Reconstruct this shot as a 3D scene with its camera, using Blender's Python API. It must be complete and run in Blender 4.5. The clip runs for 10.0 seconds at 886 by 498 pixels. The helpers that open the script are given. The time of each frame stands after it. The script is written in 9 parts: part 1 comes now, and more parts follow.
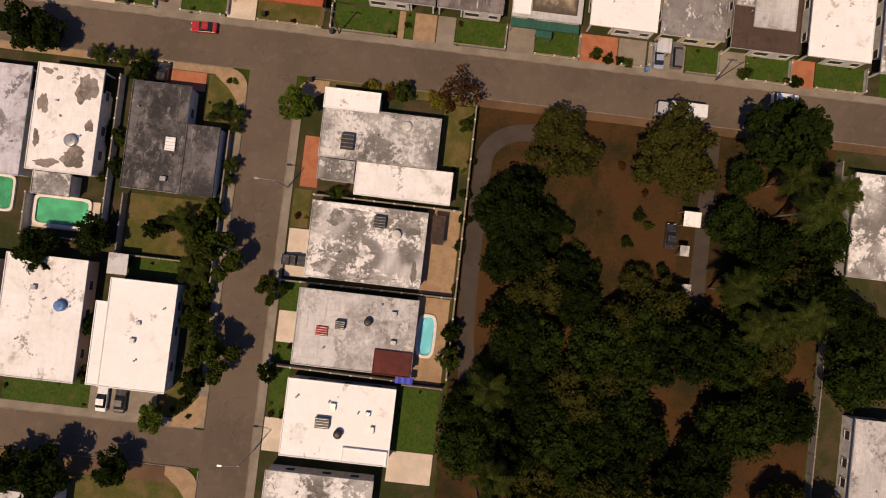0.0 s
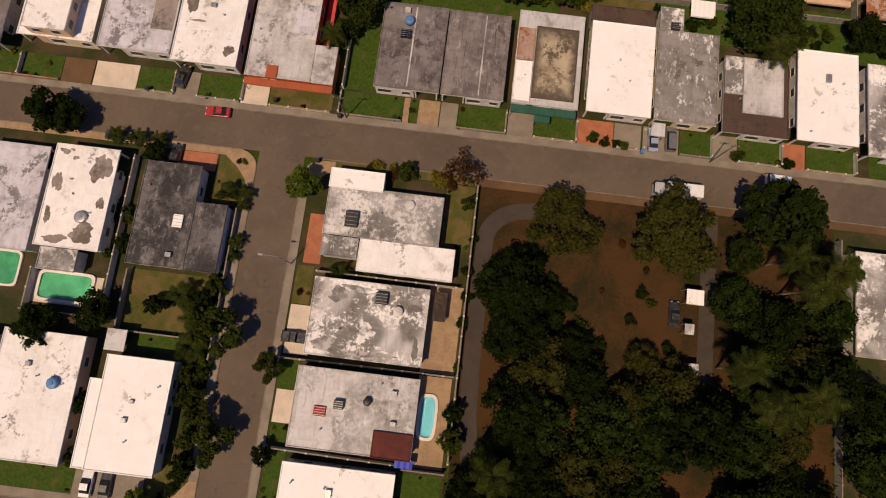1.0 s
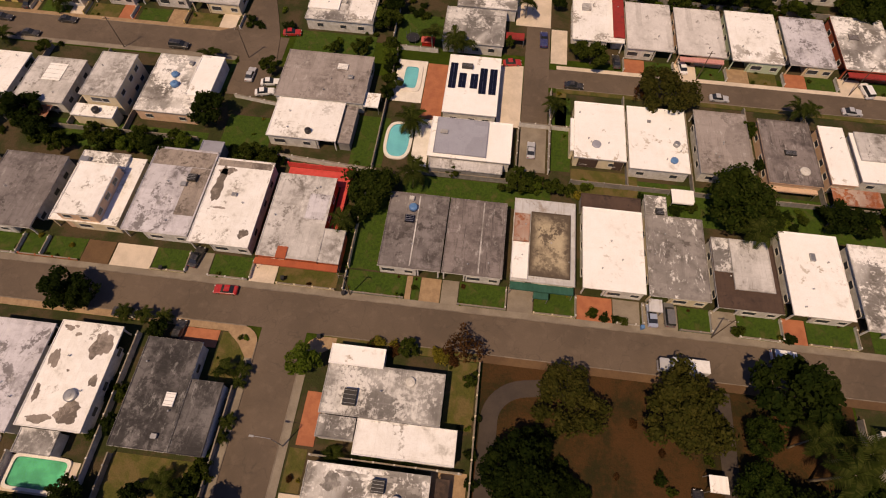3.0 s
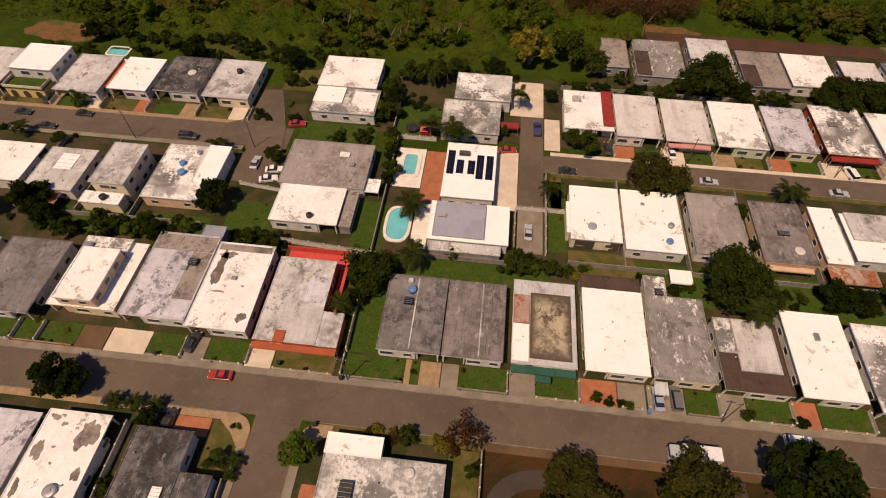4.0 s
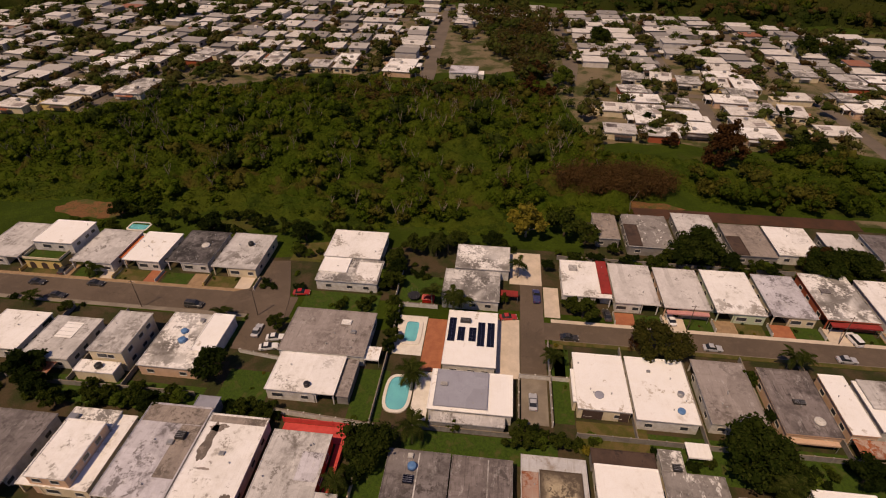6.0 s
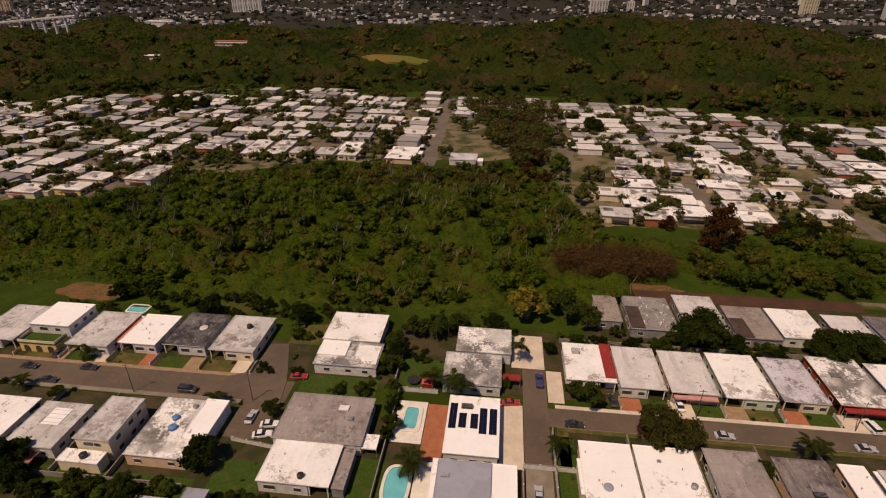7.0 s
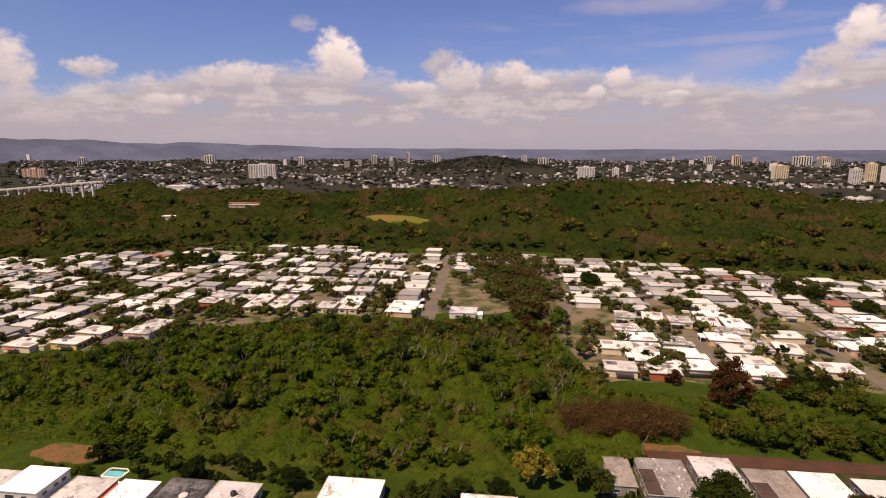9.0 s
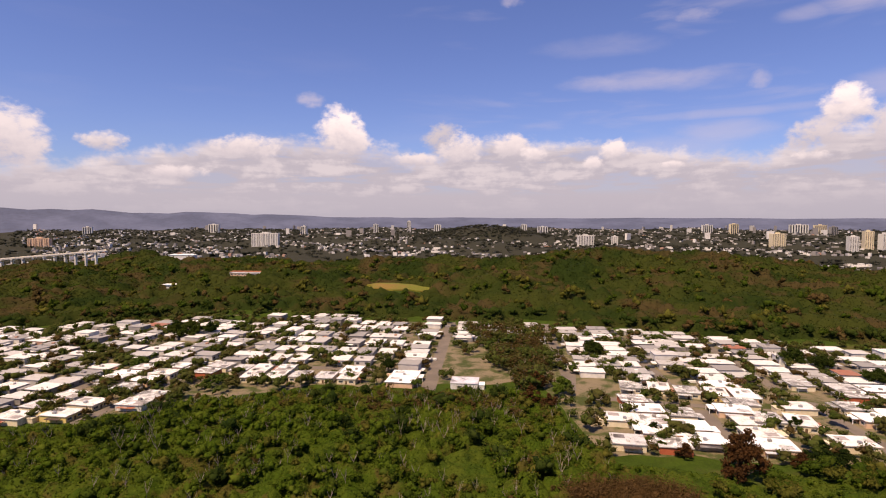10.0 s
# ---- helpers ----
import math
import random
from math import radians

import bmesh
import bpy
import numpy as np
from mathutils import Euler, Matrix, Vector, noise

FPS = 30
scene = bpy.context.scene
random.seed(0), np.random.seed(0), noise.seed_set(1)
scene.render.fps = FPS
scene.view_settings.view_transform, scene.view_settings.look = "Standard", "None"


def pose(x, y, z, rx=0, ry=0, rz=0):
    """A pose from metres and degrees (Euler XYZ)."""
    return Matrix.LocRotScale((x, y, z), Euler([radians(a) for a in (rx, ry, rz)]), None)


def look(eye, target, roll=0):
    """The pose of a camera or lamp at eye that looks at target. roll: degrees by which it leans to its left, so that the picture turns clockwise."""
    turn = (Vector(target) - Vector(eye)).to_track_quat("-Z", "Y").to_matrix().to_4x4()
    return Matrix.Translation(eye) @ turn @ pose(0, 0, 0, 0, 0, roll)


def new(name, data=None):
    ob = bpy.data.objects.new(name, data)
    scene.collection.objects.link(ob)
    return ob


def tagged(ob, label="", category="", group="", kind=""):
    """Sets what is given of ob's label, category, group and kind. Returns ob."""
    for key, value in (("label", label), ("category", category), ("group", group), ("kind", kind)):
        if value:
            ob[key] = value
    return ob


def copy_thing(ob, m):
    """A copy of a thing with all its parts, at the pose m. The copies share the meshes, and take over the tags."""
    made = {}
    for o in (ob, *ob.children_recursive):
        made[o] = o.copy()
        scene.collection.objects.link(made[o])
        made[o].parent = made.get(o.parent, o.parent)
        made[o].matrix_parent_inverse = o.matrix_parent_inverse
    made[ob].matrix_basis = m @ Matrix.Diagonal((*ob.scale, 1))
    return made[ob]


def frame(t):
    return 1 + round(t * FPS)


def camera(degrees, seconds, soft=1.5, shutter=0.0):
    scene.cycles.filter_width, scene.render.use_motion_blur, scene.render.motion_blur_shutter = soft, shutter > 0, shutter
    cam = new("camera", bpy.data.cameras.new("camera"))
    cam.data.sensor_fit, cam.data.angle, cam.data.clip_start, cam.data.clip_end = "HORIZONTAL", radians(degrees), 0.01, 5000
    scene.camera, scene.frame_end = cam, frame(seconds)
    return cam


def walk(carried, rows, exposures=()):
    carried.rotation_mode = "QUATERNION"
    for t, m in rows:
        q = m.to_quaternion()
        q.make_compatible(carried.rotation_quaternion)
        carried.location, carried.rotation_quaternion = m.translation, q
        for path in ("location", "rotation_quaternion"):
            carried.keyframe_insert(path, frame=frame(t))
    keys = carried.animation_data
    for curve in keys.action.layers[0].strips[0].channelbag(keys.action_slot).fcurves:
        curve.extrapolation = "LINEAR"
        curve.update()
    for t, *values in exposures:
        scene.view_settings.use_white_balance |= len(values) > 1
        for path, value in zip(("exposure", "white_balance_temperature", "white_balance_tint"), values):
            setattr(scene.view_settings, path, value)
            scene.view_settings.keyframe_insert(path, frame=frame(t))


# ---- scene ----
# camera: hovers in one place and tilts up from the ground to the horizon
cam = camera(78.92, 10.0, soft=1.1)
EYE = (0.0, 0.0, 95.0)
PATH = [
    (0.0, pose(*EYE, 1.341, -0.992, 0.180)),
    (0.5, pose(*EYE, 5.297, -0.931, 0.313)),
    (1.0, pose(*EYE, 9.497, -0.807, 0.442)),
    (1.5, pose(*EYE, 14.433, -0.732, 0.469)),
    (2.0, pose(*EYE, 19.411, -0.689, 0.525)),
    (2.5, pose(*EYE, 23.806, -0.679, 0.508)),
    (4.0, pose(*EYE, 36.758, -0.492, -0.024)),
    (4.5, pose(*EYE, 41.314, -0.416, -0.106)),
    (5.0, pose(*EYE, 45.814, -0.329, -0.124)),
    (5.5, pose(*EYE, 50.130, -0.301, -0.088)),
    (7.0, pose(*EYE, 63.131, -0.210, -0.042)),
    (7.5, pose(*EYE, 67.527, -0.181, -0.037)),
    (8.0, pose(*EYE, 71.584, -0.148, -0.036)),
    (8.5, pose(*EYE, 75.403, -0.130, -0.067)),
    (9.0, pose(*EYE, 79.345, -0.104, -0.070)),
    (9.5, pose(*EYE, 83.319, -0.004, -0.022)),
    (10.0, pose(*EYE, 86.580, 0.000, -0.000)),
]
EXPOSURES = [
    (0.0, -0.54, 9700, 20), (2.0, -0.68, 10300, 22), (4.5, -0.42, 10500, 22), (5.0, -0.56, 10500, 22), (5.7, -0.80, 10300, 24), (7.0, -0.70, 10000, 22), (7.5, -0.52, 9800, 21), (9.0, 0.08, 9600, 22), (10.0, 0.33, 9200, 22),
]
walk(cam, PATH, EXPOSURES)

# ---- sky, clouds and sun ----
SUN_DIR = Vector((-0.36, -0.44, 1.0)).normalized()
sun_el = math.asin(SUN_DIR.z)
sun_data = bpy.data.lights.new("sun", "SUN")
sun_data.energy, sun_data.angle, sun_data.color = 5.0, radians(0.53), (1.0, 0.94, 0.85)
sun = new("sun", sun_data)
sun.matrix_world = look(SUN_DIR * 300, (0, 0, 0))

world = bpy.data.worlds.new("sky")
scene.world = world
world.use_nodes = True


class Nodes:
    """A small writer for node trees."""

    def __init__(self, tree):
        self.tree = tree

    def add(self, kind, **values):
        node = self.tree.nodes.new(kind)
        for key, value in values.items():
            node.inputs[key].default_value = value
        return node

    def link(self, a, b):
        self.tree.links.new(a, b)

    def put(self, socket, value):
        if isinstance(value, bpy.types.NodeSocket):
            self.link(value, socket)
        elif value is not None:
            socket.default_value = value

    def math(self, op, a, b=None, c=None, clamp=False):
        node = self.add("ShaderNodeMath")
        node.operation, node.use_clamp = op, clamp
        for socket, value in zip(node.inputs, (a, b, c)):
            self.put(socket, value)
        return node.outputs[0]

    def mix(self, fac, a, b, blend="MIX"):
        node = self.add("ShaderNodeMix")
        node.data_type, node.blend_type = "RGBA", blend
        self.put(node.inputs[0], fac)
        self.put(node.inputs[6], a if isinstance(a, bpy.types.NodeSocket) else (*a, 1))
        self.put(node.inputs[7], b if isinstance(b, bpy.types.NodeSocket) else (*b, 1))
        return node.outputs[2]

    def step(self, value, low, high, out_low=0.0, out_high=1.0):
        node = self.add("ShaderNodeMapRange")
        node.interpolation_type = "SMOOTHSTEP"
        self.put(node.inputs[0], value)
        for n, v in zip((1, 2, 3, 4), (low, high, out_low, out_high)):
            node.inputs[n].default_value = v
        return node.outputs[0]

    def noise(self, vector, scale, detail=4.0, rough=0.55, distort=0.0):
        node = self.add("ShaderNodeTexNoise")
        self.put(node.inputs["Vector"], vector)
        for key, v in (("Scale", scale), ("Detail", detail), ("Roughness", rough), ("Distortion", distort)):
            node.inputs[key].default_value = v
        return node.outputs[0]

    def vec(self, x, y, z):
        node = self.add("ShaderNodeCombineXYZ")
        for socket, value in zip(node.inputs, (x, y, z)):
            self.put(socket, value)
        return node.outputs[0]


n = Nodes(world.node_tree)
world.node_tree.nodes.clear()
sky = n.add("ShaderNodeTexSky")
sky.sky_type, sky.sun_disc, sky.sun_elevation, sky.sun_rotation = "NISHITA", False, sun_el, math.atan2(SUN_DIR.x, SUN_DIR.y)
sky.altitude, sky.air_density, sky.dust_density, sky.ozone_density = 100.0, 1.0, 0.6, 1.6
way = n.add("ShaderNodeTexCoord").outputs["Generated"]
parts = n.add("ShaderNodeSeparateXYZ")
n.link(way, parts.inputs[0])
az = n.math("ARCTAN2", parts.outputs[0], parts.outputs[1])
el = n.math("ARCSINE", parts.outputs[2])
# the upper edge of the low bank of cloud, by the direction
ramp = n.add("ShaderNodeValToRGB")
ramp.color_ramp.interpolation = "B_SPLINE"
TOPS = [(-0.80, .075), (-0.685, .080), (-0.62, .082), (-0.52, .100), (-0.43, .124), (-0.36, .136), (-0.23, .136), (-0.09, .122), (-0.02, .100), (0.04, .140),
        (0.12, .140), (0.22, .132), (0.32, .130), (0.45, .104), (0.54, .094), (0.60, .124), (0.68, .150), (0.80, .08)]
while len(ramp.color_ramp.elements) < len(TOPS):
    ramp.color_ramp.elements.new(0.5)
for stop, (a, top) in zip(ramp.color_ramp.elements, TOPS):
    stop.position, stop.color = (a + 0.8) / 1.6, (top * 3, top * 3, top * 3, 1)
n.link(n.math("MULTIPLY_ADD", az, 1 / 1.6, 0.5), ramp.inputs[0])
top = n.math("DIVIDE", ramp.outputs[0], 3.0)
lump = n.noise(n.vec(az, n.math("MULTIPLY", el, 1.3), 3.7), 24.0, 6.0, 0.58, 0.25)
fine = n.noise(n.vec(az, n.math("MULTIPLY", el, 1.5), 9.1), 75.0, 4.0, 0.55, 0.1)
billow = n.math("ADD", n.math("MULTIPLY_ADD", lump, 1.0, -0.5), n.math("MULTIPLY_ADD", fine, 0.42, -0.21))
edge = n.math("MULTIPLY_ADD", billow, 0.050, n.math("SUBTRACT", top, el))
mask = n.step(edge, -0.012, 0.020)
# flat layers and pale gaps inside the bank
layer = n.noise(n.vec(n.math("MULTIPLY", az, 0.55), n.math("MULTIPLY", el, 3.0), 1.3), 15.0, 5.0, 0.55, 0.2)
low = n.step(el, 0.035, 0.075, 1.0, 0.0)
mask = n.math("MULTIPLY", mask, n.math("MAXIMUM", n.step(layer, 0.36, 0.48, 0.72, 1.0), low))
lit = n.step(n.math("MULTIPLY_ADD", billow, 0.55, layer), 0.46, 0.70)
crest = n.step(edge, 0.0, 0.030, 0.55, 0.0)
white = n.math("MULTIPLY_ADD", lit, 0.52, crest, clamp=True)
white = n.math("MULTIPLY", white, n.step(el, 0.02, 0.07, 0.22, 1.0))
GREY_CLOUD, WHITE_CLOUD = (0.358, 0.400, 0.555), (0.60, 0.645, 0.80)
cloud = n.mix(white, GREY_CLOUD, WHITE_CLOUD)
# thin high streaks
streak = n.noise(n.vec(n.math("MULTIPLY", az, 0.9), n.math("MULTIPLY", el, 5.0), 5.5), 5.0, 5.0, 0.5, 0.4)
wisp = n.math("MULTIPLY", n.step(streak, 0.50, 0.76, 0.0, 0.30), n.step(el, 0.10, 0.18))
wisp = n.math("MULTIPLY", wisp, n.step(az, -0.15, 0.2, 0.12, 1.0))
veil = n.noise(n.vec(n.math("MULTIPLY", az, 3.0), n.math("MULTIPLY", el, 9.0), 8.5), 3.4, 6.0, 0.58, 0.4)
for a0, e0, wide, high, strength in ((0.36, 0.231, 0.13, 0.016, 0.52), (0.42, 0.226, 0.05, 0.016, 0.30), (0.483, 0.168, 0.15, 0.008, 0.34), (0.476, 0.138, 0.075, 0.020, 0.38), (0.41, 0.118, 0.10, 0.020, 0.30),
                                     (0.277, 0.290, 0.10, 0.018, 0.18), (-0.238, 0.205, 0.026, 0.012, 0.62), (0.525, 0.214, 0.016, 0.012, 0.40), (0.43, 0.322, 0.035, 0.010, 0.34), (0.578, 0.300, 0.04, 0.012, 0.34), (0.66, 0.310, 0.06, 0.022, 0.55), (0.123, 0.372, 0.02, 0.012, 0.4),
                                     (0.70, 0.19, 0.06, 0.022, 0.40)):
    da = n.math("DIVIDE", n.math("SUBTRACT", az, a0), wide)
    de = n.math("DIVIDE", n.math("SUBTRACT", el, e0), high)
    off = n.math("ADD", n.math("MULTIPLY", da, da), n.math("MULTIPLY", de, de))
    off = n.math("ADD", off, n.math("MULTIPLY_ADD", veil, 2.6, -1.3))
    if wide < 0.04:
        off = n.math("MULTIPLY_ADD", billow, 3.2, off)
    wisp = n.math("MAXIMUM", wisp, n.step(off, -0.5, 1.6, strength, 0.0))
blue = n.mix(1.0, sky.outputs[0], (0.049, 0.069, 0.128), "MULTIPLY")
blue = n.mix(wisp, blue, (0.46, 0.49, 0.70))
final = n.mix(mask, blue, cloud)
# single heaps of cumulus over the bank: bearing, height, half width, half height, whiteness
for a0, e0, wide, high, pale in ((-0.690, 0.112, 0.075, 0.056, 0.62), (-0.557, 0.118, 0.042, 0.018, 0.60), (-0.348, 0.120, 0.064, 0.026, 0.70), (-0.459, 0.074, 0.058, 0.015, 0.60), (-0.164, 0.132, 0.034, 0.026, 0.75), (-0.188, 0.150, 0.046, 0.050, 1.0),
                                 (-0.051, 0.103, 0.046, 0.016, 0.62), (0.004, 0.140, 0.040, 0.034, 0.22), (0.032, 0.124, 0.044, 0.038, 0.72), (0.130, 0.126, 0.038, 0.028, 0.70), (0.166, 0.112, 0.028, 0.018, 0.80), (0.306, 0.114, 0.028, 0.024, 0.80),
                                 (0.272, 0.093, 0.020, 0.016, 0.72), (0.400, 0.088, 0.024, 0.008, 0.70), (0.690, 0.128, 0.030, 0.048, 0.45), (0.605, 0.122, 0.045, 0.032, 0.42), (0.638, 0.163, 0.038, 0.034, 1.0), (0.598, 0.092, 0.030, 0.012, 0.70)):
    da = n.math("DIVIDE", n.math("SUBTRACT", az, a0), wide)
    de = n.math("DIVIDE", n.math("SUBTRACT", el, e0), high)
    body = n.math("SUBTRACT", n.math("MULTIPLY_ADD", billow, 2.3, 1.0), n.math("MULTIPLY_ADD", da, da, n.math("MULTIPLY", de, de)))
    sunny = n.step(n.math("MULTIPLY_ADD", billow, 1.3, de), -0.95, 0.75, 0.10 * pale, pale)
    hold = n.math("MULTIPLY", n.step(body, -0.05, 0.85), n.step(n.math("MULTIPLY_ADD", billow, 0.8, de), -1.0, -0.25, 0.25, 1.0))
    final = n.mix(hold, final, n.mix(sunny, GREY_CLOUD, (0.77, 0.80, 0.955)))
final = n.mix(n.step(el, -0.02, 0.045, 0.85, 0.0), final, (0.315, 0.360, 0.515))
back = n.add("ShaderNodeBackground", Strength=1.0)
n.link(final, back.inputs[0])
n.link(back.outputs[0], n.add("ShaderNodeOutputWorld").inputs[0])


# ---- materials ----
def shader(name, rough=0.8, metal=0.0, spec=0.35):
    m = bpy.data.materials.new(name)
    m.use_nodes = True
    k = Nodes(m.node_tree)
    b = m.node_tree.nodes["Principled BSDF"]
    b.inputs["Roughness"].default_value, b.inputs["Metallic"].default_value = rough, metal
    b.inputs["Specular IOR Level"].default_value = spec
    return m, k, b


def place(k, spread=True):
    """Object coordinates, shifted from one object to the next."""
    at = k.add("ShaderNodeTexCoord").outputs["Object"]
    if not spread:
        return at
    shift = k.add("ShaderNodeVectorMath")
    shift.operation = "SCALE"
    shift.inputs[0].default_value = (37.0, 91.0, 13.0)
    k.link(k.add("ShaderNodeObjectInfo").outputs["Random"], shift.inputs["Scale"])
    total = k.add("ShaderNodeVectorMath")
    total.operation = "ADD"
    k.link(at, total.inputs[0])
    k.link(shift.outputs[0], total.inputs[1])
    return total.outputs[0]


def bump(k, b, height, strength, distance=0.05):
    node = k.add("ShaderNodeBump", Strength=strength, Distance=distance)
    k.link(height, node.inputs["Height"])
    k.link(node.outputs[0], b.inputs["Normal"])


def surface(name, a, c, scale=0.6, fine=9.0, rough=0.85, metal=0.0, relief=0.25, spread=True, spec=0.3, fine_amount=0.35):
    """Two-tone surface: broad patches and fine grain."""
    m, k, b = shader(name, rough, metal, spec)
    at = place(k, spread)
    broad = k.step(k.noise(at, scale, 5.0, 0.6), 0.34, 0.66)
    grain = k.noise(at, fine, 4.0, 0.65)
    col = k.mix(broad, a, c)
    dark = k.mix(1.0, col, (0.62, 0.60, 0.57), "MULTIPLY")
    col = k.mix(k.math("MULTIPLY", k.step(grain, 0.40, 0.70), fine_amount), col, dark)
    k.link(col, b.inputs["Base Color"])
    if relief:
        bump(k, b, grain, relief)
    return m


def roofing(name, base, worn, stain, smudge=0.2, speck=0.2, streaks=0.25, marks=0.0, coats=0.3, rough=0.85, scale=1.0, rim_dirt=None, rim_wide=0.05):
    """Painted or bare concrete roof. base, worn: coats of different age; smudge: soft dark mould clouds; speck: small dark chips in swarms;
    streaks: drain runs; marks: smears of newer white paint."""
    m, k, b = shader(name, rough, 0.0, 0.3)
    at = place(k)
    broad = k.noise(at, 0.13 * scale, 4.0, 0.55, 0.4)
    mid = k.noise(at, 0.75 * scale, 7.0, 0.70, 0.3)
    chips = k.noise(at, 1.5 * scale, 9.0, 0.70, 0.5)
    grain = k.noise(at, 7.0, 5.0, 0.75)
    split = k.add("ShaderNodeSeparateXYZ")
    k.link(at, split.inputs[0])
    across, along = split.outputs[0], split.outputs[1]
    col = k.mix(k.step(k.math("MULTIPLY_ADD", mid, 0.5, k.math("MULTIPLY", broad, 0.5)), 0.40, 0.60), base, worn)
    coat = k.add("ShaderNodeTexVoronoi", Scale=0.21)
    coat.distance = "CHEBYCHEV"
    k.link(k.vec(k.math("MULTIPLY_ADD", mid, 0.5, across), k.math("MULTIPLY", along, 0.45), 0.0), coat.inputs["Vector"])
    tone = k.add("ShaderNodeSeparateColor")
    k.link(coat.outputs["Color"], tone.inputs[0])
    col = k.mix(k.step(tone.outputs[0], 0.30, 0.95, 0.0, coats), col, k.mix(1.0, col, (0.60, 0.585, 0.57), "MULTIPLY"))
    run = k.noise(k.vec(k.math("MULTIPLY", across, 2.4), k.math("MULTIPLY", along, 0.13), 0.0), 1.0, 6.0, 0.7)
    col = k.mix(k.math("MULTIPLY", k.step(run, 0.52, 0.70), streaks), col, stain)
    lim = 0.70 - 0.26 * smudge
    cloud_ = k.step(k.math("MULTIPLY_ADD", mid, 0.45, k.math("MULTIPLY", broad, 0.72)), lim - 0.02, lim + 0.16, 0.0, 0.95)
    zone = k.step(k.noise(at, 0.085 * scale, 2.0, 0.5, 0.8), 0.36, 0.58, 0.30, 1.0)
    col = k.mix(k.math("MULTIPLY", cloud_, zone), col, stain)
    lim = 0.78 - 0.22 * speck
    swarm = k.noise(at, 0.17 * scale, 3.0, 0.5, 0.6)
    chip = k.step(k.math("MULTIPLY_ADD", swarm, 0.72, k.math("MULTIPLY", chips, 0.56)), lim - 0.01, lim + 0.05, 0.0, 0.85)
    col = k.mix(k.math("MULTIPLY", chip, zone), col, stain)
    # peeled coats with a hard rim, and broom strokes
    peel = k.noise(k.vec(across, k.math("MULTIPLY", along, 0.7), 7.0), 0.42 * scale, 9.0, 0.62, 1.1)
    lim = 0.74 - 0.16 * smudge - 0.04 * speck
    col = k.mix(k.step(peel, lim, lim + 0.02, 0.0, 0.55), col, k.mix(0.5, worn, stain))
    sweep = k.noise(k.vec(k.math("MULTIPLY", across, 0.30), k.math("MULTIPLY", along, 1.9), 2.0), 1.0, 6.0, 0.66, 0.5)
    col = k.mix(k.step(sweep, 0.54, 0.66, 0.0, 0.5 * streaks + 0.06), col, k.mix(0.35, worn, stain))
    # dirt washed along the rim
    box_at = k.add("ShaderNodeSeparateXYZ")
    k.link(k.add("ShaderNodeTexCoord").outputs["Generated"], box_at.inputs[0])
    rim = k.math("MINIMUM", k.math("MINIMUM", box_at.outputs[0], k.math("SUBTRACT", 1.0, box_at.outputs[0])), k.math("MINIMUM", box_at.outputs[1], k.math("SUBTRACT", 1.0, box_at.outputs[1])))
    rim = k.math("SUBTRACT", rim, k.math("MULTIPLY_ADD", mid, 0.22, -0.10))
    col = k.mix(k.step(rim, -0.01, rim_wide, 0.04 + 0.9 * smudge if rim_dirt is None else rim_dirt, 0.0), col, k.mix(0.55 if rim_dirt is None else 0.92, worn, stain))
    if marks:
        smear = k.noise(k.vec(k.math("MULTIPLY", across, 0.62), k.math("MULTIPLY", along, 0.26), 4.0), 1.0, 9.0, 0.82, 0.15)
        col = k.mix(k.math("MULTIPLY", k.step(smear, 0.55, 0.62), marks), col, (0.74, 0.72, 0.68))
    seam = k.add("ShaderNodeTexBrick", Scale=1.0)
    seam.inputs["Mortar Size"].default_value = 0.03
    seam.inputs["Brick Width"].default_value = 5.7
    seam.inputs["Row Height"].default_value = 8.3
    k.link(at, seam.inputs["Vector"])
    col = k.mix(k.math("MULTIPLY", seam.outputs["Fac"], 0.06 + 0.4 * min(smudge, 0.5)), col, stain)
    col = k.mix(k.math("MULTIPLY", k.step(grain, 0.46, 0.72), 0.28), col, k.mix(1.0, col, (0.55, 0.53, 0.50), "MULTIPLY"))
    k.link(col, b.inputs["Base Color"])
    bump(k, b, grain, 0.3, 0.03)
    return m


WHITE_R = roofing("white_roof_paint", (0.86, 0.845, 0.82), (0.78, 0.755, 0.71), (0.25, 0.215, 0.18), 0.17, 0.34, 0.12, coats=0.12)
CLEAN_R = roofing("fresh_white_roof_paint", (0.88, 0.87, 0.845), (0.85, 0.83, 0.79), (0.42, 0.35, 0.27), 0.03, 0.10, 0.05, coats=0.05)
FAR_WHITE_R = roofing("dusty_white_roof", (0.74, 0.71, 0.67), (0.62, 0.585, 0.54), (0.28, 0.235, 0.19), 0.24, 0.40, 0.20, coats=0.25)
PEEL_R = roofing("peeling_white_roof", (0.87, 0.85, 0.815), (0.78, 0.75, 0.70), (0.26, 0.225, 0.19), 0.14, 0.16, 0.12, coats=0.12)
MOULD_R = roofing("roof_mould", (0.20, 0.182, 0.165), (0.105, 0.095, 0.086), (0.50, 0.47, 0.43), 0.42, 0.75, 0.3)
SPOT_R = roofing("spotted_white_roof", (0.85, 0.83, 0.80), (0.72, 0.69, 0.64), (0.10, 0.086, 0.074), 0.36, 0.82, 0.30, coats=0.20)
MOTT_R = roofing("mottled_roof", (0.70, 0.68, 0.645), (0.50, 0.48, 0.45), (0.10, 0.090, 0.082), 0.46, 0.84, 0.45, 0.55, 0.4)
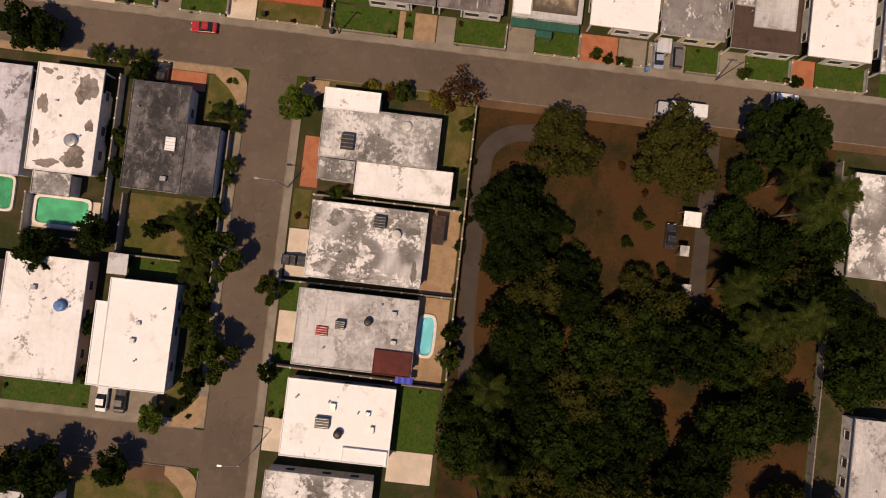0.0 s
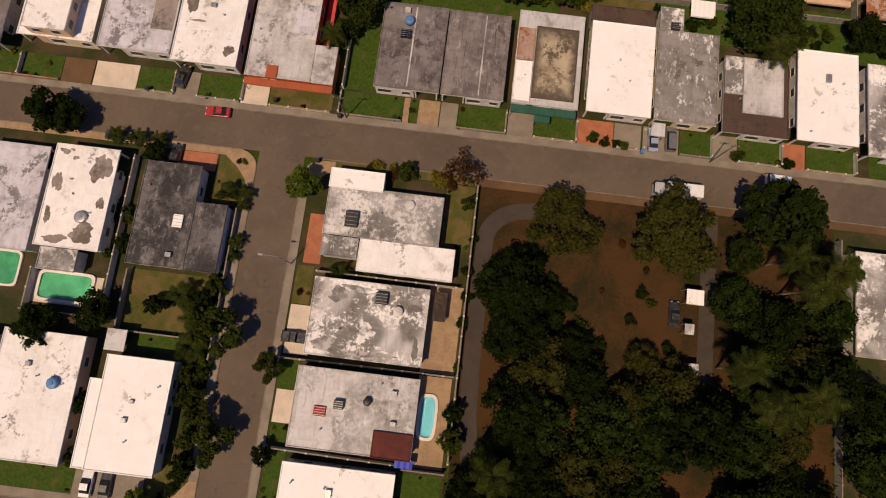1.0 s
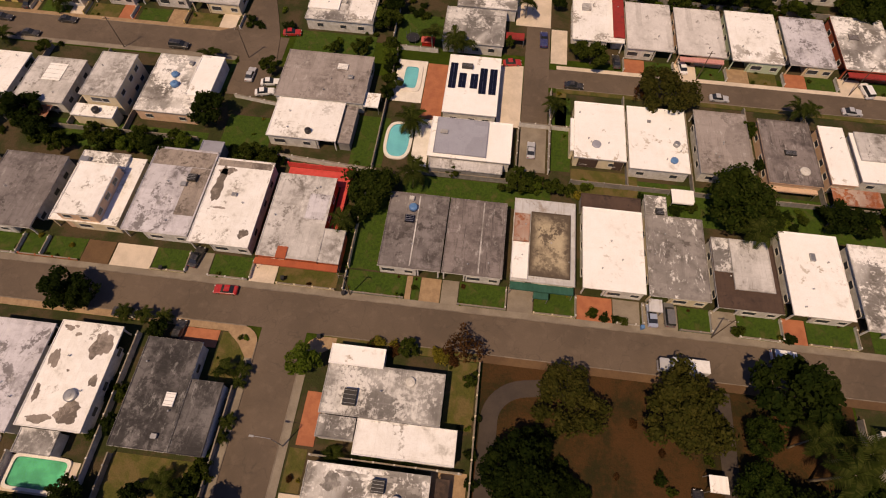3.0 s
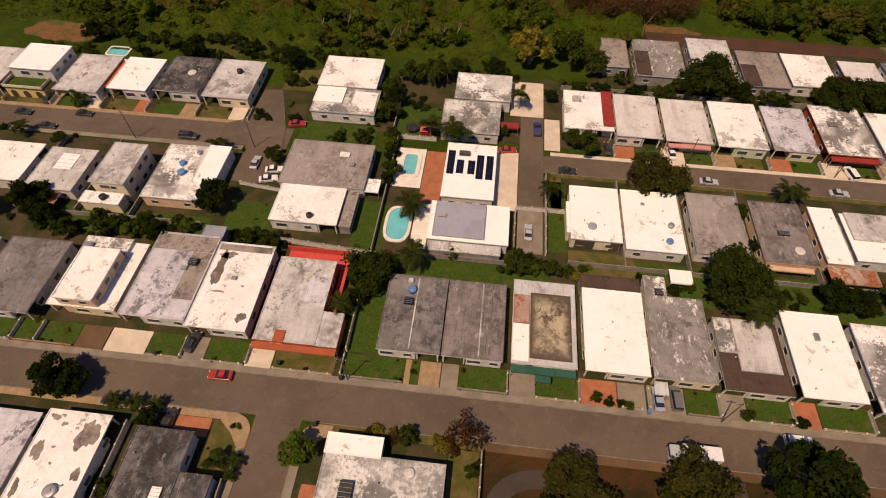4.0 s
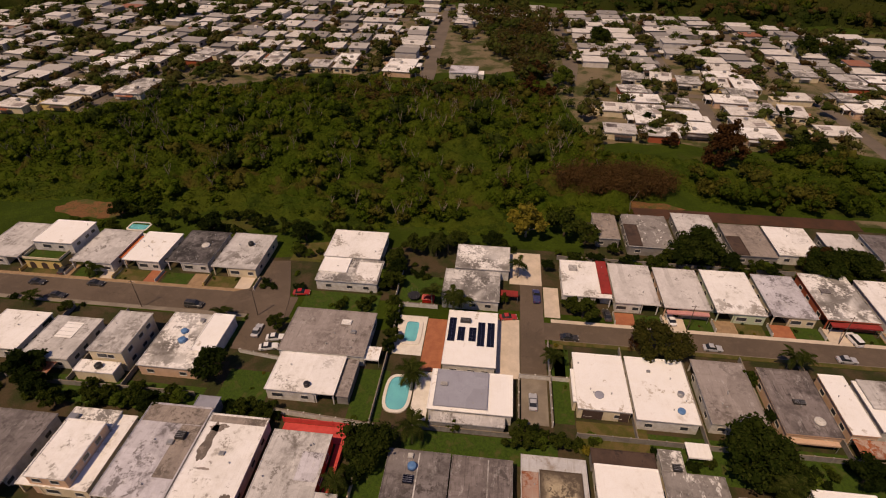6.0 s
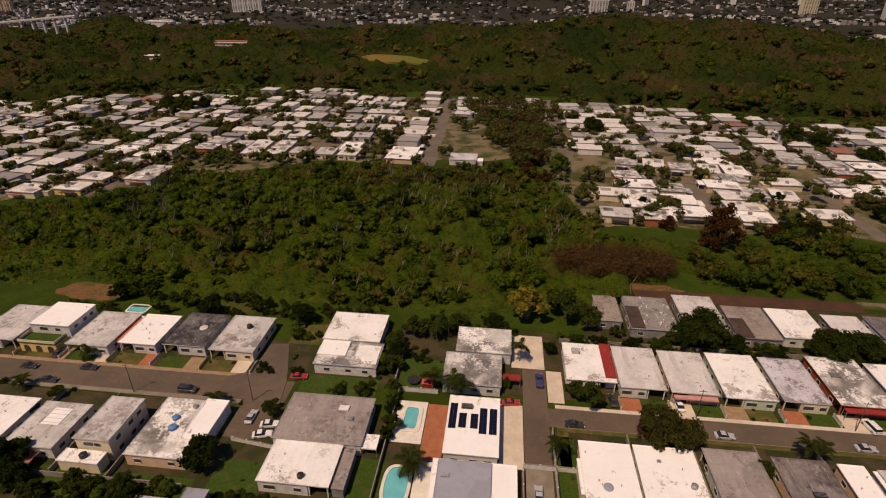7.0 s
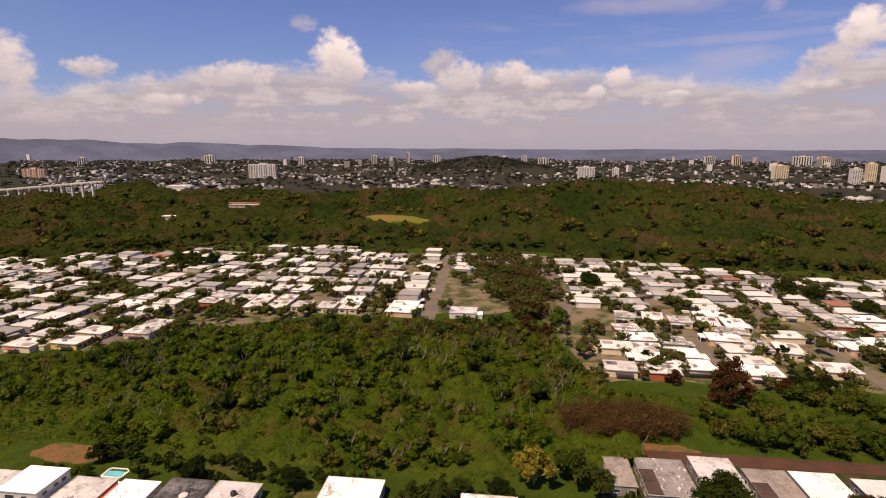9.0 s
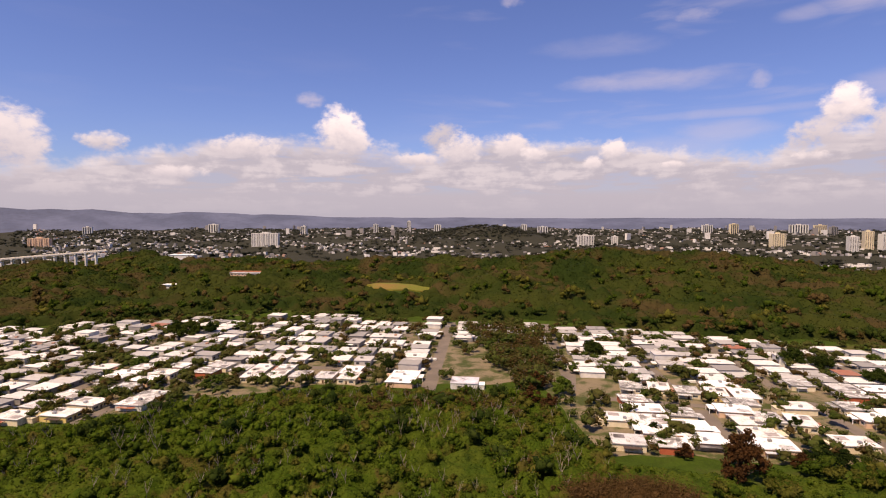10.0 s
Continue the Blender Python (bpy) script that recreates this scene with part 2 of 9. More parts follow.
GREY_R = roofing("grey_concrete_roof", (0.345, 0.300, 0.278), (0.285, 0.245, 0.226), (0.115, 0.094, 0.082), 0.26, 0.30, 0.40, 0.22, 0.40)
PALE_R = roofing("pale_grey_roof", (0.60, 0.58, 0.56), (0.47, 0.45, 0.43), (0.16, 0.142, 0.125), 0.34, 0.40, 0.38, 0.50, 0.45)
SMOOTH_R = roofing("plain_grey_roof_paint", (0.66, 0.63, 0.605), (0.56, 0.53, 0.505), (0.20, 0.175, 0.155), 0.10, 0.14, 0.22, 0.35, 0.45)
LILAC_R = roofing("lilac_grey_roof", (0.60, 0.585, 0.62), (0.48, 0.46, 0.49), (0.13, 0.115, 0.115), 0.28, 0.52, 0.30, 0.30, 0.35)
DARK_R = roofing("dark_weathered_roof", (0.165, 0.152, 0.148), (0.098, 0.090, 0.088), (0.030, 0.027, 0.026), 0.62, 0.66, 0.75, 0.20, 0.5)
SLATE_R = roofing("dark_grey_roof", (0.225, 0.200, 0.194), (0.168, 0.147, 0.142), (0.060, 0.050, 0.046), 0.42, 0.34, 0.55, 0.16, 0.5)
BEIGE_R = roofing("beige_mouldy_roof", (0.47, 0.385, 0.26), (0.38, 0.305, 0.205), (0.070, 0.050, 0.038), 0.34, 0.50, 0.35, rim_dirt=1.0, rim_wide=0.24)
SMEAR_R = roofing("white_smeared_roof", (0.30, 0.275, 0.255), (0.225, 0.205, 0.19), (0.10, 0.086, 0.076), 0.30, 0.30, 0.4, 0.95, 0.4)
STREAK_R = roofing("streaked_dark_roof", (0.240, 0.205, 0.194), (0.182, 0.153, 0.145), (0.058, 0.048, 0.044), 0.34, 0.20, 1.0, 0.25, 0.5)
BARE_R = roofing("unpainted_roof_concrete", (0.34, 0.285, 0.245), (0.245, 0.205, 0.178), (0.115, 0.092, 0.076), 0.34, 0.40, 0.5)
BLUE_R = roofing("blue_grey_sheet_roof", (0.34, 0.35, 0.40), (0.31, 0.315, 0.36), (0.20, 0.20, 0.23), 0.1, 0.15, 0.2, rough=0.5)
RUST_R = roofing("rusty_sheet_roof", (0.36, 0.11, 0.045), (0.26, 0.075, 0.03), (0.45, 0.36, 0.30), 0.3, 0.7, 0.3, rough=0.7)
BROWN_R = roofing("dark_brown_roof", (0.095, 0.058, 0.042), (0.075, 0.046, 0.034), (0.035, 0.024, 0.019), 0.3, 0.3)
RED_R = roofing("red_roof", (0.34, 0.035, 0.03), (0.29, 0.03, 0.025), (0.15, 0.028, 0.022), 0.25, 0.25)
MAROON_R = roofing("maroon_roof", (0.14, 0.03, 0.022), (0.11, 0.024, 0.018), (0.06, 0.018, 0.014), 0.3, 0.3)
STEEL_R = roofing("bare_steel_sheet", (0.56, 0.56, 0.56), (0.48, 0.48, 0.48), (0.28, 0.22, 0.17), 0.2, 0.3, 0.4, rough=0.45)

WALL_WHITE = surface("white_wall_paint", (0.64, 0.62, 0.58), (0.50, 0.47, 0.42), 0.9)
WALL_CREAM = surface("cream_wall_paint", (0.68, 0.58, 0.40), (0.60, 0.50, 0.34))
WALL_YELLOW = surface("yellow_wall_paint", (0.68, 0.50, 0.18), (0.60, 0.44, 0.17))
WALL_PEACH = surface("peach_wall_paint", (0.66, 0.44, 0.30), (0.58, 0.38, 0.26))
WALL_GREY = surface("grey_wall_paint", (0.27, 0.255, 0.235), (0.19, 0.175, 0.16))
WALL_RED = surface("brick_red_wall_paint", (0.42, 0.10, 0.045), (0.36, 0.085, 0.04))
WALL_PINK = surface("pink_wall_paint", (0.60, 0.28, 0.25), (0.54, 0.24, 0.22))
WALL_GREEN = surface("pale_green_wall_paint", (0.50, 0.58, 0.42), (0.44, 0.52, 0.37))
TOWER_WHITE = surface("white_concrete_paint", (0.85, 0.77, 0.64), (0.78, 0.70, 0.57), 0.1, 1.0, relief=0)
TRIM = surface("white_trim_paint", (0.66, 0.63, 0.58), (0.46, 0.43, 0.39), 1.2, relief=0)
GREEN_AWNING = surface("dark_green_awning", (0.02, 0.10, 0.07), (0.016, 0.08, 0.055), relief=0)
ORANGE_AWNING = surface("orange_awning", (0.60, 0.15, 0.05), (0.52, 0.12, 0.04), relief=0)
SCARLET = surface("scarlet_terrace_paint", (0.62, 0.085, 0.075), (0.52, 0.060, 0.055), relief=0)
COBALT = surface("cobalt_blue_tarp", (0.015, 0.05, 0.50), (0.012, 0.04, 0.42), rough=0.5, relief=0)
LOUVRE = surface("dark_louvre_glass", (0.045, 0.05, 0.055), (0.03, 0.034, 0.04), rough=0.25, relief=0, spec=0.5)
DOOR = surface("brown_door", (0.13, 0.07, 0.04), (0.10, 0.055, 0.03), relief=0)
IRON = surface("black_iron", (0.03, 0.03, 0.03), (0.045, 0.04, 0.035), rough=0.5, relief=0)

CONCRETE = surface("concrete_slab", (0.26, 0.22, 0.17), (0.19, 0.155, 0.12), 0.25, 5.0)
WHITE_PAVING = surface("white_paving", (0.76, 0.71, 0.64), (0.66, 0.61, 0.54), 0.5, 5.0)
PALE_CONCRETE = surface("pale_concrete", (0.66, 0.55, 0.44), (0.54, 0.45, 0.355), 0.3, 5.0)
KERB = surface("kerb_concrete", (0.22, 0.18, 0.14), (0.15, 0.12, 0.095), 0.5, 5.0)
TERRACOTTA = surface("terracotta_paving", (0.42, 0.15, 0.075), (0.34, 0.115, 0.06), 0.6, 6.0)
SAND_PAVING = surface("sand_paving", (0.36, 0.24, 0.14), (0.28, 0.18, 0.105), 0.8, 6.0)
LANE_EARTH = surface("red_brown_lane_earth", (0.088, 0.038, 0.022), (0.060, 0.030, 0.018), 0.2, 3.0)
# the park's asphalt, darker than the streets': its dim light is in the colour
DARK_PATH = surface("dimmed_path_asphalt", (0.062, 0.046, 0.037), (0.046, 0.035, 0.029), 0.3, 5.0)
DIRT = surface("bare_brown_earth", (0.15, 0.085, 0.042), (0.10, 0.055, 0.028), 0.15, 3.0)
BARK = surface("bark", (0.10, 0.075, 0.05), (0.065, 0.048, 0.033), 2.0, 14.0)
PALE_BARK = surface("pale_dry_bark", (0.28, 0.23, 0.17), (0.20, 0.16, 0.12), 2.0, 14.0)
PALM_BARK = surface("palm_bark", (0.22, 0.18, 0.13), (0.15, 0.12, 0.085), 3.0, 14.0)
PLASTIC_BLUE = surface("blue_plastic", (0.10, 0.24, 0.44), (0.07, 0.19, 0.38), rough=0.45, relief=0)
PLASTIC_BLACK = surface("black_plastic", (0.025, 0.025, 0.027), (0.035, 0.033, 0.033), rough=0.45, relief=0)
PLASTIC_RED = surface("red_plastic", (0.45, 0.02, 0.015), (0.40, 0.018, 0.014), rough=0.45, relief=0)
METAL = surface("galvanised_metal", (0.42, 0.42, 0.42), (0.34, 0.34, 0.34), rough=0.45, metal=0.6, relief=0)
WOOD_POLE = surface("wooden_pole", (0.14, 0.10, 0.07), (0.10, 0.075, 0.05))
TYRE = surface("tyre_rubber", (0.02, 0.02, 0.02), (0.028, 0.027, 0.026), relief=0)
LAMP_GLASS = surface("lamp_lens", (0.75, 0.75, 0.72), (0.70, 0.70, 0.68), rough=0.2, relief=0)
TAIL_GLASS = surface("tail_lens", (0.35, 0.01, 0.01), (0.30, 0.01, 0.01), rough=0.2, relief=0)
POOL_TILE = surface("pool_tile", (0.085, 0.36, 0.42), (0.07, 0.31, 0.38), 0.4, 8.0, relief=0)
GREEN_TILE = surface("green_pool_floor", (0.030, 0.27, 0.165), (0.018, 0.17, 0.105), 0.5, 5.0, relief=0)
PANEL = surface("solar_cell", (0.008, 0.009, 0.020), (0.006, 0.007, 0.016), 2.0, 20.0, rough=0.15, relief=0, spec=0.6)


def asphalt():
    """Old asphalt: aggregate grain, oil and tyre bands, patches of other age, cracks."""
    m, k, b = shader("old_asphalt", 0.9, 0.0, 0.25)
    at = place(k, False)
    broad = k.noise(at, 0.05, 5.0, 0.6)
    mid = k.noise(at, 0.5, 5.0, 0.6)
    grain = k.noise(at, 7.0, 4.0, 0.7)
    col = k.mix(k.step(broad, 0.36, 0.64), (0.140, 0.102, 0.074), (0.104, 0.076, 0.055))
    col = k.mix(k.math("MULTIPLY", k.step(mid, 0.50, 0.68), 0.5), col, (0.165, 0.120, 0.087))
    col = k.mix(k.math("MULTIPLY", k.step(grain, 0.45, 0.70), 0.4), col, (0.045, 0.040, 0.037))
    crack = k.add("ShaderNodeTexVoronoi", Scale=0.16)
    crack.feature = "DISTANCE_TO_EDGE"
    warp = k.add("ShaderNodeVectorMath")
    warp.operation = "ADD"
    k.link(at, warp.inputs[0])
    shift = k.add("ShaderNodeTexNoise", Scale=0.4)
    k.link(at, shift.inputs["Vector"])
    scaled = k.add("ShaderNodeVectorMath")
    scaled.operation = "SCALE"
    scaled.inputs["Scale"].default_value = 4.0
    k.link(shift.outputs[1], scaled.inputs[0])
    k.link(scaled.outputs[0], warp.inputs[1])
    k.link(warp.outputs[0], crack.inputs["Vector"])
    col = k.mix(k.step(crack.outputs[0], 0.003, 0.014, 0.28, 0.0), col, (0.035, 0.031, 0.028))
    k.link(col, b.inputs["Base Color"])
    bump(k, b, grain, 0.4, 0.03)
    return m


ASPHALT = asphalt()
FAR_ROAD = surface("pale_asphalt", (0.17, 0.135, 0.105), (0.13, 0.105, 0.082), 0.1, 3.0, spread=False)


def turf(name, a, c, dry, dry_cover, scale=0.25):
    """Mown or wild grass: tufts, worn dry patches, blades as grain."""
    m, k, b = shader(name, 0.9, 0.0, 0.2)
    at = place(k, False)
    broad = k.noise(at, scale, 6.0, 0.6, 0.3)
    tuft = k.noise(at, 1.6, 5.0, 0.7)
    grain = k.noise(at, 8.0, 3.0, 0.7)
    col = k.mix(k.step(tuft, 0.36, 0.64), a, c)
    lim = 0.70 - 0.36 * dry_cover
    col = k.mix(k.step(k.math("MULTIPLY_ADD", tuft, 0.25, k.math("MULTIPLY", broad, 0.78)), lim - 0.06, lim + 0.08), col, dry)
    col = k.mix(k.math("MULTIPLY", k.step(grain, 0.42, 0.66), 0.45), col, k.mix(1.0, col, (0.45, 0.5, 0.4), "MULTIPLY"))
    k.link(col, b.inputs["Base Color"])
    bump(k, b, k.math("ADD", tuft, k.math("MULTIPLY", grain, 0.4)), 0.6, 0.25)
    return m


def land():
    """The open ground: grass, tufts and dry patches near; far off darker and greyer, with haze put into the colour."""
    m, k, b = shader("wild_grass_ground", 0.95, 0.0, 0.05)
    at = place(k, False)
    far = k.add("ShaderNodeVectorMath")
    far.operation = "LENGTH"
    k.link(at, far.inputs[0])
    swath = k.noise(at, 0.07, 6.0, 0.68, 0.5)
    tuft = k.noise(at, 0.9, 6.0, 0.72)
    grain = k.noise(at, 6.0, 3.0, 0.7)
    col = k.mix(k.step(swath, 0.36, 0.62), (0.052, 0.084, 0.010), (0.034, 0.058, 0.007))
    col = k.mix(k.step(tuft, 0.36, 0.66, 0.55, 0.0), col, (0.024, 0.040, 0.007))
    col = k.mix(k.step(k.noise(at, 0.025, 5.0, 0.6), 0.55, 0.72, 0.0, 0.8), col, (0.095, 0.078, 0.028))
    # haze as colour: dull grey-brown mixed in by distance from the origin
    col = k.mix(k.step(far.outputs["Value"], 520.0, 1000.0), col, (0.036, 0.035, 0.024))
    col = k.mix(k.math("MULTIPLY", k.step(grain, 0.42, 0.66), 0.45), col, k.mix(1.0, col, (0.45, 0.5, 0.4), "MULTIPLY"))
    k.link(col, b.inputs["Base Color"])
    bump(k, b, k.math("ADD", tuft, k.math("MULTIPLY", grain, 0.3)), 0.8, 0.5)
    return m


GRASS = land()
LAWN = turf("green_lawn", (0.046, 0.088, 0.010), (0.028, 0.058, 0.007), (0.082, 0.082, 0.024), 0.30, 0.4)
DRY_LAWN = turf("dry_lawn", (0.092, 0.088, 0.021), (0.066, 0.068, 0.015), (0.140, 0.100, 0.040), 0.50)
YARD = turf("trodden_yard_ground", (0.036, 0.044, 0.012), (0.028, 0.032, 0.009), (0.075, 0.052, 0.028), 0.52, 0.14)
RED_EARTH = turf("red_earth", (0.215, 0.100, 0.042), (0.150, 0.072, 0.031), (0.075, 0.080, 0.020), 0.44, 0.22)
FAR_YARD = turf("far_yard_ground", (0.056, 0.070, 0.016), (0.044, 0.052, 0.013), (0.190, 0.145, 0.090), 0.58, 0.09)
YELLOW_FIELD = turf("yellow_field_grass", (0.160, 0.150, 0.020), (0.100, 0.115, 0.016), (0.200, 0.120, 0.030), 0.45, 0.03)
# worn brown and green, darkened to carry the dimness under the park trees
PARK_GROUND = turf("worn_dim_park_ground", (0.026, 0.021, 0.005), (0.017, 0.015, 0.004), (0.070, 0.031, 0.010), 0.60, 0.06)


def foliage(name, a, c, tip, spread=True, patch=0.12, third=None, ragged=0.72, own=0.0):
    """Leaves: hue by patch, by leaf, and light shining through them."""
    m, k, b = shader(name, 0.8, 0.0, 0.03)
    at = place(k, spread)
    col = k.mix(k.step(k.noise(at, patch, 6.0, ragged), 0.38, 0.60), a, c)
    if third:
        col = k.mix(k.step(k.noise(at, patch * 1.5, 5.0, ragged - 0.08, 0.6), 0.50, 0.64), col, third)
    if own:
        tip = k.mix(own, tip, k.mix(1.0, col, (1.75, 1.7, 1.6), "MULTIPLY"))
    leaf = k.add("ShaderNodeNewGeometry").outputs["Random Per Island"]
    clump = k.noise(at, 1.1, 5.0, 0.7)
    col = k.mix(k.step(clump, 0.50, 0.72, 0.0, 0.6), col, tip)
    col = k.mix(k.step(clump, 0.30, 0.48, 0.55, 0.0), col, k.mix(1.0, col, (0.35, 0.4, 0.35), "MULTIPLY"))
    bump(k, b, clump, 0.8, 0.5)
    col = k.mix(k.step(leaf, 0.55, 1.0, 0.0, 0.75), col, tip)
    col = k.mix(k.step(leaf, 0.0, 0.35, 0.55, 0.0), col, k.mix(1.0, col, (0.45, 0.5, 0.45), "MULTIPLY"))
    k.link(col, b.inputs["Base Color"])
    glow = k.add("ShaderNodeBsdfTranslucent")
    k.link(k.mix(1.0, col, (1.3, 1.3, 0.7), "MULTIPLY"), glow.inputs[0])
    both = k.add("ShaderNodeMixShader")
    both.inputs[0].default_value = 0.36
    k.link(b.outputs[0], both.inputs[1])
    k.link(glow.outputs[0], both.inputs[2])
    k.link(both.outputs[0], m.node_tree.nodes["Material Output"].inputs[0])
    return m


LEAF = foliage("green_leaves", (0.032, 0.052, 0.008), (0.046, 0.062, 0.011), (0.070, 0.086, 0.018))
LEAF_DARK = foliage("dark_green_leaves", (0.012, 0.024, 0.005), (0.018, 0.030, 0.006), (0.030, 0.043, 0.009))
LEAF_MID = foliage("mid_green_leaves", (0.020, 0.036, 0.006), (0.029, 0.044, 0.008), (0.052, 0.066, 0.014))
LEAF_BRIGHT = foliage("bright_green_leaves", (0.066, 0.112, 0.014), (0.085, 0.130, 0.018), (0.120, 0.150, 0.030))
LEAF_OLIVE = foliage("olive_leaves", (0.046, 0.050, 0.011), (0.058, 0.056, 0.013), (0.088, 0.078, 0.020))
LEAF_RUST = foliage("rust_brown_leaves", (0.085, 0.036, 0.013), (0.065, 0.030, 0.012), (0.120, 0.058, 0.024))
LEAF_YELLOW = foliage("yellow_green_leaves", (0.20, 0.165, 0.025), (0.16, 0.14, 0.025), (0.28, 0.22, 0.04))
PALM_LEAF = foliage("palm_fronds", (0.026, 0.042, 0.008), (0.036, 0.050, 0.010), (0.070, 0.076, 0.020))
LEAF_PARK = foliage("park_leaves", (0.008, 0.017, 0.004), (0.013, 0.022, 0.004), (0.026, 0.038, 0.008))
LEAF_GROVE = foliage("grove_leaves", (0.016, 0.034, 0.006), (0.024, 0.040, 0.008), (0.048, 0.068, 0.014))
WOOD_LEAVES = {"green": foliage("wood_green_leaves", (0.050, 0.090, 0.008), (0.070, 0.106, 0.011), (0.108, 0.135, 0.018), False, 0.08),
               "deep": foliage("wood_deep_green_leaves", (0.036, 0.064, 0.007), (0.048, 0.075, 0.009), (0.066, 0.090, 0.013), False, 0.08),
               "olive": foliage("wood_olive_leaves", (0.076, 0.082, 0.014), (0.094, 0.088, 0.017), (0.130, 0.120, 0.024), False, 0.08),
               "brown": foliage("wood_brown_leaves", (0.092, 0.056, 0.021), (0.076, 0.052, 0.018), (0.120, 0.082, 0.030), False, 0.08)}
FAR_WOODS = foliage("far_woodland_leaves", (0.021, 0.036, 0.007), (0.043, 0.052, 0.011), (0.056, 0.066, 0.016), False, 0.010, (0.070, 0.050, 0.020), 0.58, 0.8)
LEAF_EDGE = foliage("wood_edge_leaves", (0.020, 0.040, 0.007), (0.032, 0.050, 0.009), (0.052, 0.070, 0.014), False, 0.05)
# leaf greens greyed so that the colour carries the distance haze
TOWN_TREES = foliage("haze_greyed_leaves", (0.030, 0.036, 0.026), (0.045, 0.043, 0.033), (0.050, 0.053, 0.040), False, 0.006)


WOOD_COVER = foliage("wood_cover_leaves", (0.044, 0.078, 0.008), (0.070, 0.098, 0.012), (0.105, 0.135, 0.018), False, 0.05, (0.085, 0.072, 0.018), 0.72, 0.6)
STRIP_COVER = foliage("strip_cover_leaves", (0.046, 0.082, 0.010), (0.078, 0.104, 0.014), (0.105, 0.132, 0.022), False, 0.09, (0.034, 0.058, 0.009))
THICKET_TWIGS = foliage("thicket_twigs", (0.112, 0.060, 0.024), (0.095, 0.054, 0.021), (0.150, 0.088, 0.036))


def paint(name, colour, rough=0.3):
    m, k, b = shader(name, rough, 0.0, 0.5)
    at = place(k)
    dust = k.step(k.noise(at, 2.0, 4.0, 0.6), 0.35, 0.75, 0.0, 0.25)
    k.link(k.mix(dust, colour, (0.30, 0.27, 0.22)), b.inputs["Base Color"])
    b.inputs["Coat Weight"].default_value = 0.4
    return m


PAINTS = {"red": paint("red_car_paint", (0.42, 0.012, 0.012)), "white": paint("white_car_paint", (0.78, 0.78, 0.77)),
          "black": paint("black_car_paint", (0.016, 0.016, 0.018)), "silver": paint("silver_car_paint", (0.42, 0.43, 0.45)),
          "blue": paint("dark_blue_car_paint", (0.02, 0.03, 0.12)), "steel": paint("steel_blue_car_paint", (0.28, 0.34, 0.46)),
          "grey": paint("grey_car_paint", (0.12, 0.12, 0.125)), "maroon": paint("maroon_car_paint", (0.15, 0.02, 0.02))}
CAR_GLASS = surface("car_glass", (0.02, 0.023, 0.026), (0.025, 0.028, 0.03), rough=0.08, relief=0, spec=0.6)


def water(name, tint):
    m, k, b = shader(name, 0.06, 0.0, 0.5)
    b.inputs["Transmission Weight"].default_value = 1.0
    b.inputs["IOR"].default_value = 1.33
    b.inputs["Base Color"].default_value = (*tint, 1)
    bump(k, b, k.noise(place(k), 1.8, 3.0, 0.5), 0.12, 0.05)
    return m


WATER = water("pool_water", (0.75, 0.98, 1.0))
MURKY = water("green_pool_water", (0.55, 0.95, 0.75))


def city_shade(name, a, c, tone, few=0.20, many=0.85):
    m, k, b = shader(name, 0.85)
    lot = k.add("ShaderNodeNewGeometry").outputs["Random Per Island"]
    col = k.mix(k.step(lot, few, many), a, c)
    col = k.mix(k.step(lot, 0.955, 0.965), col, tone)
    k.link(k.mix(k.step(k.noise(place(k, False), 0.3, 4.0), 0.4, 0.7, 0.0, 0.3), col, (0.22, 0.20, 0.18)), b.inputs["Base Color"])
    return m


FAR_ROOF = city_shade("far_roof_paint", (0.24, 0.225, 0.21), (0.64, 0.605, 0.56), (0.30, 0.11, 0.065), 0.08, 0.70)
CITY = city_shade("far_building_paint", (0.22, 0.20, 0.185), (0.70, 0.66, 0.60), (0.40, 0.22, 0.15))
# blue-grey of distance haze, put into the hills' base colour
HAZY_HILL = surface("haze_tinted_hills", (0.095, 0.110, 0.165), (0.064, 0.076, 0.118), 0.0035, 0.03, relief=0, spread=False)

# ---- building helpers ----
TURN = -6.5  # the streets' grid against the camera's first heading


def grid(u, v):
    c, s = math.cos(radians(TURN)), math.sin(radians(TURN))
    return u * c - v * s, u * s + v * c


def ungrid(x, y):
    c, s = math.cos(radians(TURN)), math.sin(radians(TURN))
    return x * c + y * s, y * c - x * s


def bell(x, y, cx, cy, sx, sy):
    return np.exp(-((x - cx) / sx) ** 2 - ((y - cy) / sy) ** 2)


def soft(x, a, b):
    t = np.clip((x - a) / (b - a), 0, 1)
    return t * t * (3 - 2 * t)


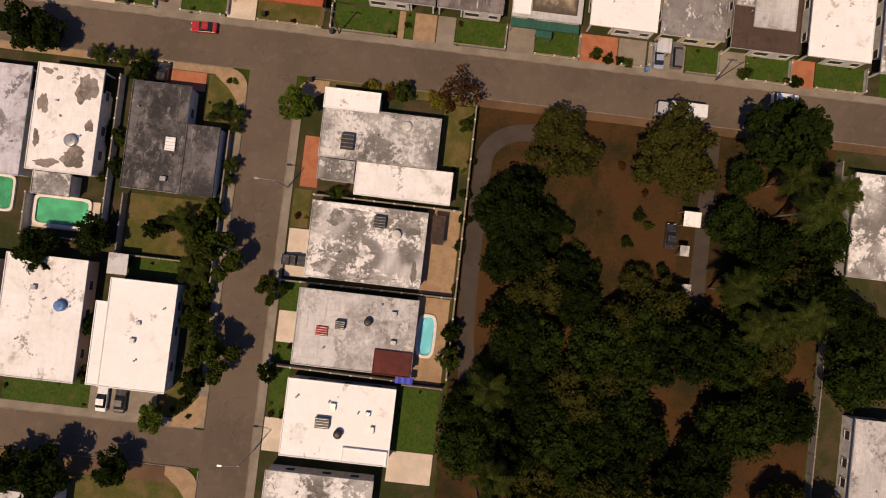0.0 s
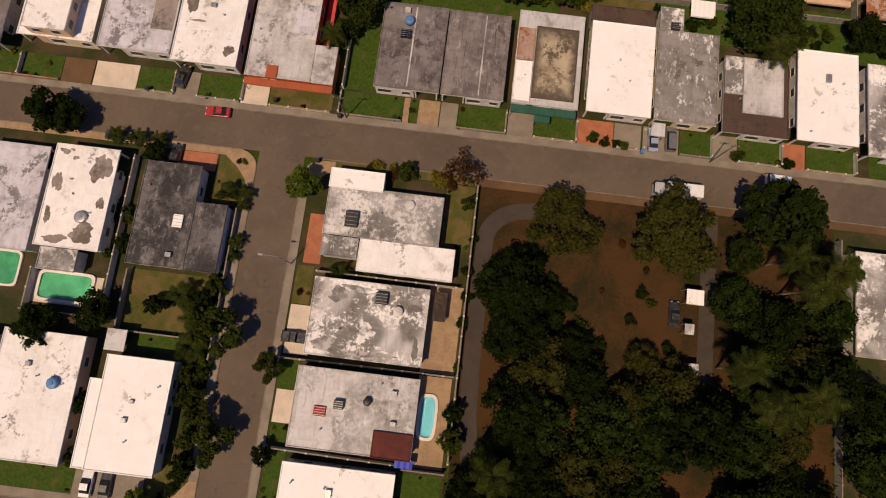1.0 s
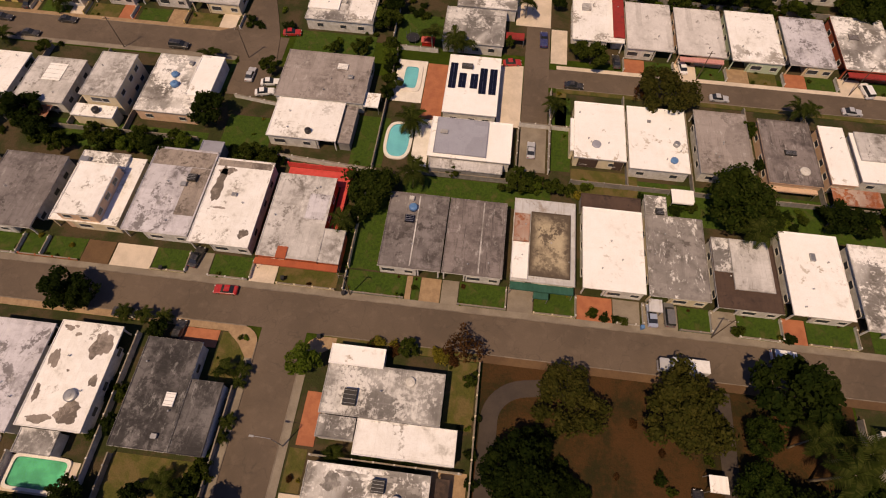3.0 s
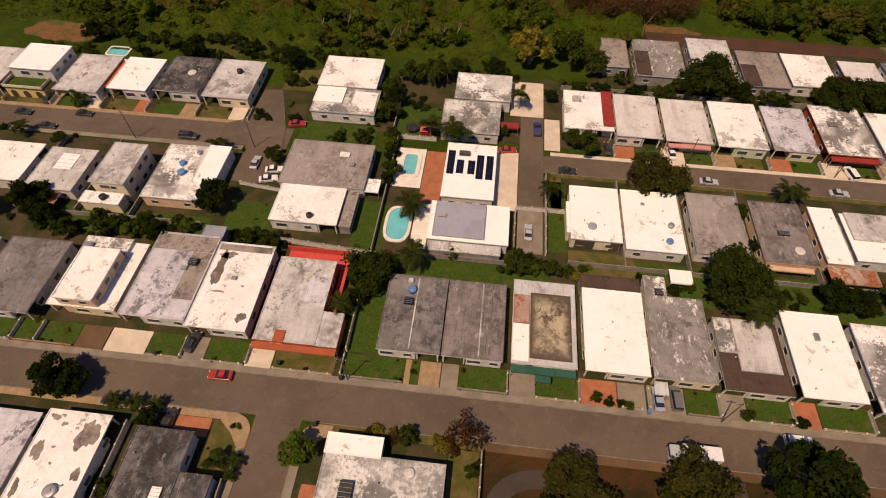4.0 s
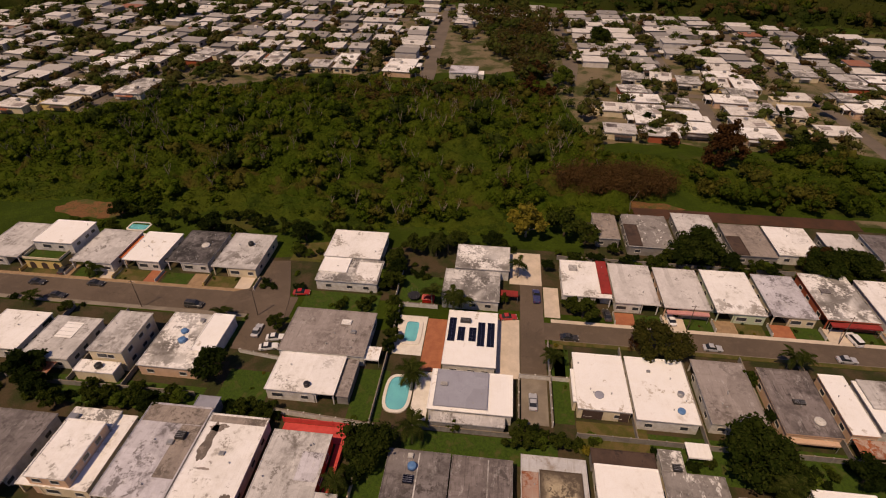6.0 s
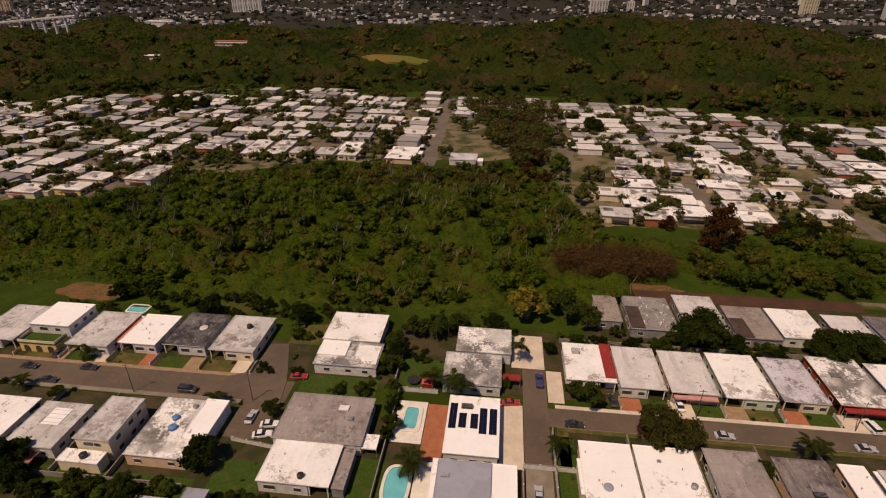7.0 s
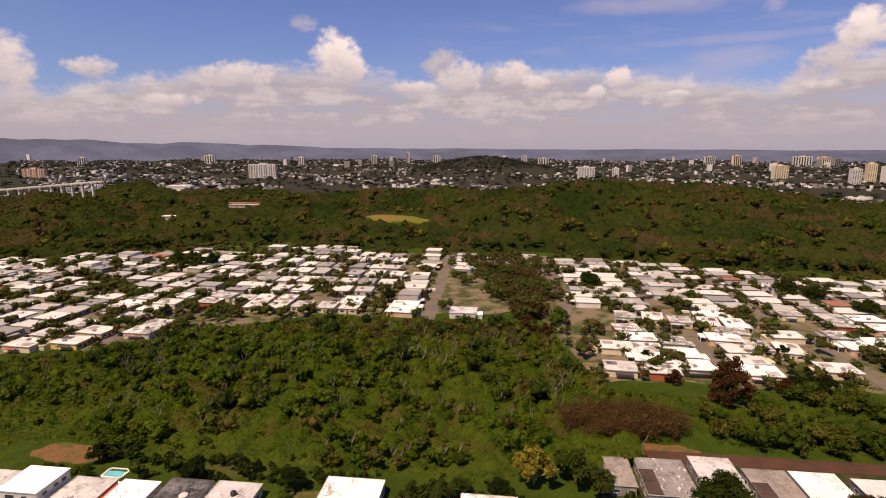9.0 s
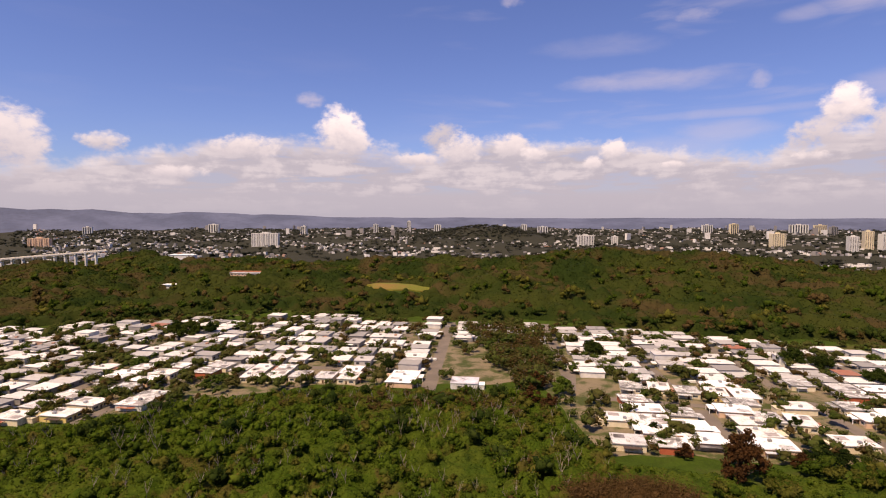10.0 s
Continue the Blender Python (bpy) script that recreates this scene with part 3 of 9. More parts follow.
def terrain(x, y):
    """Height of the ground: level under the streets, a low wooded rise, wooded hills behind, gentle swells far off."""
    x, y = np.asarray(x, float), np.asarray(y, float)
    z = 5.5 * bell(x, y, -65, 222, 70, 42)
    z = z + 27 * bell(x, y, 290, 900, 210, 220) + 5 * bell(x, y, 620, 720, 200, 120) + 50 * bell(x, y, 170, 2400, 230, 300)
    z = z + 14 * bell(x, y, -260, 830, 260, 140)
    z = z + 11 * bell(x, y, -62, 672, 60, 42) + 5 * bell(x, y, -262, 720, 70, 45)
    far = soft(np.hypot(x, y), 620, 1500)
    z = z + far * (7 * np.sin(x / 190 + 1.3) * np.sin(y / 240 + 0.4) + 5 * np.sin(x / 83 + y / 131) + 2)
    rough = soft(y, 480, 620) * (1 - soft(np.hypot(x, y), 1150, 1350))
    z = z + rough * (7.5 * np.sin(x / 47 + 0.7 + np.sin(y / 70)) * np.sin(y / 53 + 1.0) + 4.0 * np.sin(x / 29 + y / 37) + 3.0)
    return z


def G(u, v, z=0.0, turn=0.0):
    x, y = grid(u, v)
    return pose(x, y, z, 0, 0, TURN + turn)


def box(bm, x0, x1, y0, y1, z0, z1):
    vs = [bm.verts.new(p) for p in ((x0, y0, z0), (x1, y0, z0), (x1, y1, z0), (x0, y1, z0), (x0, y0, z1), (x1, y0, z1), (x1, y1, z1), (x0, y1, z1))]
    for f in ((3, 2, 1, 0), (4, 5, 6, 7), (0, 1, 5, 4), (1, 2, 6, 5), (2, 3, 7, 6), (3, 0, 4, 7)):
        bm.faces.new([vs[i] for i in f])
    return vs


def tube(bm, points, radii, sides=8):
    """A tapered tube along points."""
    rings = []
    for i, p in enumerate(points):
        p = Vector(p)
        ahead = Vector(points[min(i + 1, len(points) - 1)]) - Vector(points[max(i - 1, 0)])
        ahead.normalize()
        side = ahead.cross(Vector((0.31, 0.95, 0.05))).normalized()
        other = ahead.cross(side)
        rings.append([bm.verts.new(p + (side * math.cos(a) + other * math.sin(a)) * radii[i]) for a in [k * math.tau / sides for k in range(sides)]])
    for a, b in zip(rings, rings[1:]):
        for k in range(sides):
            bm.faces.new((a[k], a[(k + 1) % sides], b[(k + 1) % sides], b[k]))
    bm.faces.new(rings[0][::-1])
    bm.faces.new(rings[-1])


def mesh_of(name, bm, material, smooth=False):
    bmesh.ops.recalc_face_normals(bm, faces=bm.faces)
    me = bpy.data.meshes.new(name)
    bm.to_mesh(me)
    bm.free()
    me.materials.append(material)
    if smooth:
        me.polygons.foreach_set("use_smooth", [True] * len(me.polygons))
    return me


def part(name, bm, material, parent, label="", smooth=False):
    """One mesh object under a thing or a part; bm: a bmesh, or a mesh that alike parts share."""
    me = bm if isinstance(bm, bpy.types.Mesh) else mesh_of(name, bm, material, smooth)
    ob = new(name, me)
    ob.parent = parent
    return tagged(ob, label)


def thing(name, m, label, category, group="", kind=""):
    ob = new(name)
    ob.matrix_world = m
    return tagged(ob, label, category, group, kind)


def block(name, u0, u1, v0, v1, z0, z1, material, bevel=0.0):
    """A slab of the setting, along the streets' grid."""
    bm = bmesh.new()
    box(bm, u0 - (u0 + u1) / 2, u1 - (u0 + u1) / 2, v0 - (v0 + v1) / 2, v1 - (v0 + v1) / 2, z0, z1)
    if bevel:
        bmesh.ops.bevel(bm, geom=bm.edges[:], offset=bevel, segments=1, affect="EDGES")
    ob = new(name, mesh_of(name, bm, material))
    ob.matrix_world = G((u0 + u1) / 2, (v0 + v1) / 2)
    return ob


def setting(ob, label, category):
    return tagged(ob, label, category, kind="structure")


def quads(name, corners, material):
    """A mesh of loose quads from an array of shape (count, 4, 3)."""
    me = bpy.data.meshes.new(name)
    count = len(corners)
    me.vertices.add(count * 4)
    me.vertices.foreach_set("co", np.ascontiguousarray(corners, dtype=np.float32).ravel())
    me.loops.add(count * 4)
    me.loops.foreach_set("vertex_index", np.arange(count * 4, dtype=np.int32))
    me.polygons.add(count)
    me.polygons.foreach_set("loop_start", np.arange(0, count * 4, 4, dtype=np.int32))
    me.update(calc_edges=True)
    me.materials.append(material)
    return me


# ---- ground ----
def spaced(limit):
    near = np.arange(0, 300, 12.0)
    mid = np.arange(300, 1200, 30.0)
    far = np.arange(1200, limit + 1, 120.0)
    half = np.concatenate([near, mid, far])
    return np.concatenate([-half[:0:-1], half])


def ground():
    axis = spaced(4800)
    gx, gy = np.meshgrid(axis, axis, indexing="ij")
    gz = terrain(gx, gy)
    count = len(axis)
    verts = np.stack([gx, gy, gz], -1).reshape(-1, 3)
    i, j = np.meshgrid(np.arange(count - 1), np.arange(count - 1), indexing="ij")
    a = (i * count + j).ravel()
    faces = np.stack([a, a + count, a + count + 1, a + 1], -1)
    me = bpy.data.meshes.new("ground")
    me.from_pydata(verts.tolist(), [], faces.tolist())
    me.polygons.foreach_set("use_smooth", [True] * len(me.polygons))
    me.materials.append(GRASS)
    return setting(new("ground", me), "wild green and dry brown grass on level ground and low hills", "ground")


ground()


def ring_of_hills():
    """Hills along the horizon, higher to the west, with distance haze put into their colour."""
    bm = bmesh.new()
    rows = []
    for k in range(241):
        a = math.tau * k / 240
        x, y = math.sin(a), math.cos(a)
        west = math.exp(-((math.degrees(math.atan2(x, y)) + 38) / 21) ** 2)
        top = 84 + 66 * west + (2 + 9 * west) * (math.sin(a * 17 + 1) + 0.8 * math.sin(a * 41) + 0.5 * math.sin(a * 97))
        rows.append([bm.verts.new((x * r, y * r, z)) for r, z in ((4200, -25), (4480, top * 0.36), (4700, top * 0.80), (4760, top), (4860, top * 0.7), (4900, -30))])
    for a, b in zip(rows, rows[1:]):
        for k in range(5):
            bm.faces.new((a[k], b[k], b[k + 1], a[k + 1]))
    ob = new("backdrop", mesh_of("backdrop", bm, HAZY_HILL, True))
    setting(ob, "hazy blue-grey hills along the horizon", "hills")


ring_of_hills()


# ---- streets ----
def street(name, u0, u1, v0, v1, top=0.02, label="worn dark asphalt street with cracks and patches"):
    setting(block(name, u0, u1, v0, v1, -0.3, top, ASPHALT), label, "road")


def kerb(u0, u1, v0, v1):
    setting(block("kerb", u0, u1, v0, v1, -0.2, 0.16, KERB, 0.02), "worn concrete kerb along the street", "kerb")


def sidewalk(u0, u1, v0, v1, material=None):
    setting(block("pavement", u0, u1, v0, v1, -0.2, 0.13, material or CONCRETE), "stained concrete pavement beside the street", "pavement")


street("road", -240, 330, 29.9, 37.3)
street("road", -36.2, -27.8, -90, 29.9)
street("road", -200, -36.2, -40.4, -33.8)
street("road", -270, -50.5, 97.3, 105.2)
street("road", 14.7, 300, 96.9, 102.9)
street("road", 8.7, 14.7, 84.0, 117.5, 0.062)
setting(block("road", 27, 118, 157.2, 163.6, -0.3, 0.13, LANE_EARTH), "red-brown unpaved lane behind the last row of gardens", "road")
setting(block("road", 118.1, 300, 160.0, 164.2, -0.3, 0.06, FAR_YARD), "brown unpaved lane behind the last row of gardens", "road")
for u0, u1 in ((-240, -89), (-89, 76), (76, 330)):
    kerb(u0, u1, 37.3, 37.5)
sidewalk(-240, 330, 37.5, 38.7)
for u0, u1 in ((-240, -39), (-25, 330)):
    kerb(u0, u1, 29.7, 29.9)
sidewalk(-240, -40, 28.4, 29.7, SAND_PAVING)
sidewalk(-24.5, 4, 28.2, 29.7, DRY_LAWN)
sidewalk(4.02, 330, 28.25, 29.7, DIRT)
kerb(-36.4, -36.2, -33.4, 27)
kerb(-27.8, -27.6, -90, 27)
kerb(-36.4, -36.2, -90, -40.8)
sidewalk(-37.8, -36.4, -33.4, 27, CONCRETE)
sidewalk(-27.6, -26.2, -90, 27, CONCRETE)
kerb(-200, -38, -33.8, -33.6)
kerb(-200, -38, -40.6, -40.4)
sidewalk(-200, -38, -33.6, -32.2)
kerb(-270, -61.5, 97.1, 97.3)
kerb(-270, -61.5, 105.2, 105.4)
sidewalk(-270, -61.5, 105.4, 106.6, SAND_PAVING)
sidewalk(-270, -61.5, 95.9, 97.1)
kerb(16.5, 300, 96.7, 96.9)
kerb(16.5, 300, 102.9, 103.1)
sidewalk(16.5, 300, 103.1, 104.3, PALE_CONCRETE)
sidewalk(16.5, 300, 95.5, 96.7, DRY_LAWN)


def yards(u0, u1, v0, v1):
    setting(block("ground", u0, u1, v0, v1, -0.3, 0.04, YARD), "trodden earth and thin grass round the houses", "ground")


yards(-150, 130, 38.7, 95.4)
yards(-150, 130, 106.6, 134.5)
yards(28, 130, 134.6, 157.0)
yards(-90, -37.9, -32.2, 28.3)
yards(-26.1, 4.6, -60, 28.1)


def far_limits(u):
    low = np.interp(u, [-430, -300, -235, -190, -165, -105, -45, -30, 20, 40, 60, 120, 200, 330], [190, 200, 208, 222, 246, 286, 288, 300, 306, 214, 212, 214, 214, 205])
    high = np.interp(u, [-430, -422, -280, -150, -46, 40, 150, 277, 420], [390, 395, 495, 490, 478, 478, 440, 412, 380])
    return low, high


def far_yards():
    """One ground sheet under the far settlement, uneven at its rim."""
    bm = bmesh.new()
    old = None
    for u in np.arange(-430, 336, 5.0):
        low, high = far_limits(u)
        low += -4 + 2.5 * math.sin(u / 9) + 1.6 * math.sin(u / 3.7)
        line = []
        for k in range(25):
            x, y = grid(float(u), float(low + (high - low) * k / 24))
            line.append(bm.verts.new((x, y, float(terrain(x, y)) + (-0.2 if k in (0, 24) else 0.08))))
        if old:
            for p, q, r, s in zip(old, old[1:], line, line[1:]):
                bm.faces.new((p, r, s, q))
        old = line
    setting(new("ground", mesh_of("far_yards", bm, FAR_YARD)), "dry grass, earth and paving round the far houses", "ground")


def lane(u0, v0, u1, v1, width):
    """A street of the far settlement that follows the ground."""
    bm = bmesh.new()
    a, b = Vector(grid(u0, v0)), Vector(grid(u1, v1))
    side = (b - a).normalized().orthogonal() * width / 2
    steps = max(int((b - a).length / 6), 1)
    old = None
    for k in range(steps + 1):
        p = a.lerp(b, k / steps)
        line = [bm.verts.new((p.x + side.x * f, p.y + side.y * f, float(terrain(p.x, p.y)) + z)) for f, z in ((-1.02, -0.2), (-1, 0.15), (1, 0.15), (1.02, -0.2))]
        if old:
            for i in range(3):
                bm.faces.new((old[i], old[i + 1], line[i + 1], line[i]))
        old = line
    setting(new("road", mesh_of("lane", bm, FAR_ROAD)), "pale worn asphalt street between the far houses", "road")


far_yards()


PLOTS = []


def plot(u0, u1, v0, v1, material, z=0.10, name="lawn", label="mown green grass plot between house and street"):
    ob = block(name, u0, u1, v0, v1, -0.1, z, material)
    ob.name = name
    if material in (LAWN, DRY_LAWN) and (u1 - u0) * (v1 - v0) < 140:
        PLOTS.append((u0, u1, v0, v1))
    return setting(ob, label, name.replace("_", " "))


def drive(u0, u1, v0, v1, material=None, z=0.15):
    return plot(u0, u1, v0, v1, material or PALE_CONCRETE, z, "driveway", "paved driveway from the street to the house")


# strip of front gardens north of the main road
FRONT = (38.7, 43.6)
for u0, u1, m in ((-110, -88.2, LAWN), (-87.8, -83.4, LAWN), (-82.6, -75.5, LAWN), (-61.0, -54.0, LAWN), (-49.4, -41.6, LAWN), (-36.2, -24.4, DRY_LAWN),
                  (-22.4, -11.2, LAWN), (-9.9, -8.4, LAWN), (-0.8, 8.2, LAWN), (13.5, 21.2, LAWN), (40.6, 46.4, LAWN), (51.5, 59.4, LAWN), (64.2, 73.2, LAWN), (76, 120, LAWN)):
    plot(u0, u1, *FRONT, m)
for u0, u1, m in ((-75.3, -69.6, DIRT), (-69.3, -61.2, PALE_CONCRETE), (-53.8, -49.6, CONCRETE), (-41.4, -36.4, PALE_CONCRETE), (-11.1, -10.0, SAND_PAVING), (-8.3, -4.4, SAND_PAVING),
                  (-4.2, -1.0, CONCRETE), (8.5, 13.3, CONCRETE), (21.6, 28.2, TERRACOTTA), (28.4, 33.4, CONCRETE), (33.8, 40.4, CONCRETE), (46.6, 51.3, CONCRETE), (59.6, 64.0, TERRACOTTA)):
    drive(u0, u1, *FRONT, m)
# gardens of the middle blocks
for u0, u1, v0, v1, m in ((-57.5, -46.6, 67.5, 79.0, LAWN), (-28.0, -20.8, 68.5, 82.5, LAWN), (-23.6, -12.6, 106.5, 118.0, LAWN), (-15.2, 16.0, 61.6, 67.6, LAWN),
                          (-24.5, -16.6, 44.0, 61.0, LAWN), (15.8, 20.0, 72.5, 94.0, LAWN), (20.2, 34.5, 65.8, 73.6, DRY_LAWN), (34.5, 60.0, 62.0, 72.0, LAWN),
                          (60.0, 84.0, 61.5, 71.5, LAWN), (-58.5, -48.5, 121.0, 134.0, DRY_LAWN), (-48.8, -28.6, 99.0, 108.4, LAWN),
                          (-100, -60.5, 66.0, 73.0, LAWN), (-62.0, -60.2, 85, 96, LAWN), (16.5, 19.0, 84, 95.5, DRY_LAWN), (59.0, 60.5, 75, 90, DRY_LAWN)):
    plot(u0, u1, v0, v1, m, 0.08, label="grass of a back garden between walls")
for k, u0 in enumerate((-129.5, -116.5, -103.5, -90.5, -77.0)):
    plot(u0, u0 + 7.6, 106.6, 111.3, (DRY_LAWN, LAWN)[k % 2], 0.10)
    drive(u0 + 7.8, u0 + 12.0, 106.6, 111.6, (SAND_PAVING, PALE_CONCRETE, TERRACOTTA)[k % 3])
for k, u0 in enumerate((32.6, 45.0, 57.6, 71.2, 84.2, 97.5, 110.5)):
    plot(u0 + 5.4, u0 + 11.8, 104.3, 108.6, (LAWN, LAWN, DRY_LAWN)[k % 3], 0.10)
    drive(u0, u0 + 5.2, 104.3, 108.8, (TERRACOTTA, PALE_CONCRETE, SAND_PAVING)[k % 3])
drive(3.0, 8.5, 83.5, 103.0, PALE_CONCRETE)
drive(5.8, 14.7, 117.5, 132.5, PALE_CONCRETE)
drive(15.0, 19.0, 105.0, 117.0, PALE_CONCRETE)
drive(8.8, 14.6, 71.5, 83.8, CONCRETE)
# gardens south of the main road
for u0, u1, v0, v1, m in ((-1.2, 3.9, 16.0, 28.0, DRY_LAWN), (-54.5, -38.0, -4.5, 5.8, DRY_LAWN), (-37.7, -36.5, -33, 26, DIRT), (-43.0, -37.9, 19.0, 28.2, DRY_LAWN),
                          (-54.0, -38.5, -8.0, -4.6, LAWN), (-3.5, 3.8, -33.5, -22.5, LAWN), (-25.8, -22.6, -20.5, -6.0, LAWN), (-25.8, -22.6, -30.0, -21.0, LAWN),
                          (-44.0, -38.2, -32.0, -24.0, DRY_LAWN), (-71.5, -55.0, -32.2, -28.0, LAWN), (-25.8, -22.8, 3.2, 10.0, DRY_LAWN), (-72.0, -38.0, -60.0, -42.0, DRY_LAWN)):
    plot(u0, u1, v0, v1, m, 0.08, label="grass of a garden beside a house")
drive(-2.0, 3.9, -5.8, 9.4, SAND_PAVING)
drive(-25.8, -21.6, -5.5, 3.0, PALE_CONCRETE)
drive(-25.8, -22.0, -17.0, -11.5, PALE_CONCRETE)
drive(-26.0, -22.2, -36.0, -30.2, PALE_CONCRETE)
drive(-56.5, -45.0, -32.2, -27.6, CONCRETE)
drive(-25.0, -22.0, 10.5, 19.5, TERRACOTTA)
drive(-50.5, -43.5, 25.0, 28.3, TERRACOTTA)
drive(-71.0, -59.0, -2.0, 3.4, PALE_CONCRETE, 0.06)
drive(-4.0, 3.8, -39.0, -33.6, PALE_CONCRETE, 0.06)
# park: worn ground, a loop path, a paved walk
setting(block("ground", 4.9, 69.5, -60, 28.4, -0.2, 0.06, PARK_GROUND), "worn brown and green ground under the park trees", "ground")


def loop_path():
    """A curved asphalt path from the street round the park's corner."""
    bm = bmesh.new()
    line = [(24, 26.2)] + [(14 - 7.3 * math.sin(a), 18.4 + 6.2 * math.cos(a)) for a in np.linspace(0.2, math.pi / 2, 9)] + [(6.6, 8), (6.7, -4), (7.0, -12), (8.2, -20)]
    left, right = [], []
    for i, (u, v) in enumerate(line):
        a, b = line[max(i - 1, 0)], line[min(i + 1, len(line) - 1)]
        d = Vector((b[0] - a[0], b[1] - a[1])).normalized()
        left.append((u - d.y * 1.5, v + d.x * 1.5))
        right.append((u + d.y * 1.5, v - d.x * 1.5))
    vs = [[(bm.verts.new((*grid(*p), 0.10)), bm.verts.new((*grid(*p), -0.1))) for p in side] for side in (left, right)]
    for i in range(len(line) - 1):
        (a, a2), (b, b2), (c, c2), (d, d2) = vs[0][i], vs[0][i + 1], vs[1][i + 1], vs[1][i]
        bm.faces.new((a, b, c, d))
        bm.faces.new((a, b, b2, a2))
        bm.faces.new((d, c, c2, d2))
    setting(new("path", mesh_of("path", bm, DARK_PATH)), "curved narrow asphalt path round the park", "path")


loop_path()
plot(45.6, 48.4, -2, 28.0, DARK_PATH, 0.10, "path", "straight dark asphalt walk through the park")
# bare earth behind the last houses


def bare_patch(name, rim, material, lift, label, category):
    """A level patch of ground inside a rim of grid points, on the ground."""
    bm = bmesh.new()
    line = []
    for u, v in rim:
        x, y = grid(u, v)
        line.append((x, y, float(terrain(x, y)) + lift))
    top = [bm.verts.new(p) for p in line]
    low = [bm.verts.new((x, y, z - 0.5)) for x, y, z in line]
    bm.faces.new(top)
    for k in range(len(top)):
        bm.faces.new((top[k - 1], low[k - 1], low[k], top[k]))
    bmesh.ops.recalc_face_normals(bm, faces=bm.faces[:])
    setting(new(name, mesh_of(name, bm, material)), label, category)


def ragged(cu, cv, ru, rv, seed):
    rng = random.Random(seed)
    return [(cu + ru * math.cos(a) * (1 + 0.16 * rng.uniform(-1, 1)), cv + rv * math.sin(a) * (1 + 0.2 * rng.uniform(-1, 1))) for a in (math.tau * k / 22 for k in range(22))]


bare_patch("earth_patch", ragged(47, 163.0, 17, 5.6, 1), RED_EARTH, 0.10, "bare red earth beside the end of a street", "earth patch")
bare_patch("earth_patch", ragged(-134, 140.5, 13, 5.2, 2), RED_EARTH, 0.16, "bare red earth cut behind the houses", "earth patch")


def slope_field():
    """A dry field that follows the wooded slope, uneven at its rim."""
    bm = bmesh.new()
    rng = random.Random(6)
    reach = [1 + 0.16 * math.sin(3 * math.tau * k / 40 + 1) + 0.12 * math.sin(7 * math.tau * k / 40) + rng.uniform(-0.07, 0.07) for k in range(40)]
    rings = []
    for r in (0.02, 0.25, 0.5, 0.75, 1.0, 1.04):
        line = []
        for k in range(40):
            a = math.tau * k / 40
            x, y = grid(-128 + 38 * r * reach[k] * math.cos(a), 634 + 22 * r * reach[k] * math.sin(a))
            line.append(bm.verts.new((x, y, float(terrain(x, y)) + (1.4 if r < 1.01 else -2.0))))
        rings.append(line)
    bm.faces.new(rings[0])
    for p, q in zip(rings, rings[1:]):
        for k in range(40):
            bm.faces.new((p[k], p[(k + 1) % 40], q[(k + 1) % 40], q[k]))
    setting(new("field", mesh_of("field", bm, YELLOW_FIELD)), "dry yellow-green field among the woods", "field")


slope_field()
bare_patch("road", [(-69, 105.1), (-64.2, 107.5), (-63.4, 113), (-63.2, 120), (-58, 120.5), (-55.0, 112), (-52.8, 105), (-51.6, 97), (-51.6, 85), (-60.7, 85), (-60.9, 97.4), (-69, 97.4)], ASPHALT, 0.17, "worn asphalt turning place at the end of the street", "road")

def corner(cu, cv, r, su, sv, label):
    """A rounded pavement corner where two streets meet; su, sv: the sides it bulges to."""
    arc = [(cu + su * r * math.sin(a), cv + sv * r * math.cos(a)) for a in np.linspace(0, math.pi / 2, 9)]
    rim = [(cu - su * 2.4, cv + sv * r)] + arc + [(cu + su * r, cv - sv * 2.4), (cu + su * (r - 1.5), cv - sv * 2.4), (cu, cv), (cu - su * 2.4, cv + sv * (r - 1.5))]
    bare_patch("pavement", rim, SAND_PAVING, 0.15, label, "pavement")


corner(-39.6, 26.3, 3.4, 1, 1, "rounded sandy pavement corner")
corner(-24.4, 26.3, 3.2, -1, 1, "rounded sandy pavement corner")
corner(-39.6, -30.4, 3.4, 1, -1, "rounded sandy pavement corner")
corner(-39.6, -43.9, 3.4, 1, 1, "rounded sandy pavement corner")
plot(-40.0, -37.9, 26.6, 28.3, DRY_LAWN, 0.09, label="dry grass at a street corner")
plot(-26.1, -24.4, 24.0, 28.3, DRY_LAWN, 0.09, label="dry grass at a street corner")
plot(-72.0, -40.2, -43.4, -40.7, DIRT, 0.10, "path", "trodden earth path beside the street")
yards(69.95, 130, -60, 28.2)

# ---- houses ----
def window_mesh(w, h):
    """A window frame with sill that stands out of the wall; local y is outward."""
    bm = bmesh.new()
    t = 0.09
    outer = [(-w / 2, -0.04), (w / 2, -0.04), (w / 2, h), (-w / 2, h)]
    inner = [(-w / 2 + t, t), (w / 2 - t, t), (w / 2 - t, h - t), (-w / 2 + t, h - t)]
    loops = [[bm.verts.new((x, y + (0.07 if y > 0 and z < 0 else 0), z)) for x, z in ring] for ring, y in ((outer, -0.05), (outer, 0.06), (inner, 0.06), (inner, -0.05))]
    for p, q in zip(loops, loops[1:]):
        for k in range(4):
            bm.faces.new((p[k], p[(k + 1) % 4], q[(k + 1) % 4], q[k]))
    return mesh_of("window", bm, TRIM)


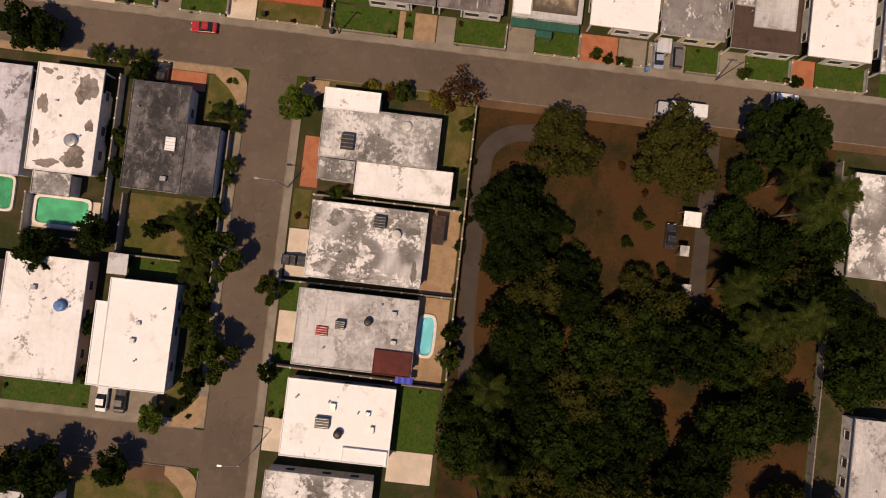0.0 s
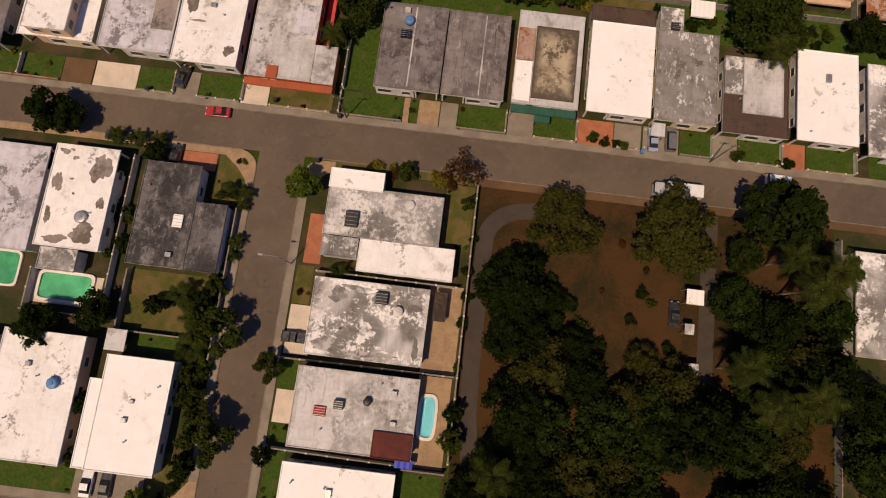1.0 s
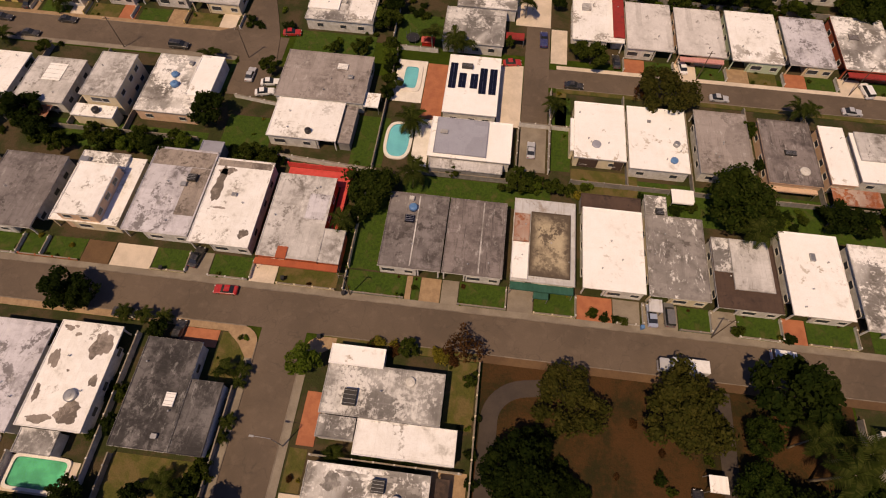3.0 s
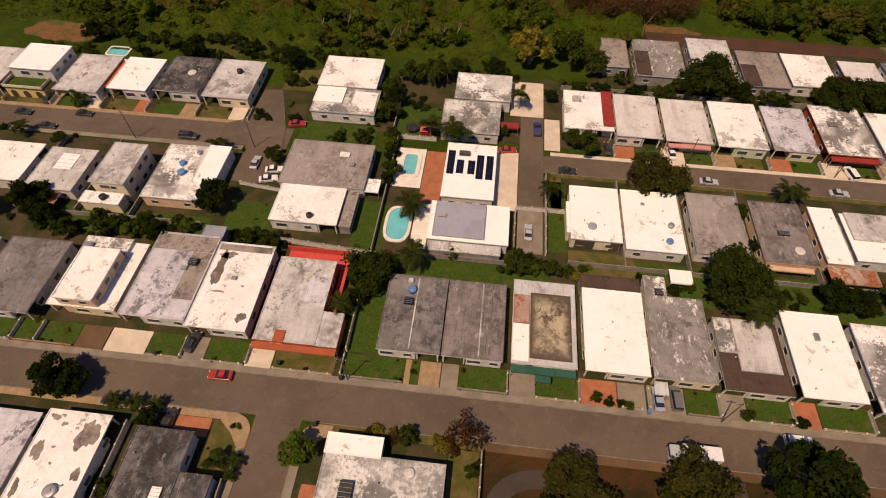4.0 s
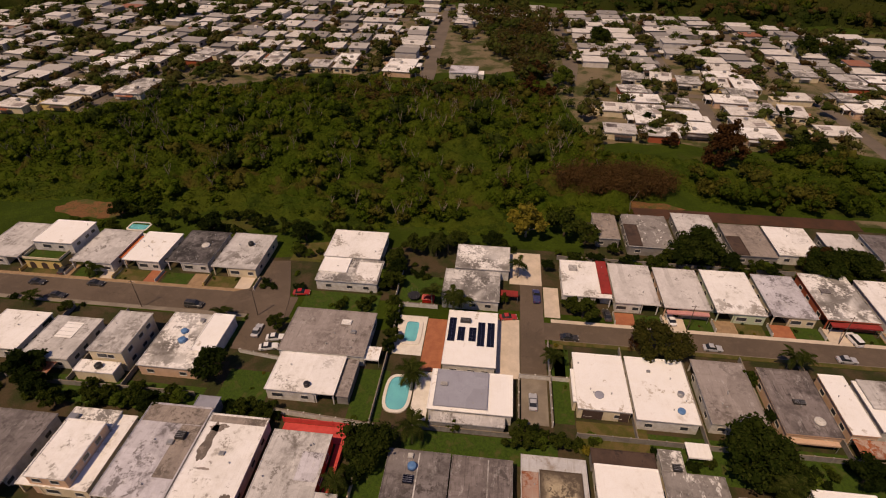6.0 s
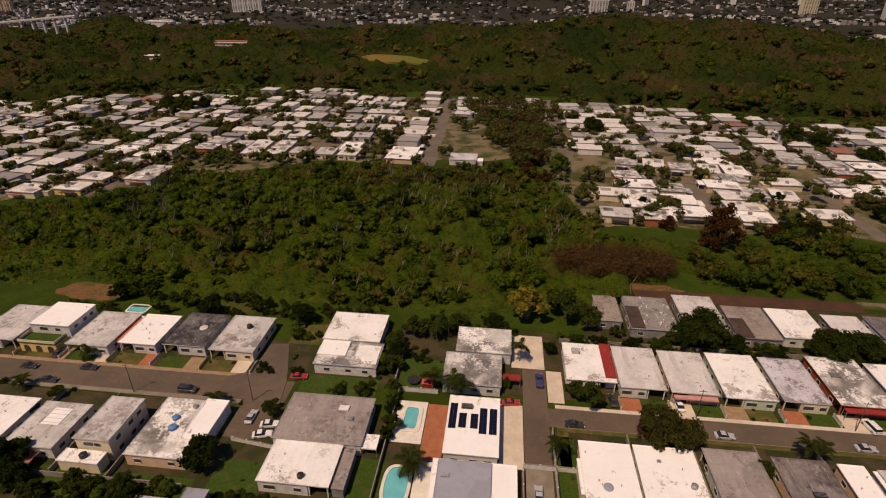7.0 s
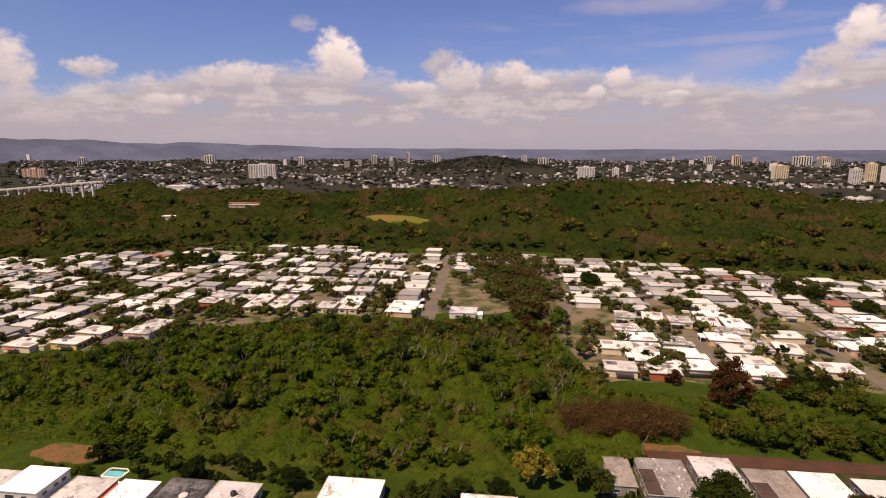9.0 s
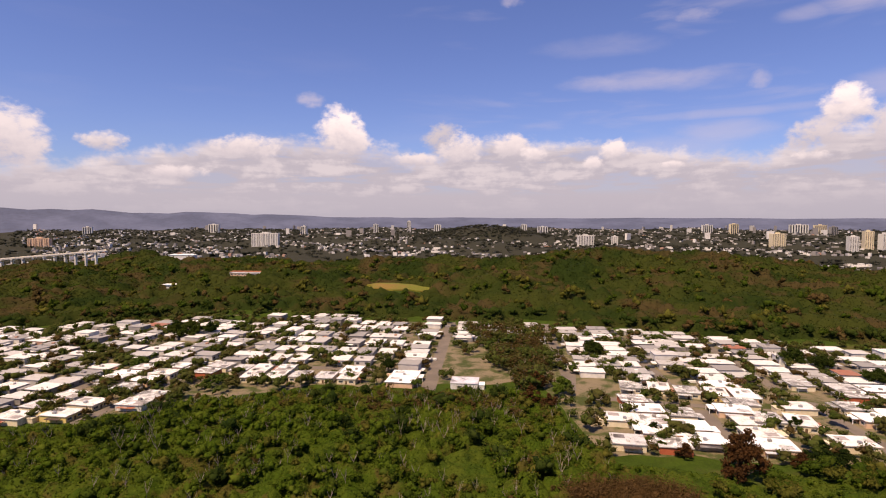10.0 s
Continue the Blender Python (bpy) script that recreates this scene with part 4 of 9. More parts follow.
def pane_mesh(w, h):
    """Louvre slats of glass in a window."""
    bm = bmesh.new()
    rows = 5
    line = []
    for k in range(rows):
        z0, z1 = 0.09 + (h - 0.18) * k / rows, 0.09 + (h - 0.18) * (k + 1) / rows
        line += [(0.045, z0), (0.008, z1)]
    strips = [[bm.verts.new((x, y, z)) for y, z in line] for x in (-w / 2 + 0.09, w / 2 - 0.09)]
    for k in range(len(line) - 1):
        bm.faces.new((strips[0][k], strips[1][k], strips[1][k + 1], strips[0][k + 1]))
    return mesh_of("pane", bm, LOUVRE)


WINDOW, PANE = window_mesh(1.7, 1.15), pane_mesh(1.7, 1.15)
BIG_WINDOW, BIG_PANE = window_mesh(2.6, 1.25), pane_mesh(2.6, 1.25)


def door_mesh():
    bm = bmesh.new()
    box(bm, -0.46, 0.46, -0.04, 0.03, 0, 2.05)
    for x0, x1 in ((-0.55, -0.46), (0.46, 0.55)):
        box(bm, x0, x1, -0.04, 0.06, 0, 2.12)
    for z0 in (0.25, 1.15):
        box(bm, -0.34, 0.34, 0.028, 0.05, z0, z0 + 0.7)
    return mesh_of("door", bm, DOOR)


DOOR_MESH = door_mesh()


def add_window(house, x, y, z, turn, big=False):
    w = part("window", BIG_WINDOW if big else WINDOW, None, house)
    w.matrix_local = pose(x, y, z, 0, 0, turn)
    part("pane", BIG_PANE if big else PANE, None, w, "dark louvred glass")


def roof_mesh(w, d, thick=0.16, lip=0.14, over=0.30, tilt=0.0):
    """A flat roof slab with a raised lip round its edge and a shallow seam; its underside is at 0."""
    bm = bmesh.new()
    x, y = w / 2 + over, d / 2 + over
    loops = [[bm.verts.new((sx * (x - inset), sy * (y - inset), z)) for sx, sy in ((-1, -1), (1, -1), (1, 1), (-1, 1))]
             for inset, z in ((0, 0), (0, thick + lip - 0.02), (0.02, thick + lip), (0.14, thick + lip), (0.17, thick))]
    bm.faces.new(loops[0][::-1])
    for p, q in zip(loops, loops[1:]):
        for k in range(4):
            bm.faces.new((p[k], p[(k + 1) % 4], q[(k + 1) % 4], q[k]))
    bm.faces.new(loops[-1])
    for v in bm.verts:
        v.co.z += tilt * v.co.y
    return bm


COUNT = [0]


def vent_mesh():
    """A short roof vent with a cap."""
    bm = bmesh.new()
    tube(bm, [(0, 0, 0), (0, 0, 0.42)], [0.09, 0.09], 8)
    tube(bm, [(0, 0, 0.40), (0, 0, 0.44), (0, 0, 0.52)], [0.17, 0.17, 0.04], 8)
    return mesh_of("vent", bm, METAL)


VENT = vent_mesh()


def house(u0, u1, v0, v1, h, roof, wall, front=-1, port=1, label="", extra=(), eave=0.25, storeys=1, lip=0.14, port_w=4.4):
    """A flat-roofed concrete house between grid lines. front: the way its door faces (-1 south, +1 north, 2 east, -2 west); port: the side of its carport;
    extra: further roofed wings (u0, u1, v0, v1, height, roof, wall)."""
    COUNT[0] += 1
    rnd = random.Random(COUNT[0])
    cu, cv = (u0 + u1) / 2, (v0 + v1) / 2
    home = thing("house", G(cu, cv), label, "house", "flat-roofed houses of the neighbourhood")
    w, d = u1 - u0 - 2 * eave, v1 - v0 - 2 * eave
    ns = abs(front) == 1
    f = 1 if front > 0 else -1
    bm = bmesh.new()
    deep = 3.6
    a, b = w / 2, d / 2
    if port and ns and storeys == 1:
        box(bm, -a, a, -b + (deep if f < 0 else 0), b - (deep if f > 0 else 0), -0.1, h)
        x0, x1 = (-a, a - port_w) if port > 0 else (-a + port_w, a)
        y0, y1 = (-b, -b + deep) if f < 0 else (b - deep, b)
        box(bm, x0, x1, y0 + (0 if f < 0 else 0.003), y1, -0.1, h)
    else:
        box(bm, -a, a, -b, b, -0.1, h)
    part("wall", bm, wall, home)
    if port and ns and storeys == 1:
        for k in (0, 1):
            bm = bmesh.new()
            x = (a - 0.15 - k * (port_w - 0.5)) * port
            box(bm, x - 0.13, x + 0.13, f * (b - 0.15) - 0.13, f * (b - 0.15) + 0.13, 0, h - 0.003)
            part("column", bm, wall, home)
    part("roof", roof_mesh(w, d, over=eave, lip=lip), roof, home).matrix_local = pose(0, 0, h + 0.002)
    edge = part("fascia", fascia(w + 2 * eave, d + 2 * eave, lip), TRIM if rnd.random() < 0.6 else wall, home)
    edge.matrix_local = pose(0, 0, h + 0.002)
    for s in range(storeys):
        z = 1.0 + 2.9 * s
        if ns:
            mid = -port * port_w / 2
            add_window(home, mid - 0.27 * (w - port_w), f * b, z, 0 if f > 0 else 180, True)
            add_window(home, mid + 0.30 * (w - port_w), f * b, z, 0 if f > 0 else 180)
            for x in (-0.3, 0.28):
                add_window(home, x * w, -f * b, z, 180 if f > 0 else 0)
            for y in (-0.28, 0.06, 0.30):
                add_window(home, a, y * d * f * -1, z, -90)
                add_window(home, -a, y * d * f * -1, z, 90)
        else:
            for y in (-0.3, 0.3):
                add_window(home, a, y * d, z, -90, True)
                add_window(home, -a, y * d, z, 90)
            for x in (-0.3, 0.05, 0.32):
                add_window(home, x * w, -b, z, 180)
                add_window(home, x * w, b, z, 0)
    door = part("door", DOOR_MESH, None, home, "brown panelled door")
    if ns:
        door.matrix_local = pose(port * (a - port_w / 2) if port and storeys == 1 else 0, f * (b - (deep if port and storeys == 1 else 0)), 0, 0, 0, 0 if f > 0 else 180)
    else:
        door.matrix_local = pose(f * a, 0, 0, 0, 0, -90 * f)
    for k in range(rnd.choice((1, 2, 3, 4))):
        part("vent_pipe", VENT, None, home).matrix_local = pose(rnd.uniform(-0.42, 0.42) * w, rnd.uniform(-0.42, 0.42) * d, h + 0.155)
    for x0, x1, y0, y1, eh, eroof, ewall in extra:
        bm = bmesh.new()
        box(bm, x0 - cu + 0.2, x1 - cu - 0.2, y0 - cv + 0.2, y1 - cv - 0.2, -0.1, eh)
        part("wing", bm, ewall, home)
        ob = part("wing_roof", roof_mesh(x1 - x0 - 0.5, y1 - y0 - 0.5, over=0.25, lip=lip), eroof, home)
        ob.matrix_local = pose((x0 + x1) / 2 - cu, (y0 + y1) / 2 - cv, eh + 0.003)
    return home


def coat(home, u0, u1, v0, v1, h, material, label):
    """An area of another coat on a house's flat roof."""
    cu, cv = ungrid(home.matrix_world.translation.x, home.matrix_world.translation.y)
    bm = bmesh.new()
    box(bm, u0 - cu, u1 - cu, v0 - cv, v1 - cv, h + 0.163, h + 0.170)
    part("roof_coat", bm, material, home, label)


def fascia(w, d, lip):
    """A thin painted band round the roof's edge, just proud of it."""
    bm = bmesh.new()
    x, y, t = w / 2, d / 2, 0.012
    for x0, x1, y0, y1 in ((-x - t, x + t, -y - t, -y - 0.002), (-x - t, x + t, y + 0.002, y + t), (-x - t, -x - 0.002, -y, y), (x + 0.002, x + t, -y, y)):
        box(bm, x0, x1, y0, y1, 0.02, 0.13 + lip)
    return bm


def block_mesh(x0, x1, y0, y1, z0, z1):
    bm = bmesh.new()
    box(bm, x0, x1, y0, y1, z0, z1)
    bmesh.ops.bevel(bm, geom=bm.edges[:], offset=0.03, segments=1, affect="EDGES")
    return bm


def stain(home, u, v, ru, rv, h, material, seed, label):
    """A thin patch with a torn rim on a house's flat roof: peeled paint or mould."""
    rng = random.Random(seed)
    cu, cv = ungrid(home.matrix_world.translation.x, home.matrix_world.translation.y)
    bm = bmesh.new()
    ring = []
    for k in range(44):
        a = math.tau * k / 44
        r = 1 + 0.20 * math.sin(2 * a + seed) + 0.14 * math.sin(3 * a + 2 * seed) + 0.09 * math.sin(7 * a + 3 * seed) + 0.05 * math.sin(13 * a + seed) + rng.uniform(-0.05, 0.05)
        ring.append((u - cu + ru * r * math.cos(a), v - cv + rv * r * math.sin(a)))
    top, low = ([bm.verts.new((x, y, z)) for x, y in ring] for z in (h + 0.172, h + 0.160))
    bm.faces.new(top)
    for k in range(44):
        bm.faces.new((top[k - 1], low[k - 1], low[k], top[k]))
    part("roof_stain", bm, material, home, label)


W, C, Y, P, S, R = WALL_WHITE, WALL_CREAM, WALL_YELLOW, WALL_PEACH, WALL_GREY, WALL_RED
# row along the north side of the main road
house(-99.0, -85.4, 43.0, 60.6, 3.2, SLATE_R, W, -1, 1, "single-storey house with a weathered grey concrete roof")
yellow = house(-83.0, -69.0, 45.6, 62.0, 3.0, WHITE_R, WALL_CREAM, -1, -1, "cream house with a white upper roof and a cream terrace",
               ((-80.4, -72.3, 45.8, 58.2, 5.7, WHITE_R, WALL_PEACH), (-82.6, -72.4, 58.6, 62.4, 3.6, SPOT_R, W)))
for y in (-6.0, -2.4, 1.2):
    add_window(yellow, 3.5, y, 4.0, -90)
for x in (-2.4, 1.2):
    add_window(yellow, x, -7.8, 4.0, 180)
stain(yellow, -76.6, 46.6, 3.2, 0.45, 5.54, MOULD_R, 21, "dark dirt along the roof's end")
part("tank_stand", block_mesh(-6.0, -4.2, 4.9, 6.6, 3.8, 4.6), METAL, yellow, "grey metal box on the roof")
lilac = house(-68.0, -54.5, 45.0, 65.6, 3.2, LILAC_R, W, -1, -1, "single-storey house with a lilac-grey stained roof", ((-59.2, -54.4, 63.6, 68.6, 3.0, BLUE_R, S),))
mouldy = house(-54.2, -42.1, 44.0, 64.4, 3.2, WHITE_R, W, -1, -1, "single-storey house with a white roof spotted by black mould")
pale = house(-40.3, -28.4, 42.8, 62.2, 3.2, PALE_R, R, -1, 0, "single-storey house with a pale grey roof and a brick-red front", ((-28.4, -24.1, 42.8, 50.2, 3.2, PALE_R, R),))
slate = house(-16.8, -4.85, 43.6, 60.6, 3.2, SLATE_R, W, -1, 1, "single-storey house with a dark grey concrete roof and blue tank")
streaked = house(-4.55, 6.9, 43.6, 60.5, 3.2, STREAK_R, W, -1, -1, "single-storey house with a dark streaked concrete roof")
house(8.4, 20.6, 43.8, 62.3, 3.0, STEEL_R, W, -1, -1, "house with a beige mouldy roof, rusty sheets and a green awning",
      ((11.8, 19.6, 45.0, 59.2, 3.35, BEIGE_R, W), (8.5, 11.6, 52.2, 58.6, 3.3, RUST_R, W), (8.5, 11.6, 44.2, 52.0, 3.3, CLEAN_R, W)))
house(22.0, 33.8, 43.8, 61.8, 3.2, CLEAN_R, W, -1, -1, "single-storey house with a bright white roof and a terracotta forecourt", ((21.8, 33.9, 62.0, 65.4, 2.8, BROWN_R, S),))
house(34.4, 45.7, 43.7, 61.6, 3.2, SMEAR_R, C, -1, -1, "single-storey house with a grey roof streaked with white paint", ((34.6, 39.0, 61.8, 66.4, 3.0, SPOT_R, W),))
house(46.9, 58.9, 43.0, 57.6, 3.0, BROWN_R, W, -1, -1, "low house with a dark brown roof and a grey roof slab", ((50.4, 57.8, 47.0, 57.9, 3.25, PALE_R, W), (47.0, 50.3, 50.5, 57.9, 3.2, MOTT_R, W)))
house(60.4, 71.6, 43.1, 61.0, 3.2, CLEAN_R, W, -1, -1, "single-storey house with a bright white roof")
house(73.4, 85.5, 41.6, 59.6, 3.2, SPOT_R, W, -1, -1, "single-storey house with a white roof spotted by mould")
house(87.0, 99.0, 42.5, 60.0, 3.2, GREY_R, W, -1, 1, "single-storey house with a grey concrete roof")
house(-113.0, -101.0, 43.0, 60.0, 3.2, PALE_R, C, -1, 1, "single-storey house with a pale grey roof")
coat(lilac, -67.7, -54.9, 61.2, 65.2, 3.2, BARE_R, "bare grey margin of the roof")
coat(lilac, -59.0, -54.9, 49.6, 61.1, 3.2, BARE_R, "bare grey margin of the roof")
coat(mouldy, -53.9, -42.5, 62.4, 64.0, 3.2, BARE_R, "dark bare end of the roof")
for n_seed, (u, v, ru, rv) in enumerate(((-52.1, 57.6, 1.2, 3.6), (-51.4, 61.2, 1.8, 0.8), (-44.0, 47.0, 0.9, 1.1), (-50.4, 52.3, 1.1, 0.3))):
    stain(mouldy, u, v, ru, rv, 3.2, BARE_R, n_seed + 30, "dark mould where the white paint is gone")
coat(slate, -10.9, -10.65, 44.2, 60.2, 3.2, PALE_R, "pale joint across the roof")
coat(streaked, 2.2, 2.45, 44.2, 60.2, 3.2, PALE_R, "pale joint across the roof")
coat(pale, -33.0, -28.9, 52.0, 58.0, 3.2, LILAC_R, "darker square on the roof")
# row south of the far road, east side
patio = house(20.2, 31.3, 74.2, 90.1, 3.2, CLEAN_R, C, 1, 1, "single-storey house with a bright white roof", ((19.4, 20.4, 76.0, 85.0, 3.1, CLEAN_R, C),))
house(31.9, 44.6, 72.8, 90.2, 3.2, CLEAN_R, W, 1, 1, "single-storey house with a white roof carrying a blue tank")
house(46.8, 58.2, 73.5, 91.0, 3.2, GREY_R, W, 1, -1, "single-storey house with a plain grey concrete roof")
house(60.8, 71.9, 72.8, 90.2, 3.2, STREAK_R, P, 1, 1, "single-storey house with a dark grey roof and a peach back wall")
house(73.8, 79.2, 74.0, 89.8, 3.2, CLEAN_R, P, 1, 0, "narrow house wing with a bright white roof")
house(80.3, 93.0, 75.4, 88.6, 3.2, CLEAN_R, W, 1, 0, "house with a white roof and grey roof sheets", ((81.2, 93.2, 81.0, 88.8, 3.5, PALE_R, W),))
house(95.0, 107.0, 74.0, 90.0, 3.2, WHITE_R, W, 1, 1, "single-storey house with a white roof")
for x0, x1 in ((-4.4, -0.2), (3.2, 5.2)):
    part("shutter", block_mesh(x0, x1, -7.80, -7.66, 0.15, 2.7), BROWN_R, patio, "dark brown patio shutter")
# houses round the two short streets
house(-47.6, -27.1, 83.0, 97.8, 3.2, GREY_R, W, -2, 0, "wide single-storey house with a bare grey concrete roof")
house(-46.3, -30.9, 71.6, 82.7, 3.2, WHITE_R, W, -1, 1, "single-storey house with a white roof and a small patio", ((-30.8, -28.0, 72.0, 82.6, 2.5, GREY_R, S),))
house(-9.3, 2.9, 82.9, 101.0, 3.4, CLEAN_R, W, 2, 0, "white-roofed house with dark solar panels on top")
house(-11.0, 6.8, 70.6, 81.6, 3.1, CLEAN_R, W, 2, 0, "house with a blue-grey sheet roof over white roofs", ((-9.8, 1.5, 71.4, 81.2, 3.5, BLUE_R, W), (-10.3, 5.3, 68.0, 70.5, 2.6, PALE_R, S)))
house(-47.4, -31.0, 119.6, 133.2, 3.5, WHITE_R, W, -2, 0, "white-roofed house at the end of the short street")
house(-46.8, -29.6, 109.0, 119.4, 3.2, MOTT_R, W, -2, 0, "house with a black-stained white roof", ((-46.9, -39.0, 112.8, 119.2, 3.45, CLEAN_R, W), (-36.5, -30.0, 110.2, 118.0, 3.4, WHITE_R, W)))
house(-12.0, 3.1, 105.5, 118.2, 3.2, MOTT_R, W, 2, 0, "house with a dirty grey and white mottled roof", ((-9.6, 5.6, 118.6, 130.0, 3.4, SPOT_R, W),))
# west half of the far road
house(-120.0, -107.5, 75.9, 88.5, 3.2, WHITE_R, W, 1, 1, "single-storey house with a stained white roof")
house(-105.6, -93.6, 74.4, 87.9, 3.2, PALE_R, W, 1, -1, "single-storey house with a grey and white roof")
house(-88.6, -80.2, 75.4, 88.6, 5.9, PALE_R, C, -1, 0, "two-storey house with a grey roof and cream walls", storeys=2, extra=((-90.6, -81.0, 71.8, 75.2, 3.0, WHITE_R, C),))
house(-77.4, -63.6, 74.8, 92.4, 3.2, SPOT_R, P, 1, 1, "single-storey house with a peeling white roof and peach walls", ((-67.4, -61.8, 80.2, 92.8, 3.45, CLEAN_R, W),))
house(-134.0, -121.5, 74.5, 88.0, 3.2, GREY_R, W, 1, 1, "single-storey house with a grey roof")
house(-147.0, -133.8, 109.0, 126.0, 3.2, PALE_R, W, -1, 1, "single-storey house with a pale grey roof")
balcony = house(-131.8, -119.4, 113.4, 125.0, 5.9, CLEAN_R, W, -1, 0, "two-storey white house with a green balcony over yellow arches", storeys=2, extra=((-132.0, -120.5, 108.6, 113.2, 3.0, LAWN, Y),))
# dark panels on the closed wall, coloured as the shade inside arched openings
for k in range(3):
    bm = bmesh.new()
    x, y = -5.2 + 3.6 * k + 1.0, -10.46
    rim = [(x - 0.9, 0.0), (x + 0.9, 0.0)] + [(x + 0.9 * math.cos(a), 1.5 + 0.8 * math.sin(a)) for a in np.linspace(0, math.pi, 9)]
    fronts, backs = ([bm.verts.new((p, y + d, q)) for p, q in rim] for d in (0.0, 0.10))
    bm.faces.new(fronts)
    for m in range(len(rim)):
        bm.faces.new((fronts[m - 1], backs[m - 1], backs[m], fronts[m]))
    part("arch", bm, BROWN_R, balcony, "dark arched panel standing for the shade in a carport opening")
for x0, x1, y0, y1 in ((-6.3, 5.0, -10.6, -10.42), (-6.3, -6.14, -10.4, -6.1), (4.84, 5.0, -10.4, -6.1)):
    part("parapet", block_mesh(x0, x1, y0, y1, 3.32, 4.1), WALL_CREAM, balcony)
house(-118.2, -105.6, 109.2, 125.6, 3.2, PALE_R, W, -1, -1, "single-storey house with a grey roof")
house(-103.9, -92.8, 111.4, 125.8, 3.2, CLEAN_R, W, -1, -1, "single-storey house with a bright white roof and orange sheets beside it", ((-106.0, -104.0, 113.0, 124.0, 2.6, ORANGE_AWNING, P),))
house(-91.2, -78.7, 112.2, 128.0, 3.2, DARK_R, W, -1, -1, "single-storey house with a blackened roof and white columns")
house(-77.3, -64.4, 111.4, 128.2, 3.2, PALE_R, C, -1, -1, "single-storey corner house with a pale stained roof")
# row north of the far road, east side
house(19.6, 32.3, 110.4, 126.0, 3.2, WHITE_R, W, -1, 1, "corner house with a white roof and a red strip", ((29.6, 32.4, 112.0, 126.2, 3.5, RED_R, W),))
house(32.9, 44.1, 109.0, 125.9, 3.2, SMOOTH_R, W, -1, 1, "single-storey house with a grey roof and white fence")
house(45.1, 56.6, 108.6, 125.4, 3.2, SMOOTH_R, P, -1, -1, "single-storey house with a grey roof and reddish front")
house(57.9, 70.1, 108.1, 125.9, 3.2, WHITE_R, WALL_GREEN, -1, -1, "single-storey house with a white flaking roof")
house(71.5, 82.3, 108.4, 125.5, 3.2, LILAC_R, C, -1, -1, "single-storey house with a lilac-grey roof")
house(84.4, 97.0, 108.5, 127.4, 3.2, SPOT_R, R, -1, -1, "single-storey house with a peeling white roof and red front")
house(98.5, 110.4, 108.5, 126.0, 3.2, WHITE_R, W, -1, 1, "single-storey house with a white roof")
house(112.0, 124.0, 108.5, 126.0, 3.2, GREY_R, C, -1, 1, "single-storey house with a grey roof")
house(31.5, 38.7, 138.6, 152.9, 3.2, BARE_R, S, 1, 0, "small house with a grey roof")
house(40.5, 54.4, 135.4, 153.4, 3.2, SMEAR_R, S, 1, 0, "house with a mouldy roof and a dark lean-to", ((40.6, 44.6, 135.6, 147.0, 3.45, BROWN_R, W),))
house(56.8, 68.8, 138.4, 156.0, 3.2, PALE_R, S, 1, 0, "house with a pale grey roof behind a tree")
house(70.3, 82.5, 134.2, 151.2, 3.2, BARE_R, S, 1, 0, "house with a dark ridged roof", ((70.4, 74.6, 134.4, 144.0, 3.4, BROWN_R, S),))
house(83.2, 95.8, 135.8, 151.2, 3.2, WHITE_R, W, 1, 0, "house with a bright white roof")
house(98.9, 109.3, 136.4, 149.4, 3.2, SMOOTH_R, S, 1, 0, "house with a grey sheet roof")
house(111.5, 123.0, 136.0, 150.0, 3.2, SLATE_R, W, 1, 0, "house with a dark grey roof")
# east side of the short street south of the main road
house(-21.7, -1.4, 15.6, 24.4, 3.2, MOTT_R, W, -2, 0, "long house with a mottled grey roof and white roof strips",
      ((-21.8, -12.2, 24.0, 27.5, 3.35, CLEAN_R, W), (-21.5, -15.2, 11.8, 15.4, 3.15, MOTT_R, W), (-15.0, 1.6, 9.8, 15.5, 3.05, WHITE_R, W)))
spotted = house(-21.6, -1.8, -5.0, 8.1, 3.2, SPOT_R, W, -2, 0, "long house with a black-spotted white roof")
house(-22.0, -1.6, -19.9, -6.9, 3.2, PALE_R, WALL_GREY, -2, 0, "long house with a pale grey roof and a maroon corner", ((-8.2, -1.7, -20.0, -15.8, 3.45, MAROON_R, S),))
bright = house(-22.1, -3.7, -35.3, -22.2, 3.2, CLEAN_R, W, -2, 0, "long house with a bright white roof", ((-11.6, -4.0, -35.2, -32.7, 3.5, CLEAN_R, W),))
house(-24.0, -5.7, -51.0, -37.9, 3.2, SPOT_R, W, -2, 0, "long house with a stained white roof")
# west of the short street
peeled = house(-70.4, -59.1, 7.6, 25.9, 3.2, PEEL_R, W, 1, 1, "house with a cracked white roof and a pool behind", ((-69.2, -62.6, 3.6, 7.5, 2.8, MOTT_R, W),))
house(-54.2, -44.3, 6.4, 24.8, 3.2, DARK_R, W, 1, 0, "corner house with a blackened roof", ((-44.3, -38.6, 6.4, 18.4, 3.1, DARK_R, W),))
house(-84.0, -71.3, 6.2, 25.0, 3.1, LILAC_R, W, 1, 1, "house with a pale grey roof")
house(-71.4, -57.6, -27.3, -6.6, 3.2, WHITE_R, P, -1, -1, "house with a stained white roof and an orange front")
house(-53.6, -42.3, -27.3, -8.9, 3.2, CLEAN_R, W, -1, -1, "house with a bright white roof and two cars before it", ((-55.6, -53.4, -27.2, -13.0, 3.15, CLEAN_R, W),))
house(-87.0, -73.5, -27.3, -8.0, 3.2, WHITE_R, W, -1, -1, "house with a white roof")
house(-72.0, -58.0, -62.0, -46.0, 3.2, PALE_R, W, 1, -1, "house with a grey roof beyond the side street")
